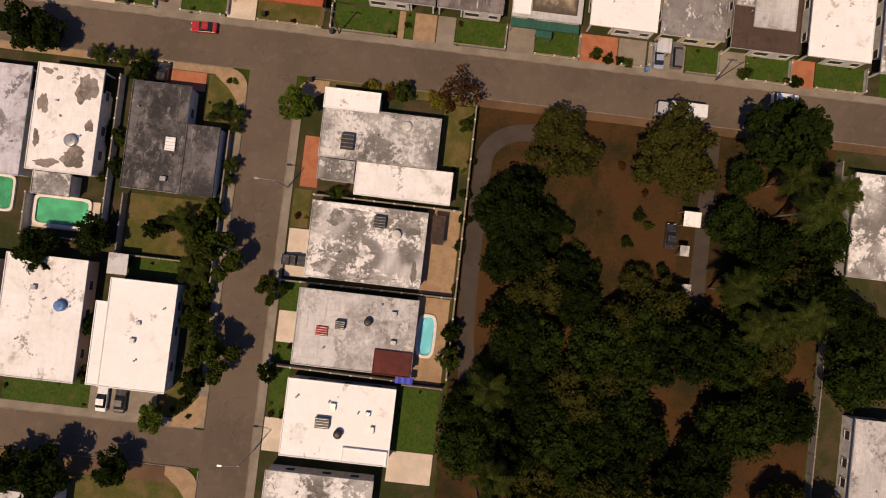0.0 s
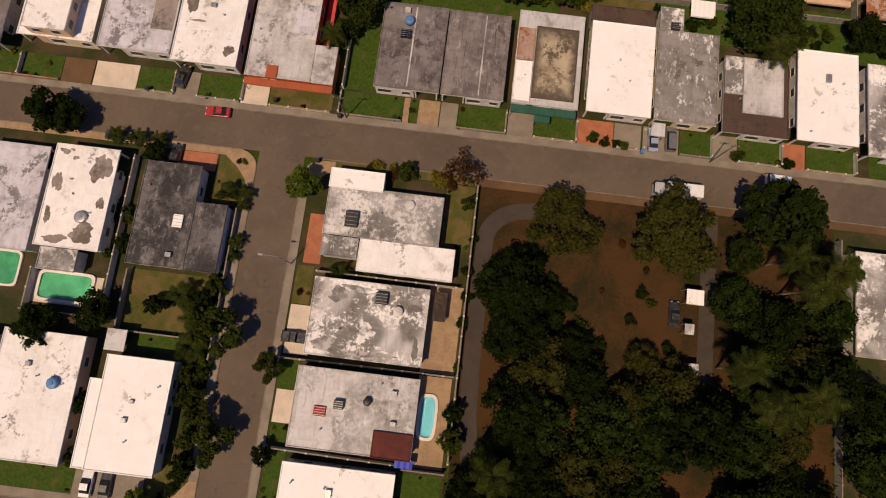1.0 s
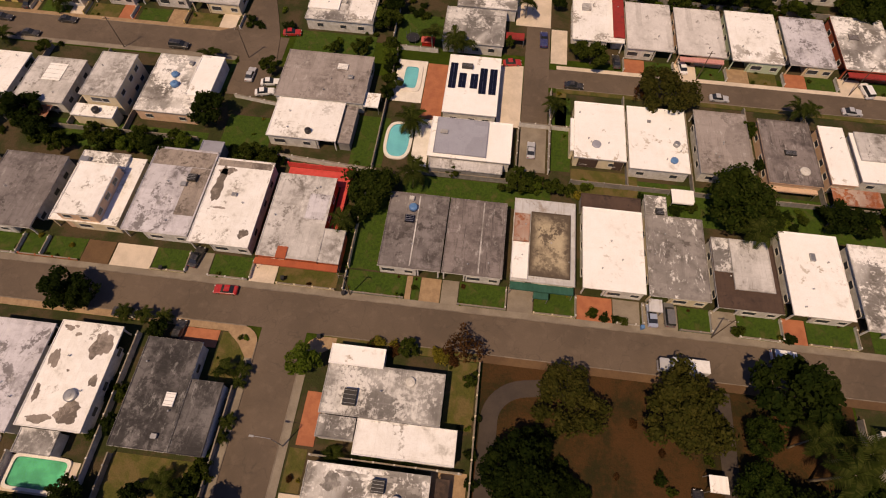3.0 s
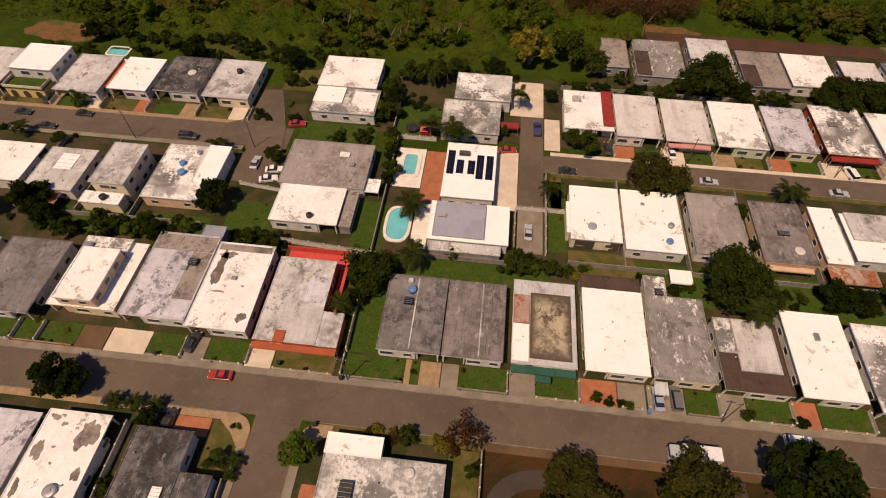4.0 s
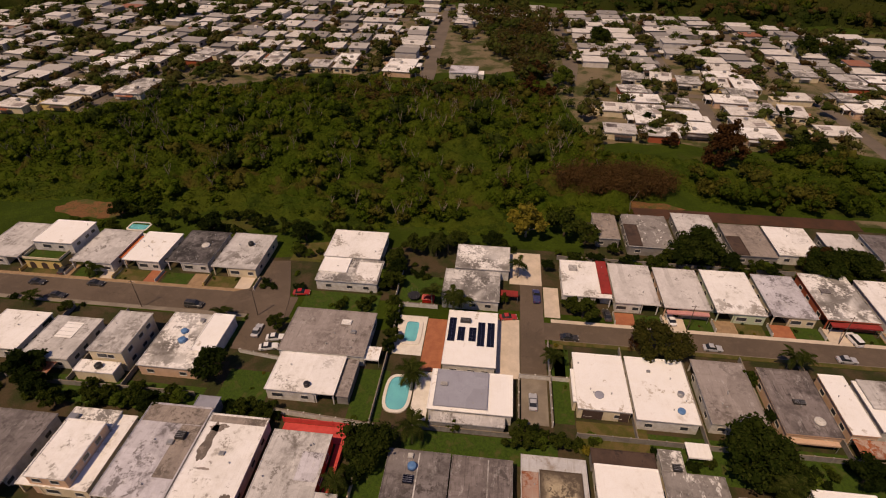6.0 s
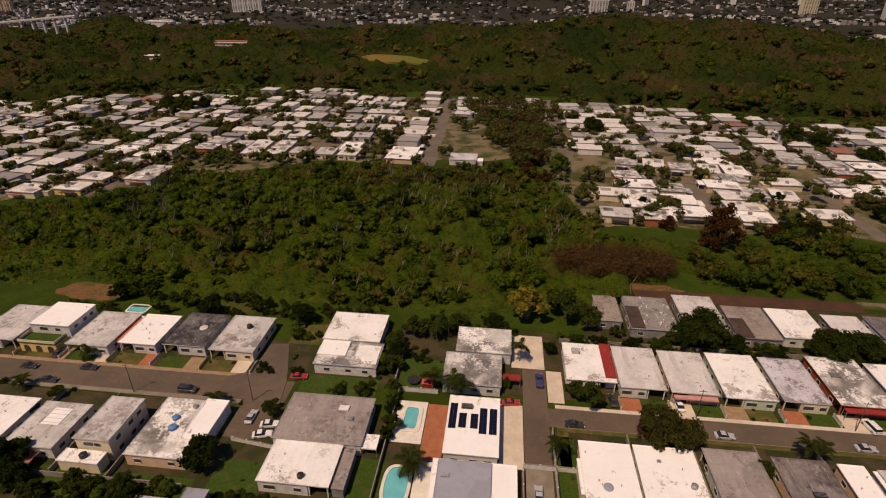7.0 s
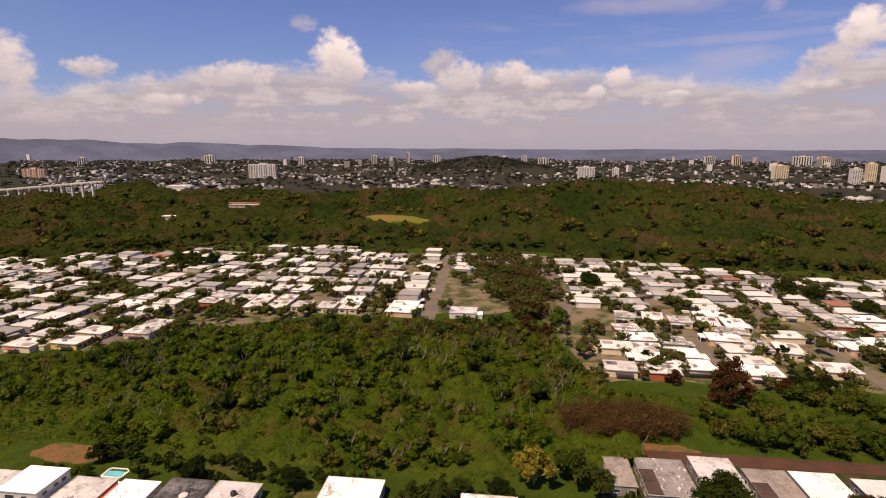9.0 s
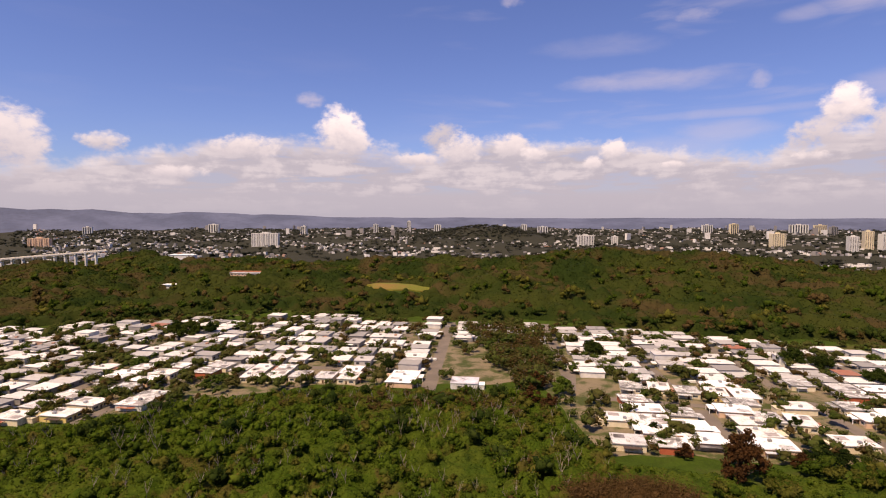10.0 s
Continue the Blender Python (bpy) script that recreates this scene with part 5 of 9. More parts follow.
for u, v, ru, rv, n_seed in ((-61.8, 22.2, 1.6, 2.7, 1), (-68.8, 19.0, 0.8, 1.8, 2), (-68.6, 24.6, 0.9, 0.5, 3), (-69.2, 13.0, 0.6, 1.3, 4), (-62.6, 10.4, 2.2, 1.6, 5), (-67.0, 9.0, 2.0, 0.7, 6), (-66.6, 23.6, 0.5, 0.4, 7), (-60.6, 16.0, 0.6, 1.2, 8), (-67.4, 25.0, 0.4, 0.25, 9), (-65.6, 17.2, 0.3, 0.2, 10)):
    stain(peeled, u, v, ru, rv, 3.2, BARE_R, n_seed, "bare grey concrete where white paint has peeled")
for u, v, ru, rv, n_seed in ((-17.2, 5.4, 1.8, 1.2, 11), (-18.6, -2.9, 2.0, 1.1, 12), (-11.2, -3.9, 4.2, 0.5, 13), (-4.2, 5.2, 1.2, 1.6, 14), (-8.4, 6.9, 1.9, 0.5, 15), (-14.2, 6.9, 2.6, 0.4, 16), (-3.2, -2.2, 0.6, 1.6, 17)):
    stain(spotted, u, v, ru, rv, 3.2, MOULD_R, n_seed, "black mould on the white roof")
stain(bright, -19.6, -31.6, 1.9, 1.6, 3.2, WHITE_R, 18, "faded pinkish puddle mark on the roof")
# by the through road of the far settlement
house(-29.2, -13.6, 290.0, 302.6, 3.4, LILAC_R, W, -1, 0, "white house with a pale lilac roof beside the through road", ((-13.5, -10.2, 291.0, 297.0, 2.6, CLEAN_R, W),))
# east of the park
house(70.9, 83.5, 5.7, 23.9, 3.2, SPOT_R, W, 1, 0, "house with a spotted white roof beside the park")
house(75.0, 88.0, -33.0, -18.3, 3.2, PALE_R, W, 1, 0, "house with a grey roof beside the park")

# ---- plants ----
def leaf_cloud(rng, lobes, count, size, inner=0.45):
    """Quads scattered through ellipsoid lobes (x, y, z, rx, ry, rz), denser towards their skins."""
    lobes = np.array(lobes, float)
    share = lobes[:, 3] * lobes[:, 4] + lobes[:, 4] * lobes[:, 5]
    pick = rng.choice(len(lobes), count, p=share / share.sum())
    d = rng.normal(size=(count, 3))
    d /= np.linalg.norm(d, axis=1, keepdims=True)
    d[:, 2] = np.where((d[:, 2] < -0.3) & (rng.random(count) < 0.6), -d[:, 2], d[:, 2])
    r = inner + (1 - inner) * rng.random(count) ** 0.45
    r *= 1 + 0.10 * rng.normal(size=count)
    at = lobes[pick, :3] + d * lobes[pick, 3:] * r[:, None]
    normal = d * 0.7 + rng.normal(size=(count, 3)) * 0.55
    normal[:, 2] += 0.35
    normal /= np.linalg.norm(normal, axis=1, keepdims=True)
    side = np.cross(normal, rng.normal(size=(count, 3)))
    side /= np.linalg.norm(side, axis=1, keepdims=True)
    other = np.cross(normal, side)
    s = size * (0.6 + 0.8 * rng.random((count, 1)))
    side, other = side * s, other * s * (0.45 + 0.4 * rng.random((count, 1)))
    droop = normal * s * 0.25
    return np.stack([at - side - droop, at - other * 1.1, at + side - droop, at + other * 1.1], 1)


def ball():
    bm = bmesh.new()
    bmesh.ops.create_icosphere(bm, subdivisions=1, radius=1.0)
    bm.verts.index_update()
    points = np.array([v.co[:] for v in bm.verts])
    faces = np.array([[v.index for v in f.verts] for f in bm.faces])
    bm.free()
    return points, faces


BALL, BALL_FACES = ball()


def clumps_and_leaves(name, lobes, corners, material, rng, rough=0.20):
    """One mesh: lumpy clumps for the inside of crowns, loose leaf quads over them."""
    lobes = np.asarray(lobes, float)
    count, per = len(lobes), len(BALL)
    lump = 1 + rough * rng.normal(size=(count, per, 1))
    solid = BALL[None] * lobes[:, None, 3:] * lump + lobes[:, None, :3]
    tris = (BALL_FACES[None] + per * np.arange(count)[:, None, None]).reshape(-1, 3)
    quad = np.arange(len(corners) * 4).reshape(-1, 4) + count * per
    me = bpy.data.meshes.new(name)
    verts = np.concatenate([solid.reshape(-1, 3), corners.reshape(-1, 3)])
    me.vertices.add(len(verts))
    me.vertices.foreach_set("co", verts.astype(np.float32).ravel())
    me.loops.add(tris.size + quad.size)
    me.loops.foreach_set("vertex_index", np.concatenate([tris.ravel(), quad.ravel()]).astype(np.int32))
    me.polygons.add(len(tris) + len(quad))
    me.polygons.foreach_set("loop_start", np.concatenate([np.arange(len(tris)) * 3, tris.size + np.arange(len(quad)) * 4]).astype(np.int32))
    me.update(calc_edges=True)
    me.polygons.foreach_set("use_smooth", [True] * len(tris) + [False] * len(quad))
    me.materials.append(material)
    return me


def lobes_of(rng, spread, height, base, many, squash=0.75):
    """Crown lobes for a tree whose crown spans base..height and spread across: a few limbs' worth of foliage, each a cluster of small clumps, uneven in reach and height."""
    out = [(0, 0, base + (height - base) * 0.45, spread * 0.22, spread * 0.22, (height - base) * 0.34)]
    for k in range(many):
        a = math.tau * (k + 0.8 * rng.random()) / many
        reach = spread * 0.5 * (0.42 + 0.62 * rng.random())
        z = base + (height - base) * (0.20 + 0.62 * rng.random() * (1.25 - reach / (spread * 0.55)))
        for j in range(3):
            s = spread * (0.085 + 0.10 * rng.random())
            r, b = reach * (0.72 + 0.36 * rng.random()), a + rng.normal() * 0.24
            out.append((r * math.cos(b), r * math.sin(b), z + rng.normal() * 0.10 * (height - base), s, s, s * squash))
    for k in range(max(many // 3, 2)):
        s, a, r = spread * (0.10 + 0.06 * rng.random()), rng.random() * 6.28, spread * 0.16 * rng.random()
        out.append((r * math.cos(a), r * math.sin(a), height - s * (0.7 + 0.9 * rng.random()), s, s, s * squash))
    return out


def trunk_mesh(rng, lobes, girth, base, material):
    """A tapered trunk with a limb to each lobe."""
    bm = bmesh.new()
    lean = rng.normal(size=2) * 0.12
    fork = (lean[0], lean[1], base * 0.75)
    tube(bm, [(0, 0, -0.3), (lean[0] * 0.3, lean[1] * 0.3, base * 0.35), fork], [girth * 1.25, girth, girth * 0.8], 8)
    for x, y, z, *_ in lobes[1:22:3]:
        mid = (x * 0.45 + fork[0], y * 0.45 + fork[1], fork[2] + (z - fork[2]) * 0.6)
        tube(bm, [fork, mid, (x, y, z)], [girth * 0.55, girth * 0.35, girth * 0.12], 5)
    return mesh_of("trunk", bm, material, True)


def make_tree(seed, spread, height, base, many, leaves, size, leaf, bark, girth=0.22, inner=0.66):
    rng = np.random.default_rng(seed)
    lobes = lobes_of(rng, spread, height, base, many)
    cloud = leaf_cloud(rng, lobes, leaves, size, inner)
    crown = quads("crown", cloud, leaf) if inner < 0.3 else clumps_and_leaves("crown", [(x, y, z, a * 0.66, b * 0.66, c * 0.66) for x, y, z, a, b, c in lobes], cloud, leaf, rng, 0.16)
    return trunk_mesh(rng, lobes, girth, base, bark), crown


TREES = {
    "round": [make_tree(s, 6.0, 6.0, 1.8, 7, 1500, 0.26, LEAF, BARK) for s in (1, 2)],
    "bright": [make_tree(3, 6.0, 5.6, 1.5, 7, 1500, 0.24, LEAF_BRIGHT, BARK)],
    "dark": [make_tree(s, 8.0, 7.5, 2.0, 9, 1900, 0.29, LEAF_DARK, BARK, 0.28) for s in (5, 6)],
    "spreading": [make_tree(s, 13.0, 9.0, 2.6, 12, 4200, 0.30, LEAF_OLIVE, BARK, 0.34) for s in (7, 8)],
    "green": [make_tree(s, 11.0, 9.0, 2.2, 17, 4200, 0.28, LEAF_MID, BARK, 0.32) for s in (9, 10)],
    "park": [make_tree(s, 11.0, 9.0, 2.4, 15, 3600, 0.25, leaf, BARK, 0.32) for s, leaf in ((14, LEAF_PARK), (15, LEAF_GROVE), (16, LEAF_PARK), (20, LEAF_OLIVE))],
    "small": [make_tree(s, 6.0, 6.0, 1.6, 7, 620, 0.34, LEAF, BARK) for s in (17, 18)] + [make_tree(19, 6.0, 6.0, 1.6, 7, 620, 0.34, LEAF_DARK, BARK)],
    "bare": [make_tree(11, 7.0, 6.0, 1.6, 9, 650, 0.22, LEAF_RUST, PALE_BARK, 0.16, 0.1)],
    "rust": [make_tree(12, 12.0, 13.0, 2.0, 12, 3000, 0.36, LEAF_RUST, BARK, 0.34)],
    "yellow": [make_tree(13, 7.5, 8.0, 2.0, 8, 1400, 0.36, LEAF_YELLOW, PALE_BARK)],
}
TREE_WORDS = {
    "round": "leafy green garden tree with a rounded crown", "bright": "bright green clipped round tree", "dark": "dark dense evergreen tree",
    "spreading": "wide spreading olive-green shade tree", "green": "tall broad green tree with an uneven crown", "bare": "nearly bare brown tree with thin twigs",
    "park": "dark shade tree of the crowded park", "small": "small leafy garden tree", "rust": "tall rust-brown leafy tree", "yellow": "yellow-leaved tree beside the gardens",
}
plant_rng = random.Random(4)


def tree(kind, u, v, scale=1.0, tall=1.0, words=""):
    words = words or TREE_WORDS[kind]
    trunk, crown = plant_rng.choice(TREES["small" if kind in ("round", "dark") and scale < 0.72 else kind])
    x, y = grid(u, v)
    ob = thing("tree", pose(x, y, float(terrain(x, y)), 0, 0, plant_rng.uniform(0, 360)), words, "tree")
    ob.scale = (scale, scale, scale * tall)
    part("trunk", trunk, None, ob)
    part("crown", crown, None, ob)
    return ob


def make_bush(seed, leaf, count=420):
    rng = np.random.default_rng(seed)
    lobes = [(0, 0, 0.7, 0.8, 0.8, 0.7)] + [(0.8 * math.cos(a), 0.8 * math.sin(a), 0.5 + 0.3 * rng.random(), 0.6, 0.6, 0.5) for a in rng.random(4) * 6.28]
    return quads("leaves", leaf_cloud(rng, lobes, count, 0.17, 0.3), leaf)


BUSHES = {"green": make_bush(21, LEAF), "dark": make_bush(22, LEAF_DARK), "bright": make_bush(23, LEAF_BRIGHT), "flower": make_bush(24, LEAF_YELLOW), "rust": make_bush(25, LEAF_RUST)}


def bush(kind, u, v, scale=1.0):
    x, y = grid(u, v)
    ob = thing("bush", pose(x, y, float(terrain(x, y)), 0, 0, plant_rng.uniform(0, 360)),
               {"green": "green leafy garden shrub", "dark": "dark green shrub beside a wall", "bright": "light green garden shrub", "flower": "shrub with yellow flowers", "rust": "brown half-dry garden shrub"}[kind], "bush")
    ob.scale = (scale, scale, scale * plant_rng.uniform(0.8, 1.15))
    part("leaves", BUSHES[kind], None, ob)
    return ob


def frond_mesh():
    """A palm frond: an arched rib with two combs of leaflets."""
    bm = bmesh.new()
    rib = [(0.0 + 2.7 * t, 0.0, 0.75 * math.sin(t * 2.6) - 0.9 * t * t) for t in np.linspace(0, 1, 9)]
    tube(bm, rib, [0.05, 0.045, 0.04, 0.036, 0.032, 0.028, 0.022, 0.016, 0.008], 4)
    for i in range(1, 9):
        for half in (0, 0.5):
            a, b = Vector(rib[i - 1]), Vector(rib[i])
            p = a.lerp(b, 0.5 + half)
            length = 0.85 * math.sin(0.5 + 2.3 * (i + half) / 9)
            for side in (-1, 1):
                tip = p + Vector((0.35, side * length, -0.30 * length))
                q = p + Vector((0.20, 0, 0))
                bm.faces.new([bm.verts.new(c) for c in (p, q, tip + Vector((0.07, 0, 0)), tip)])
    return mesh_of("frond", bm, PALM_LEAF)


FROND = frond_mesh()


def palm_trunk(height):
    bm = bmesh.new()
    tube(bm, [(0.25 * math.sin(t * 2) * height / 8, 0, -0.2 + (height + 0.2) * t) for t in np.linspace(0, 1, 7)], [0.22, 0.17, 0.15, 0.14, 0.13, 0.125, 0.12], 8)
    return mesh_of("trunk", bm, PALM_BARK, True)


PALM_TRUNKS = {h: palm_trunk(h) for h in (2.5, 5.0, 8.0)}


def palm(u, v, height=5.0, scale=1.0, fronds=13):
    x, y = grid(u, v)
    ob = thing("palm_tree", pose(x, y, 0, 0, 0, plant_rng.uniform(0, 360)), "palm tree with arching green fronds in a garden", "palm")
    ob.scale = (scale, scale, scale)
    part("trunk", PALM_TRUNKS[height], None, ob)
    top = 0.25 * math.sin(2) * height / 8
    for k in range(fronds):
        f = part("frond", FROND, None, ob)
        f.matrix_local = pose(top, 0, height - 0.1, plant_rng.uniform(-12, 12), plant_rng.uniform(-42, 34), 360 * k / fronds * 1.618 * 3)
    return ob


# trees and shrubs by the streets and in the gardens
for kind, u, v, s in (
        ("dark", -73.4, 31.6, 1.05), ("dark", -70.2, 30.4, 0.8), ("bright", -26.2, 24.4, 1.05), ("round", -8.5, 29.0, 0.62), ("bare", 1.6, 30.0, 1.05), ("round", 3.0, 24.4, 0.5), ("round", -53.7, 26.4, 0.7),
        ("spreading", 19.6, 23.0, 0.84), ("spreading", 38.6, 22.4, 1.12), ("dark", 57.0, 28.0, 1.7), ("park", 10.9, 9.5, 1.1), ("park", 49.8, 12.2, 0.8), ("round", -36.9, -2.4, 1.35),
        ("round", -48.0, 0.2, 0.7), ("dark", -66.5, -5.0, 0.9), ("dark", -57.2, -2.6, 0.85), ("round", -55.6, 9.6, 0.65), ("round", -55.8, 15.0, 0.55), ("round", -34.9, -19.9, 1.25), ("dark", -38.4, -24.6, 0.65), ("round", -27.0, -7.9, 0.75),
        ("round", -26.0, -21.9, 0.62), ("bright", -44.0, -32.0, 0.85), ("round", -57.0, -17.6, 0.6), ("dark", -40.4, -10.6, 0.55), ("dark", -40.6, -15.0, 0.5), ("dark", -57.0, -26.2, 0.5),
        ("dark", -60.0, -41.5, 1.15), ("dark", -49.5, -41.0, 0.8), ("dark", -66.5, -43.0, 0.9), ("round", 4.6, -11.8, 0.6), ("round", 4.6, -16.6, 0.7), ("round", -40.2, 1.6, 0.7),
        ("green", -20.4, 60.2, 0.95), ("round", -22.6, 55.2, 0.7), ("round", -4.9, 68.6, 0.55), ("round", 7.6, 66.0, 0.75), ("dark", 11.5, 67.0, 0.6), ("green", 53.2, 66.6, 1.2), ("green", 58.0, 63.6, 0.75), ("dark", 72.9, 65.6, 0.95), ("dark", 78.2, 65.4, 0.8),
        ("round", 86.0, 67.0, 1.0), ("dark", -60.6, 77.2, 1.05), ("round", -90.6, 65.0, 0.8), ("round", -82.2, 66.0, 0.7), ("round", -74.1, 68.4, 0.75), ("dark", -66.4, 69.8, 0.6), ("dark", -96.0, 67.5, 0.8), ("round", -49.2, 67.4, 0.75), ("round", -44.4, 67.3, 0.75),
        ("spreading", 40.8, 95.6, 0.92), ("bare", 36.0, 96.0, 0.7), ("round", 24.6, 106.0, 1.1), ("round", 21.6, 108.2, 0.8), ("round", -52.2, 93.4, 0.72), ("green", 60.4, 135.0, 1.25), ("rust", 93.8, 134.4, 0.62), ("green", 92.6, 131.0, 1.0), ("round", 51.8, 133.2, 0.85), ("dark", 55.8, 134.2, 0.9), ("round", 36.4, 135.4, 0.7), ("dark", 68.6, 131.4, 0.8), ("green", 103.0, 132.6, 0.95), ("dark", 96.9, 137.6, 0.8),
        ("dark", -56.8, 131.6, 0.95), ("dark", -87.0, 132.0, 0.9), ("dark", -118.2, 139.0, 0.7), ("dark", -121.0, 137.0, 0.85), ("round", -107.6, 134.6, 0.6), ("round", -22.7, 129.3, 1.1), ("round", -26.6, 122.0, 1.0), ("round", -31.4, 102.4, 0.7), ("round", -26.4, 112.0, 0.95), ("dark", -24.5, 104.8, 0.6), ("round", -38.0, 101.8, 0.55),
        ("round", 75.8, 131.0, 0.75), ("dark", -102.0, 71.2, 1.1), ("round", 90.5, 132.8, 0.85), ("round", 98.5, 131.5, 0.9), ("round", 48.0, 130.2, 0.8), ("round", 40.2, 130.0, 0.65), ("round", 106.0, 131.0, 1.0), ("dark", 4.3, 109.5, 0.55), ("round", 16.2, 124.8, 0.7),
        ("round", -16.6, 131.2, 1.1), ("round", -10.5, 134.5, 0.9), ("dark", 1.0, 134.5, 0.8), ("round", 60.0, 78.0, 0.55), ("round", 58.8, 87.8, 0.75), ("round", -108, 92.5, 0.6), ("dark", -112, 68.5, 1.0)):
    tree(kind, u, v, s)
tree("rust", 86.3, 198.5, 1.08, 1.40)
for kind, u, v, s in (("bright", 32, 292, 1.7), ("bright", 29, 284, 1.2), ("rust", 22, 262, 0.7), ("rust", 14, 272, 0.75), ("rust", 18, 296, 0.8), ("dark", 121, 211, 1.15), ("dark", 128, 213, 1.05), ("dark", 116, 216, 0.8), ("round", 134, 211, 1.1),
                      ("round", -250, 402, 2.2), ("round", -240, 396, 2.0), ("round", -258, 394, 1.9), ("round", -246, 388, 1.8), ("dark", -232, 402, 1.6), ("dark", -262, 404, 1.6), ("green", 182, 360, 1.4), ("green", 196, 352, 1.2), ("green", 60, 372, 1.3), ("dark", -70, 318, 1.2), ("green", 208, 322, 1.2), ("rust", 71, 216, 0.5), ("dark", 66, 240, 0.75), ("round", 66, 228, 0.9), ("dark", 130, 252, 0.8), ("round", 64, 222, 0.8), ("dark", 126, 226, 0.8), ("rust", 112, 212, 0.5), ("dark", 166, 238, 0.9), ("round", 22.5, 143.5, 1.75), ("round", 28.5, 140.0, 1.3), ("yellow", 10.5, 141.5, 1.5)):
    tree(kind, u, v, s)
for u, v, s in ((-61.6, 29.2, 0.55), (-57.9, 29.2, 0.55), (-53.9, 29.2, 0.55), (-36.9, 21.6, 0.5), (-37.0, 19.2, 0.42), (-36.9, 12.6, 0.5), (-37.1, 10.0, 0.42), (-18.2, 9.6, 0.6), (-40.0, 21.0, 0.7), (-44.0, 2.0, 0.8), (-40.8, -6.0, 0.9), (-41.2, -1.4, 0.8)):
    palm(u, v, 2.5, s * 1.1)
for u, v, h, s in ((63.4, 18.6, 8.0, 1.3), (59.6, 15.2, 8.0, 1.35), (11.3, -19.4, 8.0, 1.15), (-13.1, 64.4, 5.0, 1.15), (-15.6, 80.0, 2.5, 1.25), (15.6, 87.0, 5.0, 1.0), (69.8, 93.4, 5.0, 1.0), (72.6, 93.2, 5.0, 0.85), (55.4, 58.8, 5.0, 1.2),
                    (8.0, 120.6, 5.0, 1.0), (-8.8, 104.2, 5.0, 1.15), (-14.2, 105.2, 5.0, 1.1), (-110.5, 108.2, 2.5, 1.0), (-119.0, 94.8, 2.5, 0.9), (-66.5, 94.6, 2.5, 1.0), (-16.0, 128.0, 5.0, 1.0), (-12.6, 129.6, 5.0, 0.9), (-6.4, 103.2, 5.0, 1.1), (13.4, -33.0, 8.0, 1.2), (-25.0, 52.0, 5.0, 0.9), (54, -4, 8.0, 1.3), (49, 1, 8.0, 1.2), (60, -2, 8.0, 1.3), (12, -38, 8.0, 1.3), (17, -42, 8.0, 1.2), (57, 20, 8.0, 1.1)):
    palm(u, v, h, s)
bush_rng = random.Random(9)
for u, v, n_bush, su, sv, kinds in ((24, 67.6, 8, 3.5, 2.2, ("bright", "flower", "green")), (-13, 29.0, 5, 2.5, 0.6, ("flower", "rust", "green")), (-3, 28.4, 6, 2.6, 1.0, ("flower", "green", "rust")), (13.5, 69.5, 7, 3.0, 1.6, ("dark", "green")),
                                    (-12.0, 9.0, 9, 7.0, 0.4, ("green", "dark")), (-38.8, -14, 8, 0.8, 7, ("dark", "green")), (-38.9, 3, 7, 0.8, 6, ("green", "bright")), (27.5, 39.6, 6, 3.2, 0.5, ("dark", "green")), (-36.0, 104.6, 6, 6, 2.0, ("bright", "green")),
                                    (-80, 67, 10, 16, 2, ("green", "dark", "bright")), (-20, 119.5, 7, 3, 3, ("green", "dark")), (64, 66.5, 9, 12, 2.4, ("dark", "green")), (70, 130.5, 9, 26, 2, ("green", "dark", "rust")), (4.4, 7, 5, 0.4, 12, ("dark", "green")),
                                    (-25.5, 57, 6, 1.0, 5, ("green", "dark")), (-58.4, 12, 6, 1.0, 6, ("dark", "green")), (-50, 69.0, 6, 4, 1.4, ("dark", "green")), (60, 39.4, 3, 1, 0.4, ("dark",)), (52, 40.0, 2, 1, 0.6, ("green",)), (-40.6, -28.5, 5, 2, 2.5, ("dark", "green")),
                                    (-2, 133.5, 6, 9, 1.5, ("green", "dark")), (-60, 108, 5, 2, 4, ("dark", "green")), (86, 70, 5, 4, 3, ("green", "dark")), (-30.2, 110.5, 4, 1.2, 4, ("green",)), (-112, 95.6, 4, 14, 0.4, ("green", "dark"))):
    for k in range(n_bush):
        bush(bush_rng.choice(kinds), u + bush_rng.uniform(-su, su), v + bush_rng.uniform(-sv, sv), bush_rng.uniform(0.6, 1.15))

# small shrubs and potted plants along the borders of the front lawns
for u0, u1, v0, v1 in PLOTS:
    for k in range(bush_rng.choice((1, 2, 3, 3, 4))):
        edge = bush_rng.random()
        if edge < 0.5:
            at = bush_rng.uniform(u0 + 0.4, u1 - 0.4), bush_rng.choice((v0 + 0.5, v1 - 0.5))
        elif edge < 0.9:
            at = bush_rng.choice((u0 + 0.5, u1 - 0.5)), bush_rng.uniform(v0 + 0.4, v1 - 0.4)
        else:
            at = bush_rng.uniform(u0 + 0.8, u1 - 0.8), bush_rng.uniform(v0 + 0.8, v1 - 0.8)
        bush(bush_rng.choice(("green", "dark", "green", "bright", "flower", "rust")), *at, bush_rng.uniform(0.22, 0.55))

# hedges and thickets behind the back gardens
hedge_rng = random.Random(15)
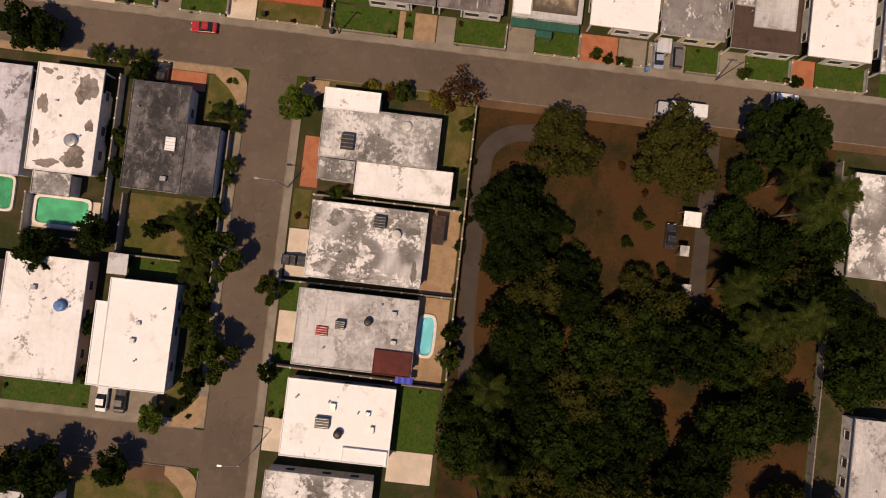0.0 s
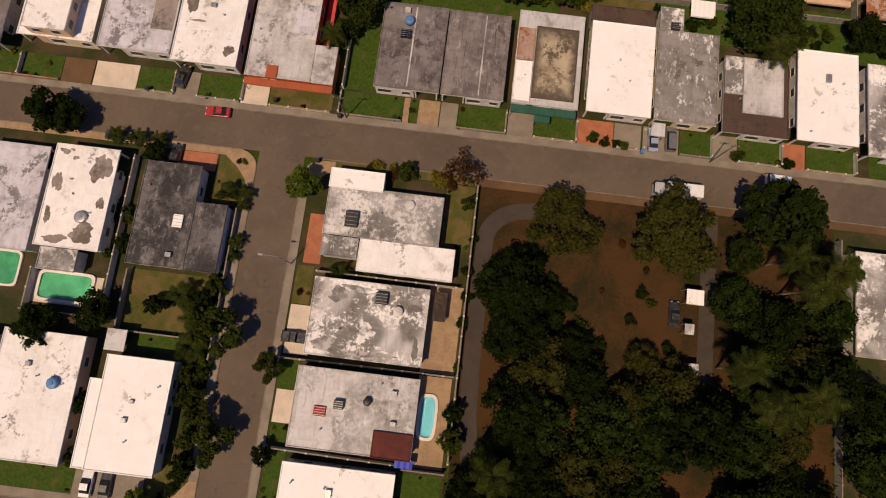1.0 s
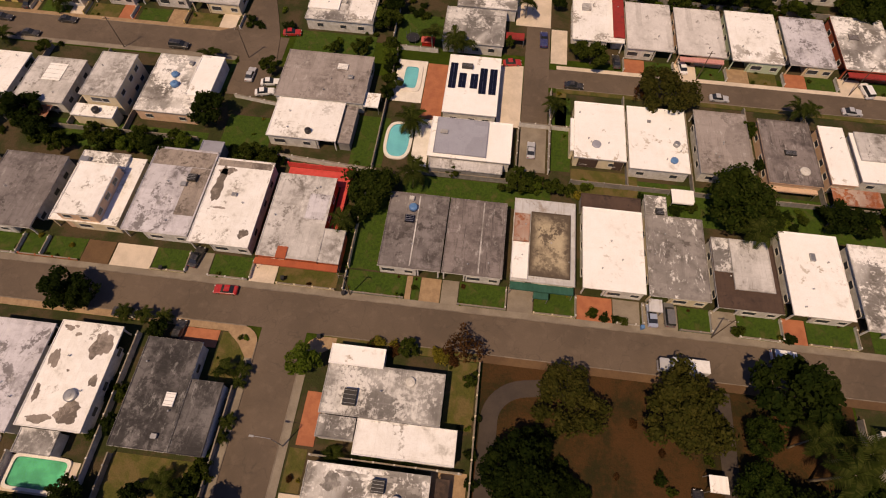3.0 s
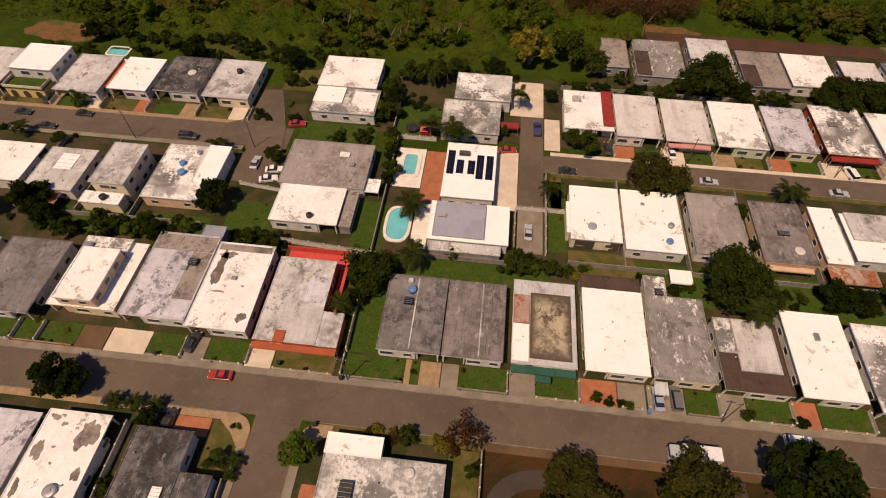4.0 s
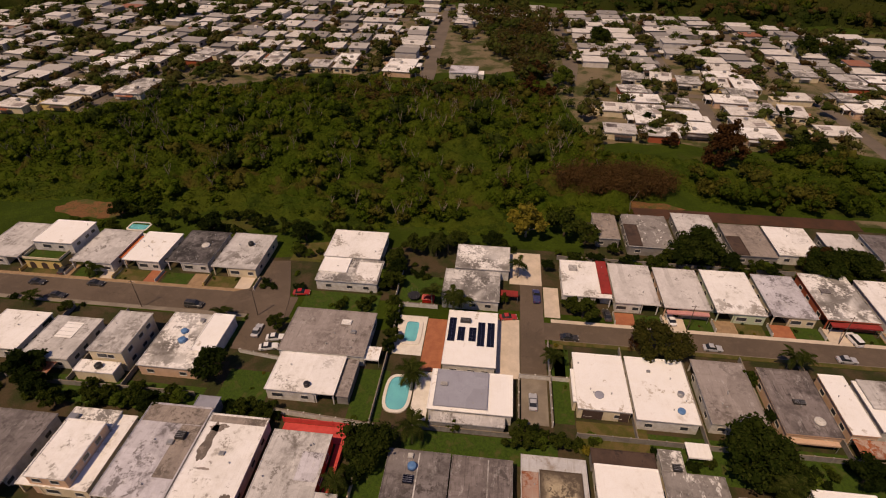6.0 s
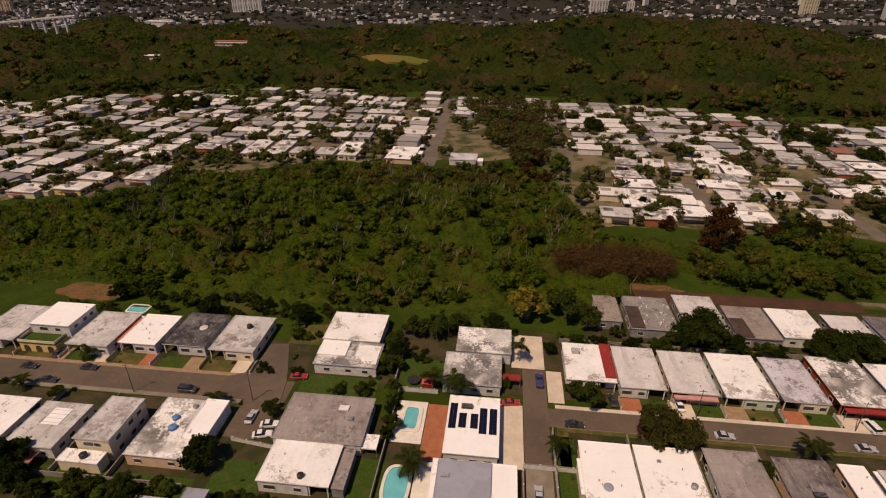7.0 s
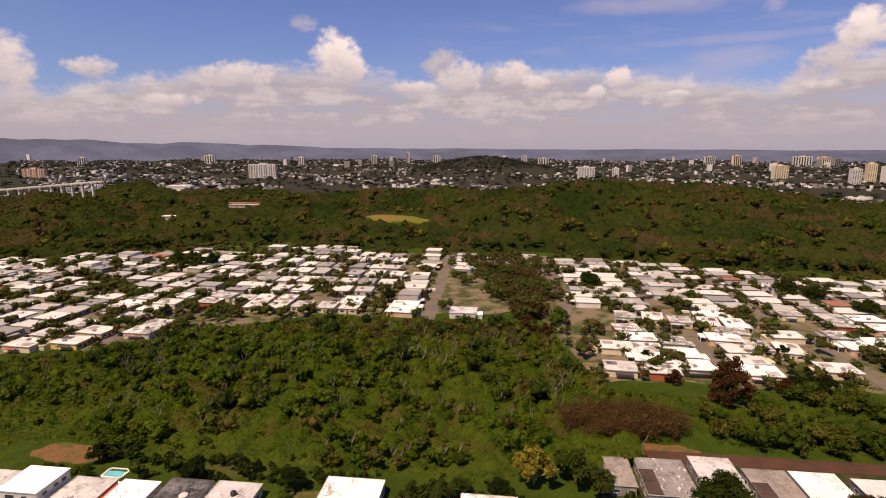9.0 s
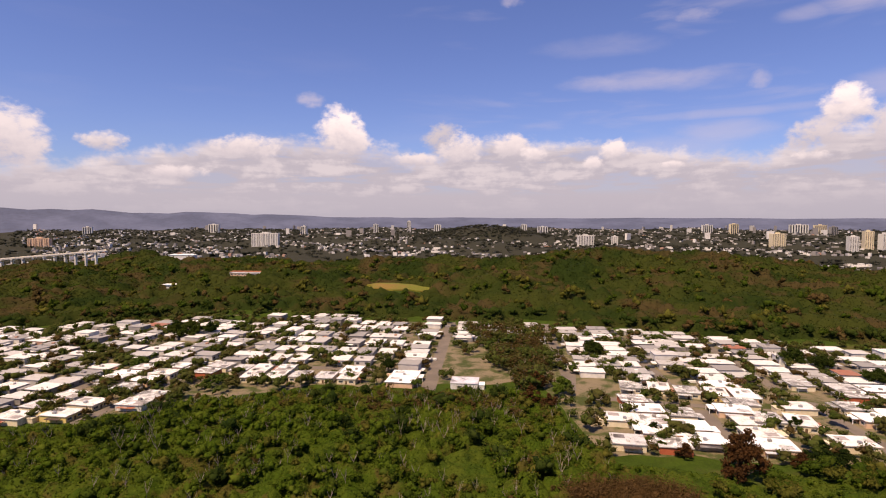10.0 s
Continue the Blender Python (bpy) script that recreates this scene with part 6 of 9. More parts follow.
for u0, u1, v, depth, step in ((-106, -61, 67.6, 2.4, 3.0), (-57, -42, 66.6, 1.2, 3.2), (34.8, 47, 67.4, 2.2, 3.4), (60, 92, 66.6, 2.6, 3.6), (9, 20, 68.4, 1.8, 2.8), (-24, -22, 100, 12, 0.25), (-30, -24, 118, 8, 0.6), (20, 112, 131.6, 1.2, 2.5), (24, 112, 128.6, 0.8, 3.4), (-58, -49, 118, 10, 1.2), (-52, -30, 135, 2.0, 2.6), (-15, 5, 133.8, 1.6, 2.6),
                            (-106, -62, 134.5, 2.8, 2.6), (-120, -62, 139.4, 1.6, 3.6), (-133, -118, 131.5, 1.6, 3.4), (-39.4, -38.3, -6, 12, 0.12)):
    u = u0
    while u < u1:
        if hedge_rng.random() < 0.55:
            tree(hedge_rng.choice(("round", "dark", "round", "bright")), u, v + hedge_rng.uniform(-depth, depth), hedge_rng.uniform(0.35, 0.75), words="leafy tree behind a back garden")
        else:
            bush(hedge_rng.choice(("green", "dark", "bright")), u, v + hedge_rng.uniform(-depth, depth), hedge_rng.uniform(0.8, 1.5))
        u += step * hedge_rng.uniform(0.6, 1.4)

# the park's wood
park_rng = random.Random(12)
for k in range(46):
    u, v = park_rng.uniform(9, 70), park_rng.uniform(-44, 12)
    if (15 < u < 44 and v > -1) or (60 < u < 70 and -19 < v < -5) or (39 < u < 46 and -21 < v < -14) or (u > 66 and v > 0) or (u > 68 and v < -12) or (u < 12 and v > -8):
        continue
    tree("park", u, v, park_rng.uniform(0.65, 1.2), park_rng.uniform(0.8, 1.2))
for u, v, s in ((25.2, -4.5, 0.8), (29, -11, 1.0), (36.5, -12, 0.95), (33, -6.5, 0.8), (18.5, -12, 0.9), (26, -19, 1.0), (44.6, -9, 0.9), (25, -27, 1.0), (36, -26, 1.0), (32, -34, 1.0), (48, -29, 1.0), (53, -22, 0.9), (22, -36, 1.0), (42, -38, 1.0), (20, -22, 0.9), (31, -18, 0.9), (13, 3, 0.9), (17, -3, 0.95), (15, -10, 1.0), (56, 8, 1.0), (62, 4, 0.95), (54, 1, 0.9), (66, 12, 0.8), (52, 21, 0.6), (62, 24, 0.7), (72.5, -3, 0.9), (73.5, -11, 1.0), (71, -39, 1.0), (80, -9, 0.9), (74, -46, 1.0)):
    tree("park", u, v, s)

for u, v, size, kind in ((35, 12.5, 1.0, "dark"), (37, 10.8, 0.8, "green"), (17.5, 17.5, 0.9, "dark"), (18.6, 12.4, 1.2, "dark"), (22.0, 8.4, 1.4, "dark"), (24.6, 5.2, 1.3, "green"), (27.8, 2.2, 1.2, "dark"), (20.4, 5.0, 1.5, "dark"), (31, 20.6, 0.7, "rust"), (33.6, 7.4, 0.9, "dark"), (40.4, 3.2, 1.0, "dark"), (28, 12, 0.5, "rust"), (43.6, 16.2, 0.8, "green"), (36, 16.4, 0.6, "rust")):
    bush(kind, u, v, size)
for u, v, s in ((14.5, 14.0, 0.62), (18.4, 9.4, 0.5), (23.0, 1.6, 0.62), (40.8, -1.8, 0.6), (35.2, 1.0, 0.5), (64, -20, 0.8), (66, -2, 0.7)):
    tree("park", u, v, s)

# ---- woods: far more trees than could be counted ----
def inside_wood(u, v):
    """The overgrown belt between the two settlements."""
    top = np.interp(u, [-420, -300, -228, -190, -160, -105, -50, -10, 20, 28, 36, 46, 60], [150, 180, 196, 208, 236, 268, 276, 280, 284, 252, 214, 194, 186])
    return (v > np.where(u < -60, 142, np.where(u < 5, 140, 152))) & (v < top) & (u < 46)


def woodland(name, points, crown_low, crown_high, leaves, size, material, seed, label, wide=1.0, lumps=3, core=0.60):
    """Many tree crowns in one mesh: lumpy lobes each, ragged with leaves."""
    rng = np.random.default_rng(seed)
    out, solid = [], []
    z = terrain(points[:, 0], points[:, 1])
    for (x, y), g in zip(points, z):
        h = crown_low + (crown_high - crown_low) * rng.random() ** 1.5
        r = h * rng.uniform(0.34, 0.52) * wide
        lobes = [(0, 0, h * 0.62, r * 0.72, r * 0.72, h * 0.36)] + [
            (r * 0.6 * math.cos(a), r * 0.6 * math.sin(a), h * rng.uniform(0.35, 0.72), r * 0.5, r * 0.5, r * 0.42) for a in rng.random(lumps) * 6.28]
        c = leaf_cloud(rng, lobes, max(int(leaves * rng.uniform(0.6, 1.2)), 2), size * rng.uniform(0.8, 1.2), 0.72)
        c += (x, y, g)
        out.append(c)
        solid += [(lx + x, ly + y, lz + g, a * core, b * core, c2 * core) for lx, ly, lz, a, b, c2 in lobes]
    ob = new(name, clumps_and_leaves(name, solid, np.concatenate(out), material, rng, 0.32))
    return tagged(ob, label, "woods", kind="stuff")


def bare_stems(points, low, high, seed, label):
    """Pale leafless trees that stand out of the wood: a stem and forked twigs each, in one mesh."""
    rng = np.random.default_rng(seed)
    bm = bmesh.new()
    for x, y in points:
        g, h = float(terrain(x, y)), rng.uniform(low, high)
        lean = rng.normal(size=2) * 0.12 * h
        fork = (x + lean[0] * 0.5, y + lean[1] * 0.5, g + h * 0.5)
        tube(bm, [(x, y, g - 0.3), fork], [0.13, 0.09], 4)
        for k in range(5):
            a = rng.random() * 6.28
            tube(bm, [fork, (fork[0] + math.cos(a) * h * 0.13, fork[1] + math.sin(a) * h * 0.13, g + h * 0.75), (fork[0] + math.cos(a) * h * 0.2, fork[1] + math.sin(a) * h * 0.2, g + h * rng.uniform(0.85, 1.05))], [0.07, 0.05, 0.025], 3)
    tagged(new("bare_trees", mesh_of("bare_trees", bm, PALE_BARK)), label, "woods", kind="stuff")


def scatter(rng, count, u0, u1, v0, v1, keep):
    u, v = rng.uniform(u0, u1, count), rng.uniform(v0, v1, count)
    ok = keep(u, v)
    c, s = math.cos(radians(TURN)), math.sin(radians(TURN))
    return np.stack([u * c - v * s, u * s + v * c], -1)[ok]


def patchy(u, v, scale, level, seed):
    w = np.sin(u / scale + seed) * np.sin(v / scale * 1.3 + seed * 2) + 0.6 * np.sin(u / scale * 2.3 + v / scale * 1.7 + seed * 3)
    return w > level


def tree_cover(name, keep, u0, u1, du, v0, v1, dv, growth, crowns, reach, tall, floor_high, leaves, size, material, seed, label):
    """A closed roof of leaves over rough land: domes of many crowns that touch, ragged with loose leaves. keep(u, v): where it grows; dv widens by growth from row to row."""
    rng = np.random.default_rng(seed)
    us = np.arange(u0, u1, du)
    vs = [v0]
    while vs[-1] < v1:
        vs.append(vs[-1] + dv)
        dv *= growth
    vs = np.array(vs)
    gu, gv = np.meshgrid(us, vs)
    gu = gu + rng.uniform(-0.32, 0.32, gu.shape) * du
    gv = gv + rng.uniform(-0.32, 0.32, gu.shape) * np.gradient(vs)[:, None]
    high = floor_high * (0.55 + 0.45 * np.sin(gu / 3.1 + 2 * np.sin(gv / 4.3)) * np.sin(gv / 2.7)) + floor_high * rng.normal(size=gu.shape) * 0.28
    cu, cv = rng.uniform(u0, u1, crowns), rng.uniform(v0, v1, crowns)
    some = keep(cu, cv)
    grow = 0.5 + 0.5 * np.sin(cu / 34 + 1.1) * np.sin(cv / 27 + 0.4)
    for a, b, g in zip(cu[some], cv[some], grow[some]):
        r = reach[0] + (reach[1] - reach[0]) * rng.random() ** 1.4
        h = (tall[0] + (tall[1] - tall[0]) * rng.random() ** 1.2) * (0.72 + 0.45 * g)
        i0, i1 = np.searchsorted(us, (a - r, a + r))
        j0, j1 = np.searchsorted(vs, (b - r, b + r))
        if i1 <= i0 or j1 <= j0:
            continue
        d = ((gu[j0:j1, i0:i1] - a) ** 2 + (gv[j0:j1, i0:i1] - b) ** 2) / (r * r)
        dome = h * np.sqrt(np.clip(1 - d, 0, 1)) ** 0.8 * (1 + 0.09 * rng.normal(size=d.shape))
        high[j0:j1, i0:i1] = np.maximum(high[j0:j1, i0:i1], dome)
    on = keep(gu, gv)
    c, s = math.cos(radians(TURN)), math.sin(radians(TURN))
    x, y = gu * c - gv * s, gu * s + gv * c
    p = np.stack([x, y, terrain(x, y) + np.where(on, np.maximum(high, 0.05), -0.6)], -1)
    rows_, cols = gu.shape
    idx = np.arange(rows_ * cols).reshape(rows_, cols)
    quad = np.stack([idx[:-1, :-1], idx[:-1, 1:], idx[1:, 1:], idx[1:, :-1]], -1).reshape(-1, 4)
    flag = on.ravel()
    quad = quad[flag[quad].any(1)]
    used, back = np.unique(quad, return_inverse=True)
    quad = back.reshape(-1, 4)
    verts = p.reshape(-1, 3)[used]
    # loose leaves over the domes
    q = verts[quad]
    area = np.linalg.norm(np.cross(q[:, 1] - q[:, 0], q[:, 3] - q[:, 0]), axis=1) ** 0.8
    pick = rng.choice(len(quad), leaves, p=area / area.sum())
    f, g = rng.random((leaves, 1)), rng.random((leaves, 1))
    at = (q[pick, 0] * (1 - f) + q[pick, 1] * f) * (1 - g) + (q[pick, 3] * (1 - f) + q[pick, 2] * f) * g
    normal = np.cross(q[pick, 1] - q[pick, 0], q[pick, 3] - q[pick, 0])
    normal /= np.linalg.norm(normal, axis=1, keepdims=True) + 1e-9
    far = np.clip(np.linalg.norm(at[:, :2], axis=1, keepdims=True) / (v0 + 60), 0.8, 2.2)
    sz = size * far * (0.6 + 0.8 * rng.random((leaves, 1)))
    at += normal * sz * rng.uniform(-0.2, 0.9, (leaves, 1))
    normal = normal * 0.7 + rng.normal(size=normal.shape) * 0.5
    normal /= np.linalg.norm(normal, axis=1, keepdims=True)
    side = np.cross(normal, rng.normal(size=normal.shape))
    side /= np.linalg.norm(side, axis=1, keepdims=True)
    other = np.cross(normal, side) * sz * (0.5 + 0.4 * rng.random((leaves, 1)))
    side = side * sz
    corners = np.stack([at - side, at - other, at + side, at + other], 1)
    total = np.concatenate([verts, corners.reshape(-1, 3)])
    faces = np.concatenate([quad, np.arange(leaves * 4).reshape(-1, 4) + len(verts)])
    me = bpy.data.meshes.new(name)
    me.vertices.add(len(total))
    me.vertices.foreach_set("co", total.astype(np.float32).ravel())
    me.loops.add(faces.size)
    me.loops.foreach_set("vertex_index", faces.astype(np.int32).ravel())
    me.polygons.add(len(faces))
    me.polygons.foreach_set("loop_start", (np.arange(len(faces)) * 4).astype(np.int32))
    me.update(calc_edges=True)
    me.polygons.foreach_set("use_smooth", [True] * len(quad) + [False] * leaves)
    me.materials.append(material)
    return tagged(new(name, me), label, "woods", kind="stuff")


wood_rng = np.random.default_rng(31)


def glade(u, v):
    """Grassy gap inside the wood."""
    return bell(u + 5 * np.sin(v / 6.0), v, -11, 200, 10 + 3 * np.sin(v / 9.0), 25) > 0.45


def dense(u, v):
    return inside_wood(u, v) & ((v > 168) | patchy(u, v, 13, 0.15, 1.2)) & ~glade(u, v) & (bell(u, v, 42, 172, 25, 11) < 0.3)


near_wood = scatter(wood_rng, 4300, -420, 50, 138, 285, dense)
mixed = 0.44 + 0.85 * (wood_rng.random(len(near_wood)) - 0.5) + 0.16 * np.sin(near_wood[:, 0] / 17 + 0.6) * np.sin(near_wood[:, 1] / 13) + 0.30 * bell(near_wood[:, 0], near_wood[:, 1], -62, 194, 16, 10) + 0.52 * bell(near_wood[:, 0], near_wood[:, 1], -30, 264, 62, 24) + 0.10 * soft(near_wood[:, 0], -60, 20) - 0.22 * bell(near_wood[:, 0], near_wood[:, 1], -115, 200, 60, 34)
for n_set, (low, high, kind, words) in enumerate(((-1, 0.42, "green", "green trees of the dense wood on a low rise"), (0.42, 0.66, "deep", "dark green trees of the dense wood"), (0.66, 0.94, "olive", "olive and ochre trees of the dense wood"), (0.94, 9, "brown", "brown half-bare trees of the dense wood"))):
    woodland("woods", near_wood[(mixed >= low) & (mixed < high)], 2.6, 7.8, 115, 0.30, WOOD_LEAVES[kind], 132 + n_set, words, 1.2, 4, 0.34 if kind == "brown" else 0.58)
tall_ones = scatter(wood_rng, 190, -330, 40, 165, 275, lambda u, v: dense(u, v) & (patchy(u, v, 21, 0.1, 3.3) | (wood_rng.random(len(u)) < 0.25)))
woodland("woods", tall_ones[::2], 7.5, 12.0, 330, 0.33, LEAF_EDGE, 138, "tall dark trees rising out of the wood", 1.15, 6)
woodland("woods", tall_ones[1::2], 7.0, 11.0, 320, 0.33, WOOD_LEAVES["green"], 139, "tall green trees rising out of the wood", 1.1, 6)
bare_stems(near_wood[::6], 5.5, 9.5, 38, "pale leafless trees standing out of the wood")
tree_cover("undergrowth", lambda u, v: inside_wood(u, v) & (v > 156) & ~glade(u, v), -420, 48, 1.25, 140, 286, 1.15, 1.002, 4200, (1.6, 4.0), (2.0, 5.2), 1.3, 90000, 0.34, WOOD_COVER, 39, "closed leafy cover of saplings and creepers below the trees of the wood")


def rough_strip(u, v):
    """Waist-high growth along the near edge of the wood and on the strip behind the houses."""
    near = (v > np.where(u < -60, 143, np.where(u < 5, 141, 153)) + 2 * np.sin(u / 5)) & (v < 190) & (u < 46) & inside_wood(u, v)
    strip = (u > 20) & (v > 169.5) & (v < 205 + 2 * np.sin(u / 7)) & patchy(u, v, 9, -0.75, 4.0) & (v < np.where(u < 45, 196, 210))
    near = near | (glade(u, v) & inside_wood(u, v))
    return (near & ~((u > -149) & (u < -119) & (v < 147))) | strip


tree_cover("undergrowth", rough_strip, -420, 330, 1.05, 140, 232, 1.0, 1.004, 4200, (0.9, 2.6), (0.5, 2.1), 0.5, 70000, 0.30, STRIP_COVER, 33, "tangled yellow-green undergrowth along the edge of the wood")
# the brown thicket and tall trees beside the grass strip
thicket = scatter(wood_rng, 260, 18, 66, 164, 190, lambda u, v: bell(u, v, 42, 174.5, 19.5, 7.0) > 0.36)
woodland("thicket", thicket, 5.5, 12.0, 760, 0.17, THICKET_TWIGS, 34, "brown leafless thicket beside the red earth", 1.4, 5, 0.20)
edge_wood = scatter(wood_rng, 620, 70, 330, 165, 206, lambda u, v: (bell(u, v, 101, 173, 26, 8) > 0.35) | (patchy(u, v, 14, 0.35, 2.2) & (v > 172)) | (u > 150))
woodland("woods", edge_wood[::2], 5.0, 9.0, 190, 0.34, WOOD_LEAVES["deep"], 35, "dark trees along the grass strip behind the houses", 1.3)
woodland("woods", edge_wood[1::2], 5.0, 8.5, 190, 0.34, WOOD_LEAVES["olive"], 46, "olive trees along the grass strip behind the houses", 1.3)
spinney = scatter(wood_rng, 60, -2, 28, 150, 178, lambda u, v: (bell(u, v, 6, 164, 13, 8) > 0.4))
woodland("woods", spinney, 4.0, 8.5, 170, 0.32, WOOD_LEAVES["green"], 43, "light green trees at the end of the wood", 1.2)


shrubs = scatter(wood_rng, 2600, -420, 300, 140, 206, lambda u, v: rough_strip(u, v) & ((v < 176) | (u > 44)) & patchy(u, v, 6, 0.05, 2.0) & (bell(u, v, 42, 173, 19, 6.5) < 0.3))
woodland("shrubs", shrubs, 1.2, 3.6, 60, 0.26, WOOD_LEAVES["green"], 44, "leafy green shrubs along the edge of the wood", 1.4, 2)


def beyond(u, v):
    edge = np.interp(u, [-700, -422, -280, -150, -46, 40, 150, 277, 420, 700], [330, 400, 505, 500, 492, 492, 452, 425, 388, 340])
    return v > edge + 6 * np.sin(u / 17) + 4 * np.sin(u / 7)


def wood_end(u):
    """Where the woods give way to the town."""
    return np.interp(u, [-1000, -640, -300, -60, 60, 200, 330, 560, 800], [900, 980, 1010, 1000, 1080, 1160, 1080, 880, 700])


def far_cover(u, v):
    clear = (bell(u, v, -128, 628, 46, 40) > 0.45) | (bell(u, v, -344, 668, 34, 50) > 0.55) | (bell(u, v, -525, 815, 50, 60) > 0.6) | (bell(u, v, -416, 620, 17, 34) > 0.5) | (bell(u, v, -318, 850, 26, 18) > 0.5)
    return beyond(u, v) & (np.abs(u) < 0.95 * v + 100) & (v < wood_end(u) + 30 * np.sin(u / 43) + 18 * np.sin(u / 19)) & ~clear


tree_cover("far_woods", far_cover, -900, 1000, 3.6, 330, 1250, 2.9, 1.0045, 17000, (4.0, 11.0), (2.5, 10.5), 1.4, 190000, 0.50, FAR_WOODS, 36, "wide belt of woods over the hills behind the far houses")
lone = scatter(wood_rng, 1500, -700, 620, 400, 900, lambda u, v: far_cover(u, v) & patchy(u, v, 31, 0.0, 5.0))
tone = wood_rng.random(len(lone))
for low, high, kind, words in ((0, 0.45, "deep", "tall dark green trees of the woods behind the far houses"), (0.45, 0.75, "olive", "tall olive trees of the woods behind the far houses"), (0.75, 1, "brown", "brown half-bare trees of the woods behind the far houses")):
    woodland("far_woods", lone[(tone >= low) & (tone < high)], 9, 17, 80, 0.6, WOOD_LEAVES[kind], 142 + len(kind), words, 1.1, 3)
rim = scatter(wood_rng, 1500, -520, 420, 380, 560, lambda u, v: far_cover(u, v) & ~beyond(u, v - 26))
woodland("far_woods", rim[::3], 7, 13, 80, 0.5, WOOD_LEAVES["brown"], 147, "brown trees along the edge of the far houses", 1.1, 3)
woodland("far_woods", np.concatenate([rim[1::3], rim[2::3]]), 8, 14, 90, 0.5, LEAF_EDGE, 148, "dark green trees along the edge of the far houses", 1.3, 3)
low_wood = scatter(wood_rng, 900, -900, -620, 540, 900, lambda u, v: u < -600)
woodland("far_woods", low_wood, 3, 6, 20, 0.9, FAR_WOODS, 40, "low woods below the viaduct", 2.2, 0)
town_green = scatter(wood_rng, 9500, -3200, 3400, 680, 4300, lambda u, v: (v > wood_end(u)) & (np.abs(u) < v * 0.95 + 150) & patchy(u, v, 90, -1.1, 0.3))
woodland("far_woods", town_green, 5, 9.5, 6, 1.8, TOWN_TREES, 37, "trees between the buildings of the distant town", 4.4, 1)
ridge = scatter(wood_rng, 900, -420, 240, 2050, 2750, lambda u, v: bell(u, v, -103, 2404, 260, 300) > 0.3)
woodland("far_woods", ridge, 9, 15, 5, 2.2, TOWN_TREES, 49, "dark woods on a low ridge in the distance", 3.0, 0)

# ---- far settlement ----
def far_house_kind(seed, w, d, roof, wall, h=3.1):
    """A small flat-roofed house, to be repeated far off; built at the origin."""
    home = new("house")
    tagged(home, "small flat-roofed house of the far settlement", "house", "houses of the far settlement")
    bm = bmesh.new()
    box(bm, -w / 2, w / 2, -d / 2, d / 2, -1.5, h)
    part("wall", bm, wall, home)
    part("roof", roof_mesh(w, d, over=0.4), roof, home).matrix_local = pose(0, 0, h + 0.002)
    for x in (-0.3, 0.28):
        ob = part("window", BIG_WINDOW, None, home)
        ob.matrix_local = pose(x * w, -d / 2, 1.0, 0, 0, 180)
        part("pane", BIG_PANE, None, ob)
    part("door", DOOR_MESH, None, home).matrix_local = pose(0, -d / 2, 0, 0, 0, 180)
    if seed % 3 == 0:
        bm = bmesh.new()
        box(bm, -w * 0.40, w * 0.12, d / 2 + 0.41, d / 2 + 3.6, -1.5, 2.4)
        box(bm, -w * 0.42, w * 0.14, d / 2 + 0.41, d / 2 + 3.8, 2.403, 2.55)
        part("annex", bm, wall, home)
    if seed % 2:
        bm = bmesh.new()
        box(bm, -w / 2, w * 0.1, -d / 2 - 3.2, -d / 2 - 0.31, 2.5, 2.7)
        for x in (-w / 2 + 0.2, w * 0.1 - 0.2):
            box(bm, x - 0.12, x + 0.12, -d / 2 - 3.1, -d / 2 - 2.86, -1.5, 2.5)
        part("porch", bm, roof, home)
    side = 1 if seed % 4 < 2 else -1
    bm = bmesh.new()
    box(bm, side * w / 2 + (0.42 if side > 0 else -2.6), side * w / 2 + (2.6 if side > 0 else -0.42), -d * 0.35, d * (0.1 + 0.05 * (seed % 5)), 2.3, 2.45)
    for y in (-d * 0.33, d * 0.06):
        x = side * (w / 2 + 2.4)
        box(bm, x - 0.08, x + 0.08, y, y + 0.16, -1.5, 2.298)
    part("carport_roof", bm, (RUST_R, STEEL_R, BROWN_R, SLATE_R)[seed % 4], home)
    bm = bmesh.new()
    box(bm, -w * 0.3, -w * 0.3 + 1.6, -d * 0.1 + seed * 0.4, -d * 0.1 + seed * 0.4 + 1.4, h + 0.165, h + 1.1)
    part("tank_box", bm, (METAL, WALL_GREY, WALL_WHITE)[seed % 3], home)
    bm = bmesh.new()
    box(bm, w * 0.05, w * 0.42, d * 0.08, d * 0.42, h + 0.164, h + 0.172)
    part("roof_patch", bm, (GREY_R, PALE_R, SLATE_R, MOTT_R)[seed % 4], home)
    return home


FAR_WORDS = ("bright white", "stained white", "pale grey", "dark grey", "spotted", "weathered grey", "cream", "brick red")
FAR = [far_house_kind(k, w, d, roof, wall) for k, (w, d, roof, wall) in enumerate((
    (10.6, 14.5, FAR_WHITE_R, C), (11.0, 15.5, WHITE_R, P), (10.4, 13.0, PALE_R, C), (11.2, 15.5, WHITE_R, P), (10.2, 14.0, SPOT_R, W), (11.4, 12.0, MOTT_R, C), (10.0, 14.0, FAR_WHITE_R, WALL_YELLOW), (10.6, 12.5, SPOT_R, R)))]
for k, f in enumerate(FAR):
    f.matrix_world = G(-300 + 14 * k, 560)
    f["label"] = FAR_WORDS[k] + " flat-roofed house of the far settlement"
far_rng = random.Random(77)
SETTLE_LEAF = foliage("settlement_tree_leaves", (0.046, 0.074, 0.013), (0.086, 0.074, 0.024), (0.086, 0.106, 0.025), False, 0.06)


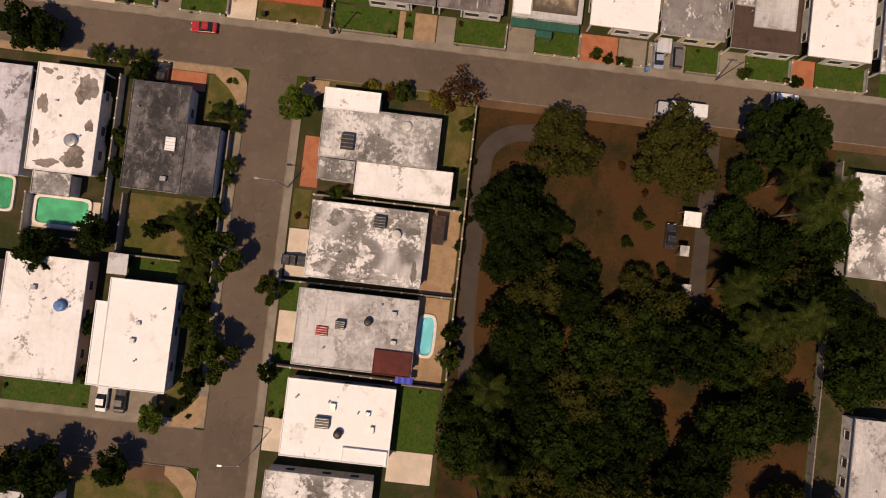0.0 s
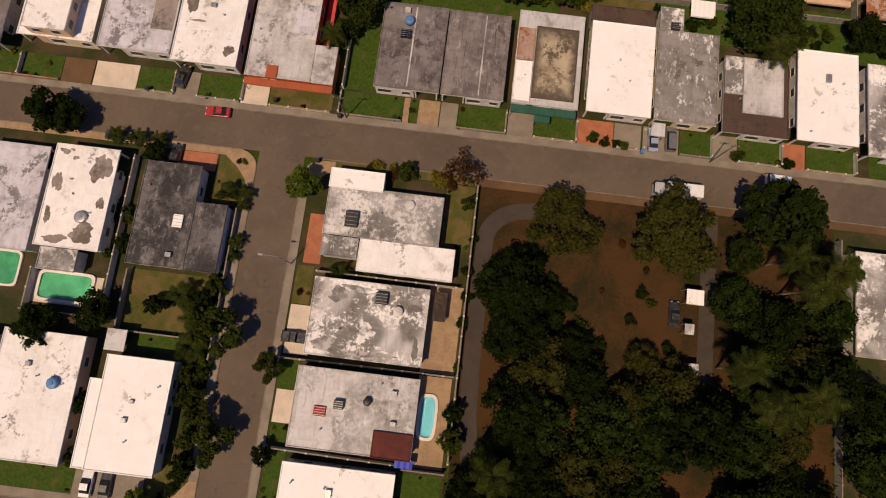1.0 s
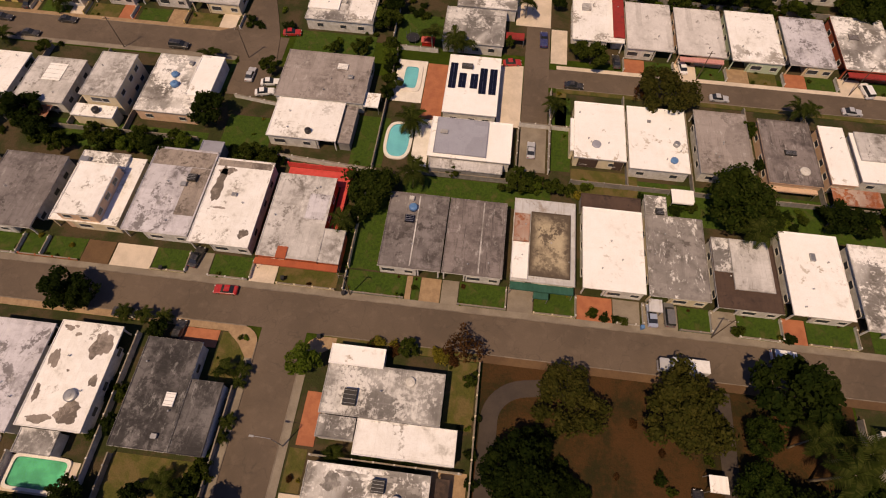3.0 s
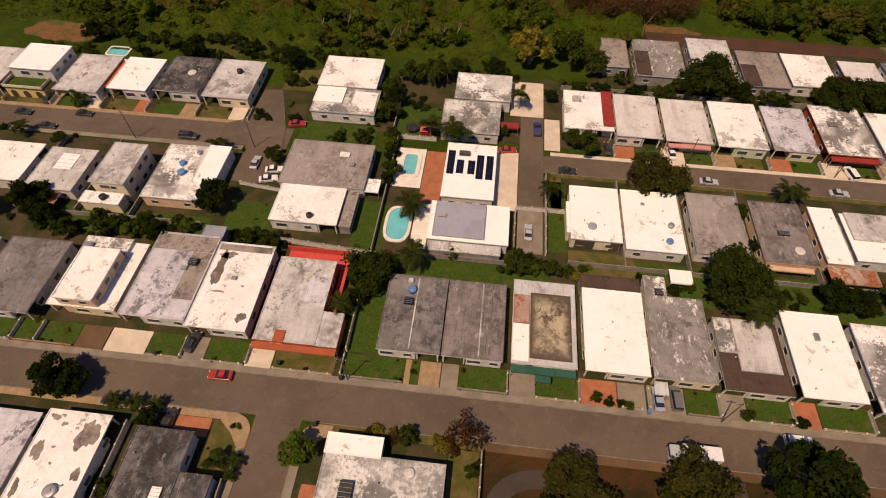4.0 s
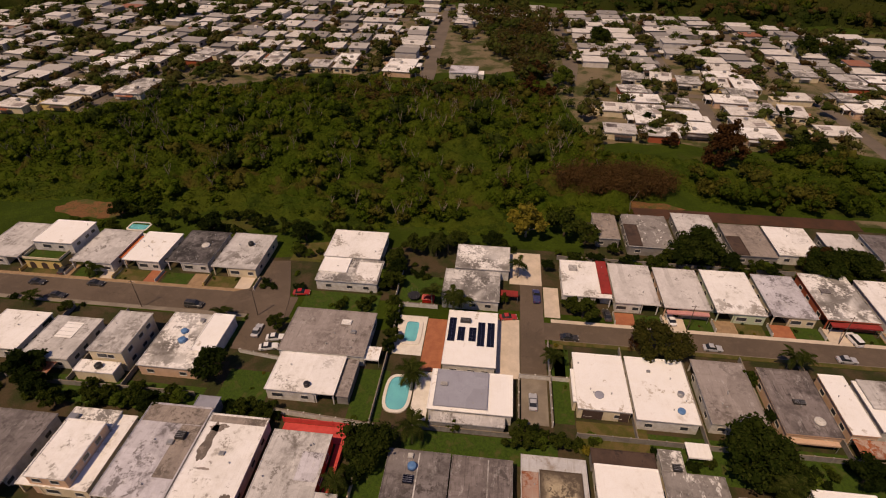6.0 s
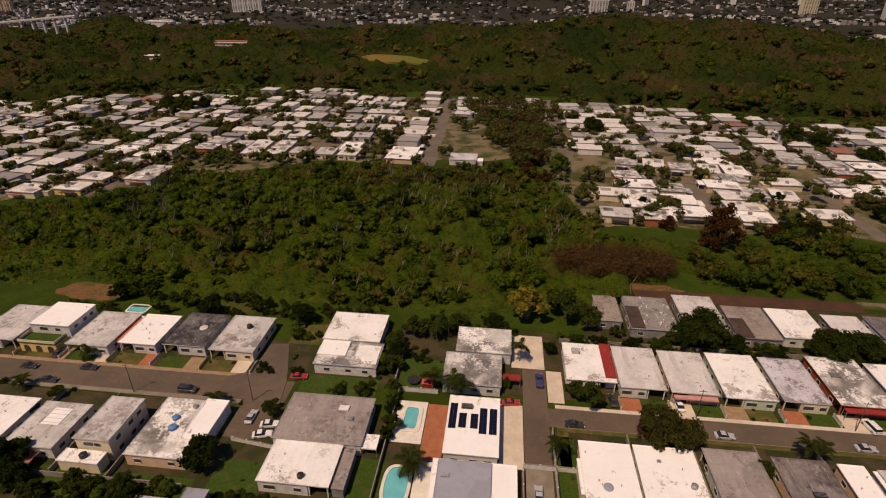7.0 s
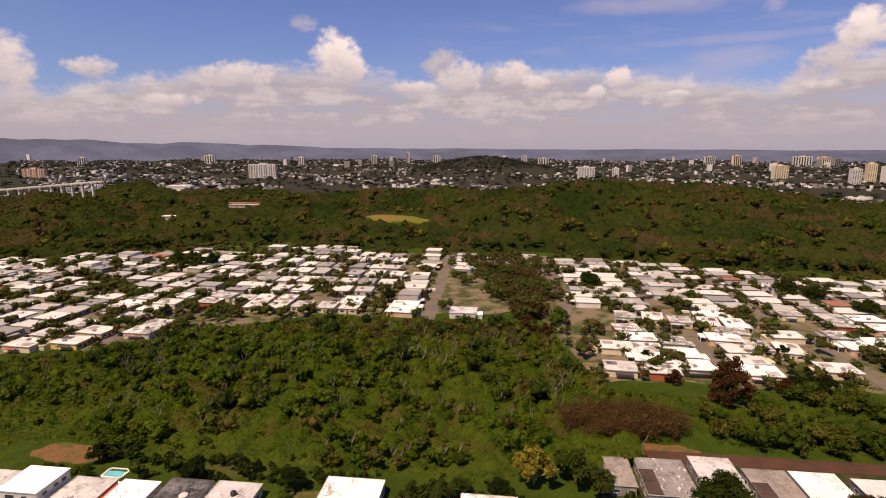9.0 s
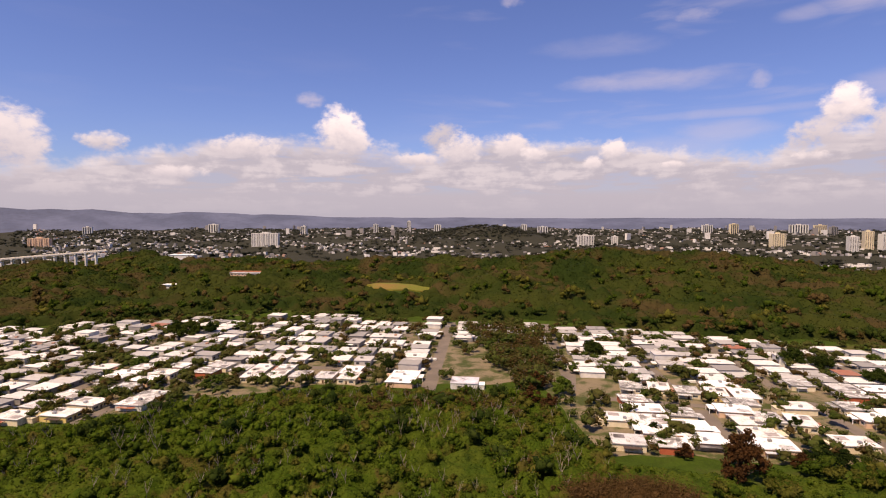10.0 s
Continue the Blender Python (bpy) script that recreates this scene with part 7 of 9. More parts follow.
def far_house(u, v, kind=None, turn=0.0, scale=1.0):
    x, y = grid(u, v)
    k = far_rng.choices(range(8), (4, 4, 3, 2, 3, 2, 1, 1))[0] if kind is None else kind
    return copy_thing(FAR[k], pose(x, y, float(terrain(x, y)), 0, 0, TURN + turn))


spare, garden_spots, homes = [], [], []


def far_row(u0, v0, u1, v1, face, pitch=13.2, gap=0.10, back=10.5):
    """Houses along one side of a street: face is the turn of their fronts against the street grid."""
    length = math.hypot(u1 - u0, v1 - v0)
    s = far_rng.uniform(4, 9)
    while s < length - 4:
        f = s / length
        u, v = u0 + (u1 - u0) * f + far_rng.uniform(-1.2, 1.2), v0 + (v1 - v0) * f + far_rng.uniform(-1.2, 1.2)
        s += pitch * far_rng.uniform(0.94, 1.16)
        low, high = far_limits(u)
        if not (low + 5 < v < high - 7) or (-33 < u < 30 and v < 405):
            continue
        away = radians(face + 90)
        ends = math.cos(away), math.sin(away)
        if far_rng.random() < gap:
            garden_spots.extend((u + far_rng.uniform(-5, 5), v + far_rng.uniform(-5, 5)) for k in range(4))
            continue
        if any((u - a) ** 2 + (v - b) ** 2 < 11.6 ** 2 for a, b in homes):
            continue
        homes.append((u, v))
        if far_rng.random() < 0.3:
            garden_spots.append((u + far_rng.uniform(-9, 9), v + far_rng.uniform(-9, 9)))
        if far_rng.random() < 0.85:
            garden_spots.append((u + ends[0] * back + far_rng.uniform(-4, 4), v + ends[1] * back + far_rng.uniform(-4, 4)))
        if far_rng.random() < 0.5:
            garden_spots.append((u - ends[0] * (back - 0.5) + far_rng.choice((-5, 5)) * ends[1], v - ends[1] * (back - 0.5) + far_rng.choice((-5, 5)) * ends[0]))
        turn = face + far_rng.uniform(-4, 4)
        if v < 318 and -240 < u < 215:
            far_house(u, v, None, turn)
        else:
            spare.append((u, v, turn))


def far_street(u0, v0, u1, v1, width=7.0, set_back=13.5, pitch=13.2, gap=0.10):
    """A street with houses facing it on both sides."""
    lane(u0, v0, u1, v1, width)
    along = math.degrees(math.atan2(v1 - v0, u1 - u0))
    nx, ny = -math.sin(radians(along)), math.cos(radians(along))
    far_row(u0 + nx * set_back, v0 + ny * set_back, u1 + nx * set_back, v1 + ny * set_back, along, pitch, gap)
    far_row(u0 - nx * set_back, v0 - ny * set_back, u1 - nx * set_back, v1 - ny * set_back, along + 180, pitch, gap)


# streets of the eastern part: a cross row, then streets running away to the north
far_row(62, 302, 140, 288, -8, 13.6, 0.0)
lane(46, 285, 150, 272, 5.5)
far_row(52, 216, 54, 256, 90, 12.6, 0.0)
far_row(68, 220, 69, 268, -90, 12.4, 0.0)
far_row(112, 258, 146, 252, -8, 13.0, 0.0)
for u0, v0, u1, v1 in ((38, 318, 36, 478), (96, 222, 97, 272), (157, 214, 155, 290), (214, 210, 212, 420), (270, 210, 266, 415), (322, 208, 318, 400), (92, 312, 88, 470), (150, 306, 148, 445)):
    far_street(u0, v0, u1, v1)
lane(36, 296, 40, 330, 7.5)
for u0 in (66, 120, 184, 240, 294):
    far_row(u0, 220, u0 - 4, 440, 90 if u0 % 4 else -90, 12.6, 0.2)
# the western part: streets fanning north-east, rows along the wood, a column of houses on the through road
lane(-41, 286, -47, 478, 8.0)
far_row(-56, 286, -61, 478, 88, 12.4, 0.05)
far_row(-30, 405, -32, 475, -92, 12.6, 0.1)
far_row(-152, 296, -72, 300, 2, 13.2, 0.05)
for u0, v0, u1, v1 in ((-165, 322, -72, 324), (-168, 372, -72, 371), (-172, 422, -72, 420), (-175, 468, -74, 464), (-30, 440, 24, 442)):
    far_street(u0, v0, u1, v1)
for k in range(6):
    far_street(-196 - 44 * k, 204 - 4 * k, -172 - 44 * k, 492 - 16 * k, 6.5, 12.0, 13.6, 0.17)


def back_rows(places):
    """The rows farther back, too many to count: walls, roof slabs with an overhang, a porch each."""
    rng = np.random.default_rng(61)
    verts, faces, slots = [], [], []
    def add(u, v, x0, x1, y0, y1, z0, z1, slot):
        start = len(verts)
        for z in (z0, z1):
            for px, py in ((x0, y0), (x1, y0), (x1, y1), (x0, y1)):
                x, y = grid(u + px * ca - py * sa, v + px * sa + py * ca)
                verts.append((x, y, z))
        for f in ((3, 2, 1, 0), (4, 5, 6, 7), (0, 1, 5, 4), (1, 2, 6, 5), (2, 3, 7, 6), (3, 0, 4, 7)):
            faces.append([start + i for i in f])
            slots.append(slot)
    for u, v, turn in places:
        w, d = rng.uniform(4.7, 5.8), rng.uniform(5.5, 8.4)
        ca, sa = math.cos(radians(turn)), math.sin(radians(turn))
        g, h = float(terrain(*grid(u, v))), rng.choice([3.0, 3.2, 3.4, 6.0], p=[0.4, 0.3, 0.24, 0.06])
        add(u, v, -w, w, -d, d, g - 1.5, g + h, 0)
        add(u, v, -w - 0.35, w + 0.35, -d - 0.35, d + 0.35, g + h + 0.003, g + h + 0.25, 1)
        for x in (-0.55, 0.5):
            add(u, v, x * w - 1.0, x * w + 1.0, -d - 0.06, -d - 0.003, g + 1.0, g + 2.3, 2)
        if rng.random() < 0.5:
            add(u, v, -w, w * 0.2, -d - 3.4, -d - 0.4, g + 2.5, g + 2.7, 1)
        if rng.random() < 0.45:
            low = rng.uniform(2.2, 2.7)
            add(u, v, -w * 0.9, w * rng.uniform(-0.2, 0.5), d + 0.36, d + rng.uniform(2.5, 4.5), g - 1, g + low, 0)
        if rng.random() < 0.6:
            x0 = w + 0.4 if rng.random() < 0.5 else -w - 3.0
            add(u, v, x0, x0 + 2.6, -d * rng.uniform(0.2, 0.9), d * rng.uniform(0.0, 0.6), g + 2.1, g + 2.3, 1)
        if rng.random() < 0.5:
            add(u, v, -w * 0.5, -w * 0.5 + 1.8, -1.0, 1.0, g + h + 0.255, g + h + 1.2, 0)
        if rng.random() < 0.4:
            y0 = -d - rng.uniform(5.5, 7.5)
            add(u, v, w * 0.2, w * 0.2 + 1.8, y0, y0 + 4.2, g + 0.3, g + 1.5, rng.choice([0, 2, 2]))
    me = bpy.data.meshes.new("back_rows")
    me.from_pydata(verts, [], faces)
    for m in (CITY, FAR_ROOF, LOUVRE):
        me.materials.append(m)
    me.polygons.foreach_set("material_index", slots)
    tagged(new("back_rows_of_houses", me), "rows of small flat-roofed houses at the back of the far settlement", "houses", kind="stuff")


back_rows(spare)
# prototypes take a place at the end of the settlement
for k, f in enumerate(FAR):
    x, y = grid(-400 + 13 * k, 372)
    f.matrix_world = pose(x, y, float(terrain(x, y)), 0, 0, TURN)

home_at = np.array(homes)


def open_garden(u, v):
    """Ground of the far settlement clear of its houses."""
    low, high = far_limits(u)
    near_home = ((u[:, None] - home_at[None, :, 0]) ** 2 + (v[:, None] - home_at[None, :, 1]) ** 2).min(1)
    return (v > low - 2) & (v < high + 4) & (near_home > 8.6 ** 2) & (np.abs(u + 43) > 6) & (np.abs(u - 96) > 5) & (np.abs(u - 156) > 5)


grove = scatter(wood_rng, 420, -30, 34, 284, 452, lambda u, v: ((bell(u, v, 12, 352, 20, 52) > 0.42) | ((u > 8) & (u < 28) & (v < 330)) | ((v > 400) & (wood_rng.random(len(u)) < 0.4))) & (np.abs(u - 36) > 5))
woodland("garden_trees", grove[::2], 6.0, 12.0, 210, 0.36, WOOD_LEAVES["brown"], 151, "brown trees of a grove between the far houses", 1.3, 6, 0.34)
woodland("garden_trees", grove[1::2], 6.0, 13.0, 210, 0.36, SETTLE_LEAF, 152, "olive trees of a grove between the far houses", 1.3, 6, 0.4)
bare_stems(grove[::3], 5, 9, 153, "pale leafless trees of the grove")
loose = scatter(wood_rng, 3300, -425, 330, 205, 495, lambda u, v: open_garden(u, v) & (patchy(u, v, 19, -0.3, 3.0) | (u < -150)) & ~((np.abs(u + 12) < 17) & (v > 292) & (v < 345)))
settle_trees = np.concatenate([np.array([grid(u, v) for u, v in garden_spots]), loose])
pick_rust = wood_rng.random(len(settle_trees)) < 0.16
woodland("garden_trees", settle_trees[pick_rust], 3.5, 8.0, 85, 0.40, WOOD_LEAVES["brown"], 45, "brown half-bare trees between the houses of the far settlement", 1.3, 2)
settle_trees = settle_trees[~pick_rust]
woodland("garden_trees", settle_trees, 3.5, 8.5, 95, 0.42, SETTLE_LEAF, 41, "garden trees between the houses of the far settlement", 1.45, 3)


# ---- distant town ----
def town():
    """Low buildings of the distant town, with flat roofs and parapets, in one mesh."""
    rng = np.random.default_rng(51)
    out = []
    count = 9800
    v = 700 + 3500 * rng.random(count) ** 1.2
    u = (rng.random(count) * 2 - 1) * (v * 0.92 + 120)
    keep = (~patchy(u, v, 140, 0.35, 0.3)) & (v > wood_end(u) + 45) & (bell(u, v, -103, 2404, 260, 300) < 0.25)
    keep &= rng.random(count) < np.where(patchy(u, v, 60, 0.0, 1.7), 0.9, 0.35)
    u, v = u[keep], v[keep]
    c, s = math.cos(radians(TURN)), math.sin(radians(TURN))
    x, y = u * c - v * s, u * s + v * c
    z = terrain(x, y)
    tall = rng.random(len(u))
    h = np.where(tall < 0.93, rng.uniform(3.0, 4.6, len(u)), np.where((v > 2100) & (tall > 0.975), rng.uniform(12, 40, len(u)), rng.uniform(7, 10, len(u))))
    w = np.where(h > 12, rng.uniform(14, 30, len(u)), rng.uniform(5, 9.5, len(u)) * (1 + 1.8 * (rng.random(len(u)) < 0.06)))
    d = rng.uniform(5, 10, len(u))
    a = radians(TURN) + rng.choice([0, 0.25, -0.3, 0.8], len(u))
    ca, sa = np.cos(a), np.sin(a)

    def at(px, py, pz):
        return np.stack([x + px * ca - py * sa, y + px * sa + py * ca, z + pz], -1)
    lo, hi = -4 * np.ones(len(u)), h
    p = {(i, j, k): at((i - 0.5) * w, (j - 0.5) * d, hi if k else lo) for i in (0, 1) for j in (0, 1) for k in (0, 1)}
    me = bpy.data.meshes.new("town")
    count = len(u)
    verts = np.stack([p[i, j, k] for k in (0, 1) for i, j in ((0, 0), (1, 0), (1, 1), (0, 1))], 1).reshape(-1, 3)
    quad = np.array([(0, 1, 5, 4), (1, 2, 6, 5), (2, 3, 7, 6), (3, 0, 4, 7), (4, 5, 6, 7)])
    faces = (quad[None] + 8 * np.arange(count)[:, None, None]).reshape(-1, 4)
    me.from_pydata(verts.tolist(), [], faces.tolist())
    me.materials.append(CITY)
    tagged(new("town", me), "white and grey low buildings of the distant town", "town", kind="stuff")


town()


def tower(x, y, w, d, h, material, label, bays=9, turn=0.0):
    """A tall apartment block: body, floors as balcony bands, window bays, stair head."""
    ob = thing("apartment_tower", pose(x, y, float(terrain(x, y)), 0, 0, turn), label, "apartment block", "distant apartment towers")
    bm = bmesh.new()
    box(bm, -w / 2, w / 2, -d / 2, d / 2, -4, h)
    part("wall", bm, material, ob)
    pitch = 0.5 * w / bays
    bm = bmesh.new()
    if y < 2000:
        box(bm, -pitch / 2, pitch / 2, -0.12, -0.003, 0, 1.7)
        glass = mesh_of("tower_window", bm, LOUVRE)
    else:
        box(bm, -pitch / 2, pitch / 2, -0.12, -0.003, 0, h - 3)
        glass = mesh_of("tower_window_strip", bm, LOUVRE)
    for k in range(bays):
        for f in range(int(h / 3.2) if y < 2000 else 1):
            part("window", glass, None, ob).matrix_local = pose(-w / 2 + w * (k + 0.22) / bays + pitch / 2, -d / 2, 1.0 + f * 3.2)
    for k in range(0, bays, 2):
        bm = bmesh.new()
        x0 = -w / 2 + w * (k + 0.80) / bays
        box(bm, x0, x0 + w * 0.28 / bays, -d / 2 - 1.4, -d / 2 - 0.003, 0, h)
        part("balcony_fin", bm, material, ob)
    bm = bmesh.new()
    box(bm, -w * 0.12, w * 0.12, -d * 0.25, d * 0.25, h + 0.003, h + 4)
    part("stair_head", bm, material, ob)
    return ob


def bearing(px, depth):
    """A place by its tangent east of the view's axis and its distance north."""
    return px * depth, depth


for tangent, depth, w, h, m, words, bays in ((-0.330, 1800, 90, 44, WALL_WHITE, "long white apartment block in the distance", 11), (0.265, 1780, 52, 34, WALL_WHITE, "white apartment tower on the wooded hill", 6), (0.319, 1790, 20, 30, WALL_WHITE, "narrow white tower on the hill", 3),
                                             (0.622, 1650, 44, 40, WALL_CREAM, "cream apartment tower in the distance", 6), (0.762, 1440, 24, 44, WALL_WHITE, "white apartment tower far off", 4), (0.790, 1480, 22, 50, WALL_CREAM, "white apartment tower far off", 4), (0.820, 1470, 22, 42, WALL_WHITE, "white apartment tower far off", 4),
                                             (-0.750, 1650, 62, 26, WALL_PEACH, "pale pink block of flats", 8), (-0.660, 2900, 44, 42, WALL_WHITE, "white tower far off", 4), (-0.425, 3000, 60, 44, WALL_WHITE, "white tower far off", 4), (-0.258, 2700, 30, 44, WALL_WHITE, "white tower far off", 3),
                                             (-0.125, 3200, 30, 50, WALL_WHITE, "white tower far off", 3), (-0.063, 3200, 22, 66, WALL_WHITE, "slim white tower far off", 3), (-0.010, 3300, 40, 40, WALL_WHITE, "white tower far off", 3), (0.150, 3300, 34, 52, WALL_WHITE, "white tower far off", 3), (0.185, 3200, 60, 40, WALL_WHITE, "white tower far off", 4),
                                             (0.49, 3100, 60, 50, WALL_WHITE, "white tower far off", 5), (0.54, 2900, 50, 56, WALL_CREAM, "cream tower far off", 4), (0.66, 2900, 90, 46, WALL_WHITE, "white block far off", 7), (0.70, 3000, 70, 52, WALL_CREAM, "cream block far off", 6), (0.725, 2600, 40, 44, WALL_GREY, "grey tower far off", 4)):
    tower(*bearing(tangent, depth), w, 16, h, m, words, bays, random.Random(int(depth + w)).uniform(-14, 14))


def viaduct():
    """A raised concrete road on paired piers."""
    ob = thing("viaduct", pose(0, 0, 0), "long white concrete viaduct on tall piers above the trees", "viaduct")
    a, b = Vector((-760, 888, 23.0)), Vector((-586, 932, 37.0))
    d = (b - a).normalized()
    side = Vector((-d.y, d.x, 0)).normalized()
    length = (b - a).length
    def beam(bm, s0, s1, o0, o1, z0, z1, foot=None):
        ps = [a + d * s + side * o for s, o in ((s0, o0), (s1, o0), (s1, o1), (s0, o1))]
        vs = [bm.verts.new((p.x, p.y, (p.z if foot is None or k else 0) + z)) for k, z in enumerate((z0 if foot is None else foot, z1)) for p in ps]
        for f in ((3, 2, 1, 0), (4, 5, 6, 7), (0, 1, 5, 4), (1, 2, 6, 5), (2, 3, 7, 6), (3, 0, 4, 7)):
            bm.faces.new([vs[i] for i in f])
    bm = bmesh.new()
    beam(bm, -90, length, -5, 5, -2.0, 0)
    part("deck", bm, TOWER_WHITE, ob)
    for o in (-5.3, 5.0):
        bm = bmesh.new()
        beam(bm, -90, length, o, o + 0.3, -0.8, 1.1)
        part("parapet", bm, TOWER_WHITE, ob)
    for k in range(17):
        s = -84 + k * 15.6
        bm = bmesh.new()
        beam(bm, s - 1, s + 1, -4, -2.4, 0, -3.0, -6)
        beam(bm, s - 1, s + 1, 2.4, 4, 0, -3.0, -6)
        beam(bm, s - 1.3, s + 1.3, -5, 5, -3.2, -2.003)
        part("pier", bm, TOWER_WHITE, ob)


viaduct()


def hall(u, v, w, d, h, roof, wall, label):
    home = thing("hall", G(u, v, float(terrain(*grid(u, v)))), label, "building")
    bm = bmesh.new()
    box(bm, -w / 2, w / 2, -d / 2, d / 2, -3, h)
    part("wall", bm, wall, home)
    part("roof", roof_mesh(w, d, over=0.8), roof, home).matrix_local = pose(0, 0, h + 0.01)
    for k in range(8):
        ob = part("window", BIG_WINDOW, None, home)
        ob.matrix_local = pose(-w / 2 + w * (k + 0.5) / 8, -d / 2, 1.2, 0, 0, 180)
        part("pane", BIG_PANE, None, ob)
    return home


hall(-340, 676, 40, 8, 3.6, PALE_R, WALL_PEACH, "long pale hall among the trees")
hall(-346, 694, 46, 8, 5, TERRACOTTA, WALL_CREAM, "long hall with an orange roof among the trees")
hall(-540, 852, 44, 14, 12, CLEAN_R, W, "white-roofed building in the woods")
hall(-500, 826, 60, 10, 4, WHITE_R, W, "low white sheds in the woods")
hall(-420, 640, 22, 8, 4, CLEAN_R, W, "small white-roofed building in the woods")
hall(-318, 846, 30, 12, 5, CLEAN_R, C, "white-roofed building above the woods")

# ---- cars ----
def car_meshes(length, width, height, style):
    """Meshes of a car, x along it: shell, glass house, roof panel, wheel, rim, lamps."""
    l, w = length / 2, width / 2
    belt = height * 0.60
    bm = bmesh.new()
    profile = [(-l, 0.32), (-l + 0.03, belt - 0.12), (-l + 0.25, belt), (l * 0.32, belt), (l - 0.25, belt - 0.14), (l, belt - 0.30), (l, 0.34), (l - 0.2, 0.24), (-l + 0.2, 0.24)]
    if style == "van":
        profile[2:5] = [(-l + 0.1, belt), (l * 0.55, belt), (l - 0.12, belt - 0.12)]
    rows = []
    for y, k in ((-w, 0.93), (-w * 0.9, 1.0), (w * 0.9, 1.0), (w, 0.93)):
        rows.append([bm.verts.new((x * (0.985 if abs(y) == w else 1), y, 0.24 + (z - 0.24) * k)) for x, z in profile])
    for a, b in zip(rows, rows[1:]):
        for i in range(len(profile)):
            j = (i + 1) % len(profile)
            bm.faces.new((a[i], a[j], b[j], b[i]))
    bm.faces.new(rows[0])
    bm.faces.new(rows[-1][::-1])
    body = bm
    base = {"sedan": (-l * 0.72, -l * 0.42, l * 0.02, l * 0.36), "van": (-l * 0.97, -l * 0.90, l * 0.30, l * 0.60), "pickup": (-l * 0.10, -l * 0.02, l * 0.26, l * 0.46)}[style]
    bm = bmesh.new()
    z0, z1 = belt - 0.01, height - 0.05
    lower = [(base[0], -w * 0.92), (base[3], -w * 0.92), (base[3], w * 0.92), (base[0], w * 0.92)]
    upper = [(base[1], -w * 0.74), (base[2], -w * 0.74), (base[2], w * 0.74), (base[1], w * 0.74)]
    vs = [bm.verts.new((*p, z0)) for p in lower] + [bm.verts.new((*p, z1)) for p in upper]
    for f in ((4, 5, 6, 7), (0, 1, 5, 4), (1, 2, 6, 5), (2, 3, 7, 6), (3, 0, 4, 7)):
        bm.faces.new([vs[i] for i in f])
    glass = bm
    bm = bmesh.new()
    box(bm, base[1] - 0.04, base[2] + 0.04, -w * 0.76, w * 0.76, z1 + 0.002, height)
    bmesh.ops.bevel(bm, geom=bm.edges[:], offset=0.02, segments=1, affect="EDGES")
    top = bm
    wheel = bmesh.new()
    bmesh.ops.create_cone(wheel, cap_ends=True, segments=14, radius1=0.32, radius2=0.32, depth=0.2, matrix=Matrix.Rotation(math.pi / 2, 4, "X"))
    rim = bmesh.new()
    bmesh.ops.create_cone(rim, cap_ends=True, segments=10, radius1=0.19, radius2=0.19, depth=0.22, matrix=Matrix.Rotation(math.pi / 2, 4, "X"))
    lamp = bmesh.new()
    box(lamp, -0.05, 0.05, -0.16, 0.16, -0.06, 0.06)
    return body, glass, top, wheel, rim, lamp


CARS = {}


def car(kind, colour, u, v, turn, label):
    length, width, height = {"sedan": (4.5, 1.75, 1.42), "van": (4.7, 1.85, 1.75), "pickup": (5.2, 1.85, 1.75)}[kind]
    if (kind, colour) not in CARS:
        body, glass, top, wheel, rim, lamp = car_meshes(length, width, height, kind)
        CARS[kind, colour] = [mesh_of("body", body, PAINTS[colour]), mesh_of("glasshouse", glass, CAR_GLASS), mesh_of("roof_panel", top, PAINTS[colour]), mesh_of("wheel", wheel, TYRE), mesh_of("rim", rim, METAL),
                              mesh_of("headlight", lamp, LAMP_GLASS)]
        tail = bmesh.new()
        box(tail, -0.05, 0.05, -0.16, 0.16, -0.06, 0.06)
        CARS[kind, colour].append(mesh_of("tail_light", tail, TAIL_GLASS))
    body, glass, top, wheel, rim, lamp, tail = CARS[kind, colour]
    ob = thing("car", G(u, v, 0.16 if not (29.9 < v < 37.3 or 97 < v < 105) else 0.02, turn), label, "car", "parked cars")
    part("body", body, None, ob)
    part("glasshouse", glass, None, ob, "dark car windows")
    part("roof_panel", top, None, ob)
    for x in (-length * 0.30, length * 0.31):
        for y in (-width / 2 + 0.08, width / 2 - 0.08):
            wh = part("wheel", wheel, None, ob)
            wh.matrix_local = pose(x, y, 0.32)
            part("rim", rim, None, wh)
    for y in (-width * 0.34, width * 0.34):
        part("headlight", lamp, None, ob).matrix_local = pose(length / 2 - 0.02, y, height * 0.40)
        part("tail_light", tail, None, ob).matrix_local = pose(-length / 2 + 0.04, y, height * 0.44)
    return ob


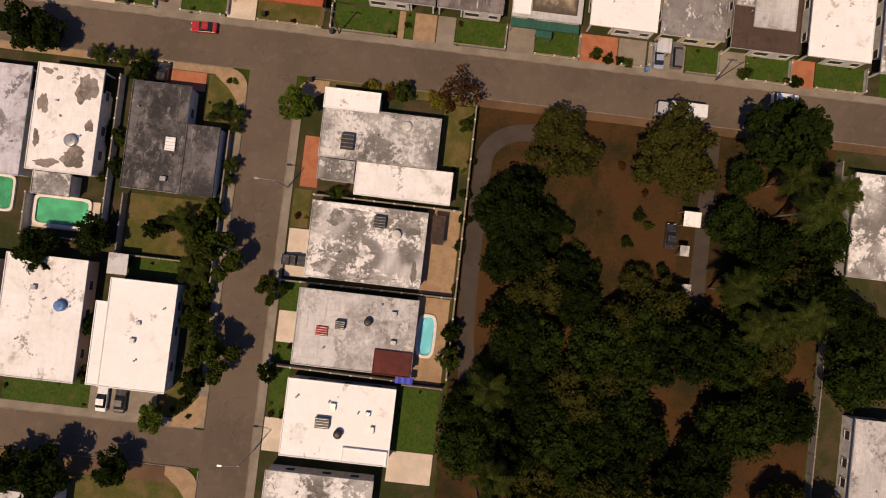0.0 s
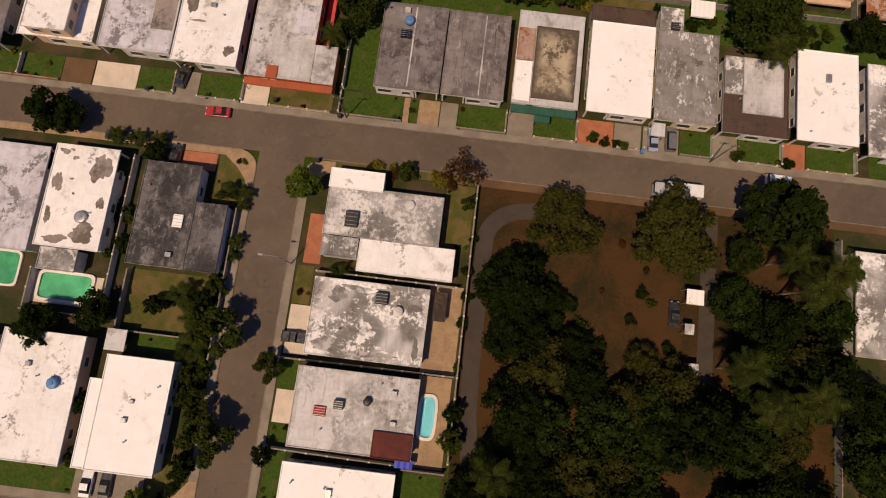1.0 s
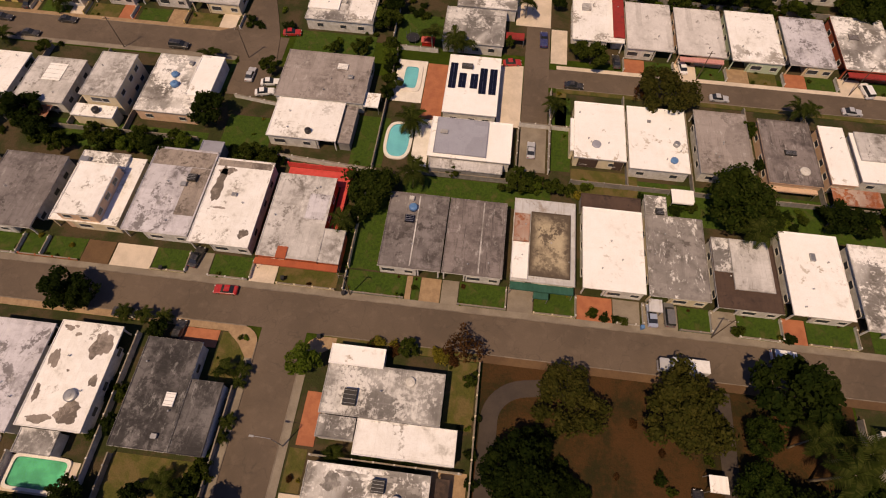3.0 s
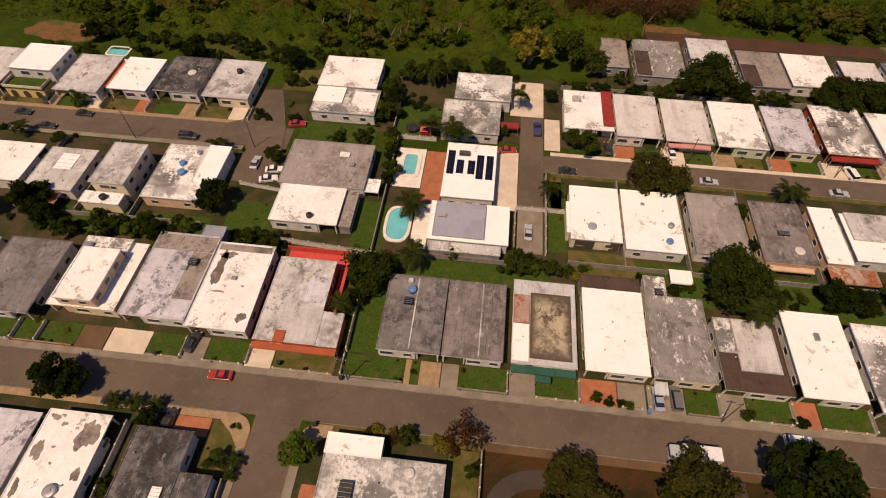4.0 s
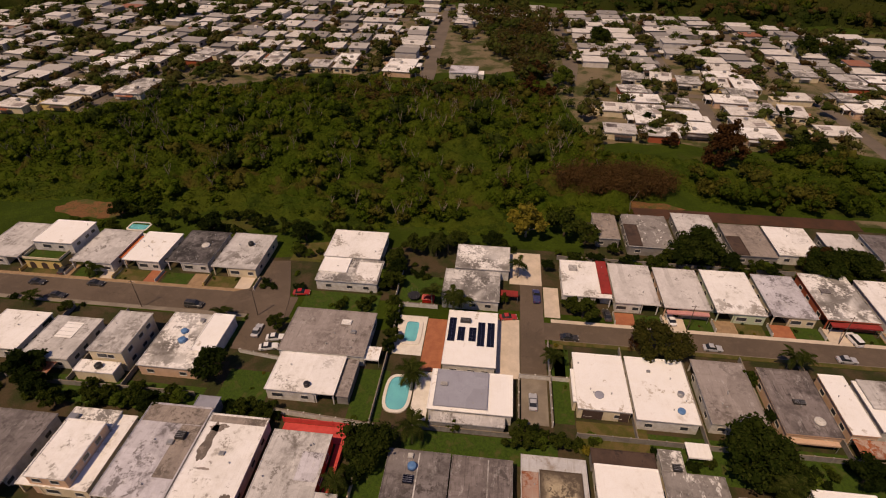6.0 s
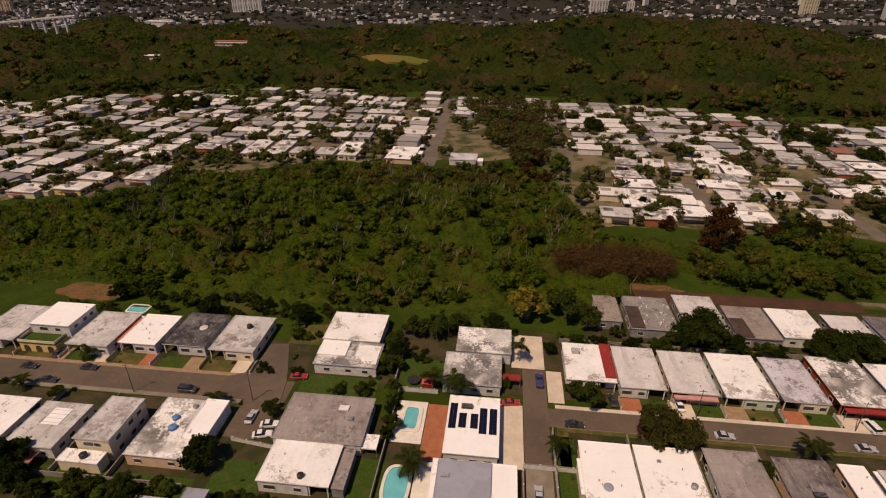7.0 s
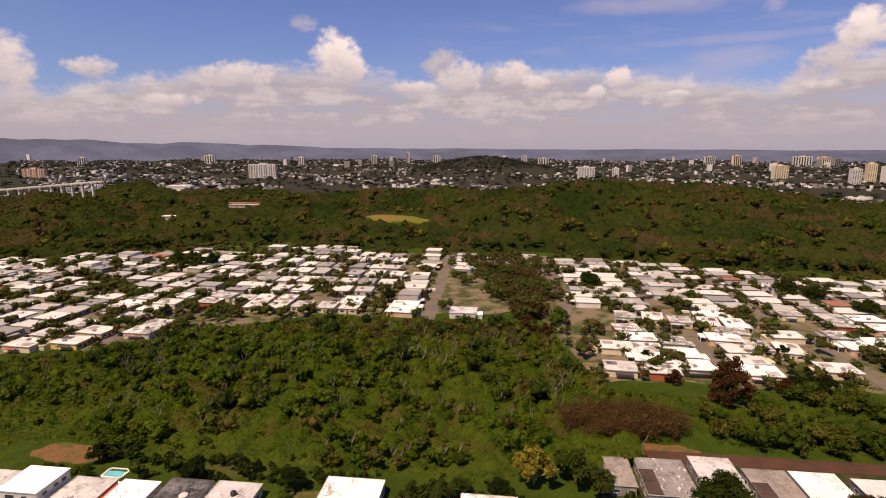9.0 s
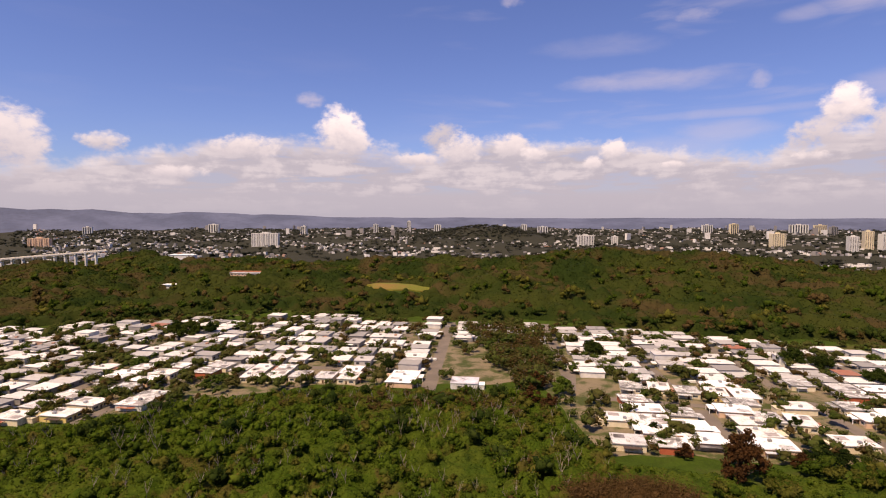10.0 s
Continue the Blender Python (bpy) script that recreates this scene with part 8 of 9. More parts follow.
for kind, colour, u, v, turn, label in (
        ("sedan", "red", -44.9, 36.2, 182, "red sedan parked at the kerb"), ("sedan", "black", -50.8, 27.0, 88, "dark car under the house's edge"), ("sedan", "steel", 35.5, 40.9, 93, "pale blue sedan in a driveway"), ("van", "grey", 38.7, 41.4, 92, "silver and dark car in a driveway"),
        ("van", "white", 58.9, 36.0, 0, "white car parked at the kerb"), ("pickup", "black", -23.8, -2.6, 180, "black car in a driveway"), ("sedan", "white", -53.9, -30.0, 90, "white sedan before a house"), ("sedan", "black", -50.8, -29.9, 90, "black sedan before a house"),
        ("sedan", "black", 41.0, 9.3, 90, "dark car in the park"), ("sedan", "black", -52.6, 42.2, 80, "dark car in a narrow driveway"), ("sedan", "black", -124.0, 102.6, 0, "black car at the kerb"), ("sedan", "black", -107.6, 103.9, 0, "dark car at the kerb"), ("sedan", "black", -114.6, 98.0, 0, "dark car on the street"),
        ("van", "black", -76.5, 98.6, 0, "black car at the kerb"), ("sedan", "white", -50.9, 89.4, 10, "white sedan on the short street"), ("sedan", "white", -51.4, 86.2, 15, "second white sedan on the short street"), ("sedan", "silver", -56.2, 91.2, 90, "silver car on the short street"),
        ("sedan", "red", -50.0, 106.6, 8, "red car on a forecourt"), ("pickup", "blue", 13.0, 112.3, 92, "dark blue pickup on the short street"), ("sedan", "red", 5.6, 103.4, 10, "red car beside a house"), ("sedan", "black", 20.6, 97.8, 0, "black car at the kerb"), ("van", "black", 37.6, 98.0, 0, "black car under a tree"),
        ("sedan", "silver", 54.7, 98.2, 0, "silver car at the kerb"), ("van", "white", 90.0, 105.0, 100, "white van in a driveway"), ("sedan", "black", 30.9, 107.0, 95, "dark car in a driveway"), ("sedan", "white", 46.9, 107.2, 96, "white car in a driveway"), ("sedan", "silver", 11.3, 77.0, 90, "silver car in a walled yard"),
        ("sedan", "silver", 85.1, 97.9, 0, "silver car at the kerb"), ("sedan", "black", -120.2, 108.6, 90, "dark car in a carport"), ("sedan", "black", -62.0, 29.4, 0, "dark car under a tree")):
    car(kind, colour, u, v, turn, label)


def truck(u, v, turn):
    """A long white box truck."""
    ob = thing("truck", G(u, v, 0.02, turn), "long white truck with a box body parked under a tree", "truck")
    bm = bmesh.new()
    box(bm, -4.2, 2.2, -1.15, 1.15, 0.9, 3.1)
    bmesh.ops.bevel(bm, geom=bm.edges[:], offset=0.06, segments=1, affect="EDGES")
    part("box_body", bm, PAINTS["white"], ob)
    bm = bmesh.new()
    box(bm, 2.35, 4.2, -1.05, 1.05, 0.5, 2.4)
    bmesh.ops.bevel(bm, geom=bm.edges[:], offset=0.15, segments=2, affect="EDGES")
    part("cab", bm, PAINTS["silver"], ob)
    bm = bmesh.new()
    box(bm, 3.6, 4.215, -0.9, 0.9, 1.5, 2.15)
    part("windscreen", bm, CAR_GLASS, ob)
    bm = bmesh.new()
    box(bm, -4.1, 4.0, -0.5, 0.5, 0.5, 0.89)
    part("chassis", bm, IRON, ob)
    for x in (-3.0, -2.0, 3.2):
        for y in (-0.95, 0.95):
            bm = bmesh.new()
            bmesh.ops.create_cone(bm, cap_ends=True, segments=14, radius1=0.48, radius2=0.48, depth=0.3, matrix=Matrix.Rotation(math.pi / 2, 4, "X"))
            part("wheel", bm, TYRE, ob).matrix_local = pose(x, y, 0.48)


truck(40.0, 31.4, 180)


# ---- pools ----
def pool(u0, u1, v0, v1, round_, floor, liquid, label, deck=0.7):
    """A pool: coping ring, basin with sides, water below the rim."""
    ob = thing("swimming_pool", G((u0 + u1) / 2, (v0 + v1) / 2), label, "pool")
    a, b = (u1 - u0) / 2, (v1 - v0) / 2
    count = 40
    ring = []
    for k in range(count):
        t = math.tau * k / count
        e = 2 / round_
        ring.append((math.copysign(abs(math.cos(t)) ** e, math.cos(t)), math.copysign(abs(math.sin(t)) ** e, math.sin(t))))
    def loop(bm, grow, z):
        return [bm.verts.new((x * (a + grow), y * (b + grow), z)) for x, y in ring]
    def skirt(bm, p, q):
        for k in range(count):
            bm.faces.new((p[k], p[(k + 1) % count], q[(k + 1) % count], q[k]))
    bm = bmesh.new()
    loops = [loop(bm, 0.0, 0.10), loop(bm, 0.0, 0.38), loop(bm, deck, 0.38), loop(bm, deck, -0.05)]
    for p, q in zip(loops, loops[1:]):
        skirt(bm, p, q)
    part("coping", bm, WHITE_PAVING, ob)
    bm = bmesh.new()
    rim, bottom = loop(bm, -0.01, 0.35), loop(bm, -0.03, 0.17)
    skirt(bm, rim, bottom)
    bm.faces.new(bottom)
    part("basin", bm, floor, ob)
    bm = bmesh.new()
    bm.faces.new(loop(bm, -0.02, 0.32))
    surf = part("water", bm, liquid, ob)
    surf.visible_shadow = False
    return ob


pool(-19.8, -16.6, 92.2, 99.1, 6, POOL_TILE, WATER, "rectangular turquoise pool with a pale deck", 1.0)
pool(-20.6, -15.8, 71.8, 80.9, 3.0, POOL_TILE, WATER, "rounded turquoise pool in a garden")
pool(-69.8, -60.8, -1.2, 3.3, 8, GREEN_TILE, MURKY, "rectangular pool with green water", 0.5)
pool(-82.0, -74.2, 0.4, 6.0, 8, GREEN_TILE, MURKY, "green-bottomed pool behind a house", 0.4)
pool(-1.0, 1.4, -16.5, -9.8, 3.5, POOL_TILE, WATER, "narrow blue pool beside a house", 0.5)
plot(-117.6, -107.2, 127.4, 130.2, WHITE_PAVING, 0.12, "terrace", "white paved slabs beside a pool")
pool(-115.2, -109.2, 130.6, 134.4, 6, POOL_TILE, WATER, "turquoise pool behind a house", 0.5)
plot(-22.0, -14.8, 88.0, 101.5, WHITE_PAVING, 0.12, "terrace", "pale paved terrace round a pool")
plot(-14.6, -9.7, 83.5, 101.0, TERRACOTTA, 0.14, "terrace", "terracotta terrace beside a white house")
plot(-14.8, -11.2, 70.0, 83.2, WHITE_PAVING, 0.12, "terrace", "pale paved terrace beside a pool")
plot(-2.0, 3.7, -21.5, -6.4, SAND_PAVING, 0.10, "terrace", "paved terrace round a narrow pool")
plot(-40.2, -26.6, 62.4, 66.2, SCARLET, 0.12, "terrace", "scarlet painted terrace behind a house")
plot(-28.2, -26.6, 50.6, 62.3, SCARLET, 0.12, "terrace", "scarlet painted strip beside a house")


# ---- walls, fences and small buildings ----
def garden_wall(u0, v0, u1, v1, h, material, label="low concrete garden wall", cap=True):
    """A wall between two grid points, with a coping and posts."""
    a, b = Vector(grid(u0, v0)), Vector(grid(u1, v1))
    length = (b - a).length
    ob = thing("garden_wall", pose(a.x, a.y, 0, 0, 0, math.degrees(math.atan2(b.y - a.y, b.x - a.x))), label, "wall")
    bm = bmesh.new()
    box(bm, 0, length, -0.08, 0.08, -0.1, h)
    part("wall_panel", bm, material, ob)
    if cap:
        bm = bmesh.new()
        box(bm, -0.05, length + 0.05, -0.12, 0.12, h + 0.002, h + 0.08)
        part("coping", bm, CONCRETE, ob)
    for k in range(int(length // 3.5) + 1):
        bm = bmesh.new()
        x = min(k * 3.5, length)
        box(bm, x - 0.14, x + 0.14, -0.14, 0.14, -0.1, h + 0.18)
        part("post", bm, material, ob)
    return ob


for u0, u1, m in ((-110, -88.4, WALL_WHITE), (-87.6, -75.6, WALL_RED), (-61.0, -54.1, WALL_CREAM), (-49.4, -41.7, WALL_WHITE), (-35.8, -24.6, WALL_CREAM), (-22.4, -11.3, WALL_GREY), (-0.8, 8.2, WALL_GREY), (13.5, 21.3, WALL_CREAM), (29.0, 33.2, WALL_WHITE),
                  (40.8, 46.2, WALL_GREY), (51.6, 59.2, WALL_WHITE), (64.3, 73.0, WALL_CREAM)):
    garden_wall(u0, 38.85, u1, 38.85, 0.55, m, "low front garden wall with posts")
for u in (-88.2, -83.2, -54.0, -41.2, -23.0, 8.1, 21.3, 33.9, 46.5, 59.4, 73.2):
    garden_wall(u, 39.2, u, 43.3, 0.8, WALL_WHITE, "low wall between two front gardens")
garden_wall(-47.0, 68.6, -21.5, 66.9, 1.6, WALL_WHITE, "white rendered garden wall")
garden_wall(-40.4, 66.4, -26.4, 66.4, 1.5, SCARLET, "scarlet painted rendered garden wall", False)
garden_wall(-26.4, 50.4, -26.4, 66.3, 1.5, SCARLET, "scarlet painted rendered garden wall", False)
garden_wall(-22.8, 44.0, -22.8, 64.0, 1.6, WALL_CREAM)
garden_wall(-15.0, 67.9, 7.0, 67.9, 1.4, WALL_GREY)
garden_wall(8.2, 71.4, 8.2, 82.5, 1.7, WALL_WHITE)
garden_wall(15.2, 71.4, 15.2, 95.0, 1.7, WALL_WHITE)
garden_wall(8.4, 84.0, 20.0, 84.0, 1.4, WALL_WHITE)
garden_wall(-47.0, 82.8, -58.0, 84.2, 1.2, WALL_WHITE)
garden_wall(-22.6, 68.0, -22.6, 104.0, 1.5, WALL_GREY)
garden_wall(-24.2, 105.0, -12.8, 105.0, 1.4, WALL_WHITE)
garden_wall(-24.4, 105.4, -24.4, 119.0, 1.4, WALL_WHITE)
garden_wall(4.5, -20.0, 4.3, 27.8, 1.6, WALL_CREAM, "long cream boundary wall along the park")
garden_wall(-37.9, -8.0, -37.9, 18.5, 1.4, WALL_GREY)
garden_wall(-54.0, -5.0, -38.6, -5.0, 1.3, WALL_GREY)
garden_wall(-54.6, -7.0, -54.6, 5.5, 1.5, WALL_GREY)
garden_wall(-71.2, -3.4, -56.0, -3.4, 1.6, WALL_GREY)
garden_wall(-57.6, -2.8, -57.6, 26.0, 1.6, WALL_WHITE)
garden_wall(-71.0, 3.8, -71.0, -3.0, 1.6, WALL_WHITE)
garden_wall(-25.9, -20.9, -4.0, -21.3, 1.5, WALL_WHITE)
garden_wall(-25.9, -6.2, 3.9, -6.0, 1.5, WALL_WHITE)
garden_wall(-22.0, 9.2, 3.0, 9.2, 1.5, WALL_WHITE)
garden_wall(3.9, -21.8, -3.0, -21.8, 1.4, WALL_GREY)
garden_wall(-100.0, 70.2, -62.0, 70.6, 1.4, WALL_GREY)
garden_wall(20.0, 69.5, 84.0, 69.5, 1.5, WALL_GREY)
garden_wall(19.6, 130.6, 112.0, 130.6, 1.4, WALL_GREY)
garden_wall(69.8, -40, 69.8, 26, 1.6, WALL_GREY, "grey boundary wall beside the park")
for u in (-107.0, -92.0, -79.0):
    garden_wall(u, 71.0, u, 94.5, 1.4, WALL_GREY)
for u in (32.0, 45.8, 59.6, 73.0):
    garden_wall(u, 69.8, u, 95.0, 1.4, WALL_GREY)
for k, u in enumerate((-132.6, -118.9, -104.8, -92.0, -78.0, -63.6)):
    garden_wall(u, 106.8, u, 111.5, 0.9, (WALL_YELLOW, WALL_WHITE)[k % 2], "low wall between two front gardens")
for u in (32.6, 44.6, 57.2, 70.8, 83.4, 97.8):
    garden_wall(u, 104.6, u, 108.4, 0.9, WALL_WHITE, "low wall between two front gardens")


def canopy(u0, u1, v0, v1, z, material, label, name="canopy"):
    """A flat canopy on posts with a deep front edge."""
    ob = thing(name, G((u0 + u1) / 2, (v0 + v1) / 2), label, name.replace("_", " "))
    a, b = (u1 - u0) / 2, (v1 - v0) / 2
    bm = bmesh.new()
    ribs = max(int(2 * a / 0.45), 2)
    edge = [(-a + 2 * a * k / ribs, 0.05 * (k % 2)) for k in range(ribs + 1)]
    loops = [[bm.verts.new((x, y, h + r * k)) for x, r in edge] for y, h, k in ((b, z, 0), (b, z + 0.05, 1), (-b, z + 0.05, 1), (-b - 0.02, z - 0.28, 0), (-b + 0.03, z - 0.28, 0), (-b + 0.05, z, 0))]
    loops.append(loops[0])
    for p, q in zip(loops, loops[1:]):
        for k in range(ribs):
            bm.faces.new((p[k], p[k + 1], q[k + 1], q[k]))
    part("sheet", bm, material, ob)
    for x in (-a + 0.1, a - 0.1):
        for y in (-b + 0.15, b - 0.1):
            bm = bmesh.new()
            box(bm, x - 0.05, x + 0.05, y - 0.05, y + 0.05, 0.0, z - 0.002)
            part("post", bm, METAL, ob)
    return ob


canopy(8.5, 20.4, 42.2, 43.7, 2.75, GREEN_AWNING, "dark green awning across a house front", "awning")
canopy(13.0, 15.8, 40.9, 42.1, 2.5, GREEN_AWNING, "small dark green awning over a door", "awning")
canopy(-40.4, -24.2, 41.4, 42.7, 2.8, WALL_RED, "brick-red roof edge over a porch", "porch_roof")
canopy(-36.4, -34.4, 42.7, 45.2, 3.55, WALL_RED, "raised brick-red porch roof", "porch_roof")
canopy(-27.2, -23.8, 83.2, 87.3, 2.5, CLEAN_R, "white roofed shed beside a house", "shed")
canopy(40.6, 45.2, 65.8, 69.2, 2.4, CLEAN_R, "small white roofed shed in a garden", "shed")
canopy(-55.0, -51.6, -8.4, -4.8, 2.5, STEEL_R, "small sheet-roofed shed behind a house", "shed")
canopy(85.0, 96.8, 106.9, 108.4, 2.8, RED_R, "red awning along a house front", "awning")
canopy(45.6, 56.0, 107.2, 108.5, 2.7, WALL_PINK, "reddish porch roof along a house front", "porch_roof")
canopy(3.4, 8.0, 109.6, 111.8, 2.4, RED_R, "red awning beside a house", "awning")
canopy(-4.2, -1.2, -21.4, -20.2, 2.2, COBALT, "cobalt blue canopy at a pool", "canopy")
canopy(34.4, 36.9, 41.0, 43.5, 2.5, STEEL_R, "grey carport sheet over a driveway", "carport_roof")
canopy(-1.0, 1.2, 3.0, 8.0, 2.3, BROWN_R, "brown shed roof in a yard", "shed")
canopy(-104.5, -96.2, 70.6, 74.2, 2.5, RUST_R, "corrugated brown sheet roof behind a house", "shed")
canopy(61.0, 71.0, 71.6, 72.7, 2.4, WALL_PEACH, "peach porch roof at the back of a house", "porch_roof")
canopy(74.0, 84.0, 69.8, 73.8, 2.4, RUST_R, "orange-brown tiled garden lean-to", "shed")
canopy(42.2, 45.2, 11.2, 13.8, 2.6, CLEAN_R, "small white pavilion roof in the park", "pavilion")
canopy(42.2, 43.8, 6.0, 7.8, 2.4, PALE_R, "small grey shelter roof in the park", "pavilion")
canopy(43.2, 44.8, -1.0, 1.2, 2.4, PALE_R, "small grey shelter roof in the park", "pavilion")


# ---- things on roofs ----
def tank(u, v, z, r, h, material, label):
    ob = thing("water_tank", G(u, v, z), label, "water tank")
    bm = bmesh.new()
    tube(bm, [(0, 0, 0), (0, 0, h * 0.8), (0, 0, h * 0.95), (0, 0, h)], [r, r, r * 0.8, r * 0.35], 16)
    part("body", bm, material, ob, smooth=True)
    bm = bmesh.new()
    tube(bm, [(0, 0, h - 0.02), (0, 0, h + 0.1)], [r * 0.33, r * 0.3], 12)
    part("lid", bm, material, ob)


for u, v, z, r, h, m, label in ((-11.8, 57.0, 3.38, 0.85, 1.0, PLASTIC_BLUE, "blue plastic water tank on a roof"), (25.0, 78.2, 3.38, 1.0, 0.3, BLUE_R, "low grey-blue round roof cap"), (41.4, 75.8, 3.38, 0.8, 0.5, PLASTIC_BLUE, "blue plastic water tank on a roof"),
                                (42.2, 80.2, 3.38, 0.7, 0.8, METAL, "metal water tank on a roof"), (-37.4, 73.6, 3.38, 0.7, 0.9, PLASTIC_BLACK, "black plastic water tank on a roof"), (-63.2, 13.2, 3.38, 1.1, 0.5, METAL, "round grey water tank on a roof"), (-7.2, 22.4, 3.38, 0.85, 0.35, WALL_WHITE, "round white concrete roof cap"),
                                (-6.8, 3.8, 3.38, 0.85, 0.7, WALL_WHITE, "round white water tank on a roof"), (-9.8, -11.4, 3.38, 0.7, 0.8, PLASTIC_BLACK, "dark round water tank on a roof"), (-12.6, -30.6, 3.38, 0.75, 0.9, PLASTIC_BLACK, "black water tank on a roof"), (-61.2, -14.6, 3.38, 0.95, 0.8, PLASTIC_BLUE, "blue water tank on a roof"),
                                (-83.2, 120.6, 3.38, 1.2, 0.5, WALL_WHITE, "round white dish-like roof cap"), (-70.2, 122.6, 3.38, 0.8, 1.1, PLASTIC_BLACK, "black water tank on a roof"), (68.6, 76.4, 3.38, 1.1, 0.5, WALL_WHITE, "round white concrete roof cap"), (-70.6, 83.0, 3.38, 0.9, 0.9, PLASTIC_BLUE, "blue water tank on a roof"), (-71.6, 86.0, 3.38, 0.8, 0.7, PLASTIC_BLUE, "blue water tank on a roof"),
                                (-85.2, 73.4, 3.22, 0.8, 1.0, PLASTIC_BLACK, "black water tank on a roof terrace"), (38.0, 62.6, 3.2, 0.5, 0.7, WALL_WHITE, "small white tank on a roof")):
    tank(u, v, z, r, h, m, label)


def roof_box(u, v, z, w, d, h, material, label, turn=0.0):
    ob = thing("roof_unit", G(u, v, z, turn), label, "roof unit")
    bm = bmesh.new()
    box(bm, -w / 2, w / 2, -d / 2, d / 2, 0.08, h)
    bmesh.ops.bevel(bm, geom=bm.edges[:], offset=0.03, segments=1, affect="EDGES")
    part("casing", bm, material, ob)
    bm = bmesh.new()
    for k in range(4):
        y = -d / 2 + d * (k + 0.5) / 4
        box(bm, -w / 2 + 0.06, w / 2 - 0.06, y - 0.03, y + 0.03, h + 0.003, h + 0.03)
    part("grille", bm, METAL, ob)
    for x in (-w / 2 + 0.1, w / 2 - 0.1):
        bm = bmesh.new()
        box(bm, x - 0.05, x + 0.05, -d / 2, d / 2, 0, 0.08)
        part("foot", bm, IRON, ob)


for u, v, z, w, d, h, m, label in ((-16.9, 18.6, 3.38, 2.2, 2.8, 0.7, IRON, "large dark louvred roof unit"), (-9.8, 5.6, 3.38, 2.0, 2.0, 0.8, IRON, "dark square louvred roof unit"), (-14.4, -12.4, 3.38, 1.6, 1.4, 0.8, IRON, "dark metal box roof unit"), (-17.4, -13.8, 3.38, 2.0, 1.6, 0.25, RED_R, "flat red hatch on a roof"),
                                   (-5.6, -9.6, 3.38, 0.9, 0.8, 0.6, METAL, "small grey metal roof unit"), (-5.2, -14.4, 3.38, 0.9, 0.7, 0.6, METAL, "small grey metal roof unit"), (-15.4, -29.0, 3.38, 2.4, 1.8, 0.7, IRON, "dark square louvred roof unit"), (-14.0, -26.2, 3.38, 1.0, 1.2, 0.5, METAL, "grey metal box roof unit"), (-8.0, -26.8, 3.38, 0.8, 0.8, 0.5, METAL, "small grey metal roof unit"),
                                   (-7.0, -29.4, 3.38, 0.7, 1.2, 0.5, METAL, "small grey metal roof unit"), (-46.6, 14.6, 3.38, 1.7, 2.3, 0.3, CLEAN_R, "white skylight cap on a dark roof"), (-47.0, 8.6, 3.38, 1.0, 0.8, 0.5, METAL, "small grey metal roof unit"), (-12.2, 54.4, 3.38, 1.8, 1.6, 0.6, PANEL, "small dark solar heater on a roof"), (-12.4, 59.2, 3.38, 1.0, 0.9, 0.6, WALL_WHITE, "white metal box roof unit"),
                                   (-57.8, 58.4, 3.38, 1.8, 1.6, 0.8, IRON, "dark metal box roof unit"), (-59.2, 56.8, 3.38, 1.2, 1.0, 0.5, METAL, "grey metal box roof unit"), (-69.0, 90.0, 3.38, 1.0, 1.0, 0.6, METAL, "grey metal box roof unit"), (66.4, 81.0, 3.38, 2.4, 1.2, 0.5, IRON, "dark metal box roof unit"), (37.4, 62.4, 3.2, 1.6, 1.4, 0.7, IRON, "dark metal box roof unit"),
                                   (-33.8, 93.6, 3.38, 2.4, 1.6, 0.4, CLEAN_R, "white skylight cap on a grey roof"), (-31.4, 90.4, 3.38, 1.2, 0.9, 0.6, METAL, "grey metal box roof unit"), (-48.6, -19.0, 3.38, 0.8, 0.8, 0.5, METAL, "small grey metal roof unit"), (-48.0, -16.0, 3.38, 0.7, 0.6, 0.4, METAL, "small grey metal roof unit"), (-66.0, -12.0, 3.38, 0.8, 0.8, 0.5, METAL, "small grey metal roof unit"),
                                   (-8.0, 77.0, 3.9, 1.6, 1.0, 0.2, PALE_R, "shallow pale roof hatch cover"), (66.0, 55.6, 3.38, 0.9, 1.6, 0.5, METAL, "grey metal box roof unit"), (36.6, 86.0, 3.38, 0.8, 0.6, 0.4, METAL, "small grey metal roof unit"), (88.6, 120.0, 3.38, 2.4, 1.8, 0.3, SLATE_R, "dark hatch on a roof"), (23.0, 122.0, 3.38, 2.2, 1.8, 0.9, PALE_R, "pale concrete box on roof"),
                                   (-48.2, 55.6, 3.38, 1.0, 0.8, 0.5, METAL, "small grey metal roof unit"), (-99.4, 83.4, 3.38, 4.4, 5.2, 0.12, CLEAN_R, "fresh white patch slab on a grey roof")):
    roof_box(u, v, z, w, d, h, m, label)


def solar_bank(u, v, z, columns, rows, label):
    """A bank of solar panels on rails."""
    ob = thing("solar_array", G(u, v, z), label, "solar panels", "solar panels on the white roof")
    for i in range(columns):
        for j in range(rows):
            bm = bmesh.new()
            box(bm, i * 0.86, i * 0.86 + 0.82, j * 1.15, j * 1.15 + 1.1, 0.12, 0.16)
            part("panel", bm, PANEL, ob)
    for j in (0.3, rows * 1.15 - 0.4):
        bm = bmesh.new()
        box(bm, -0.05, columns * 0.86, j, j + 0.06, 0, 0.118)
        part("rail", bm, METAL, ob)


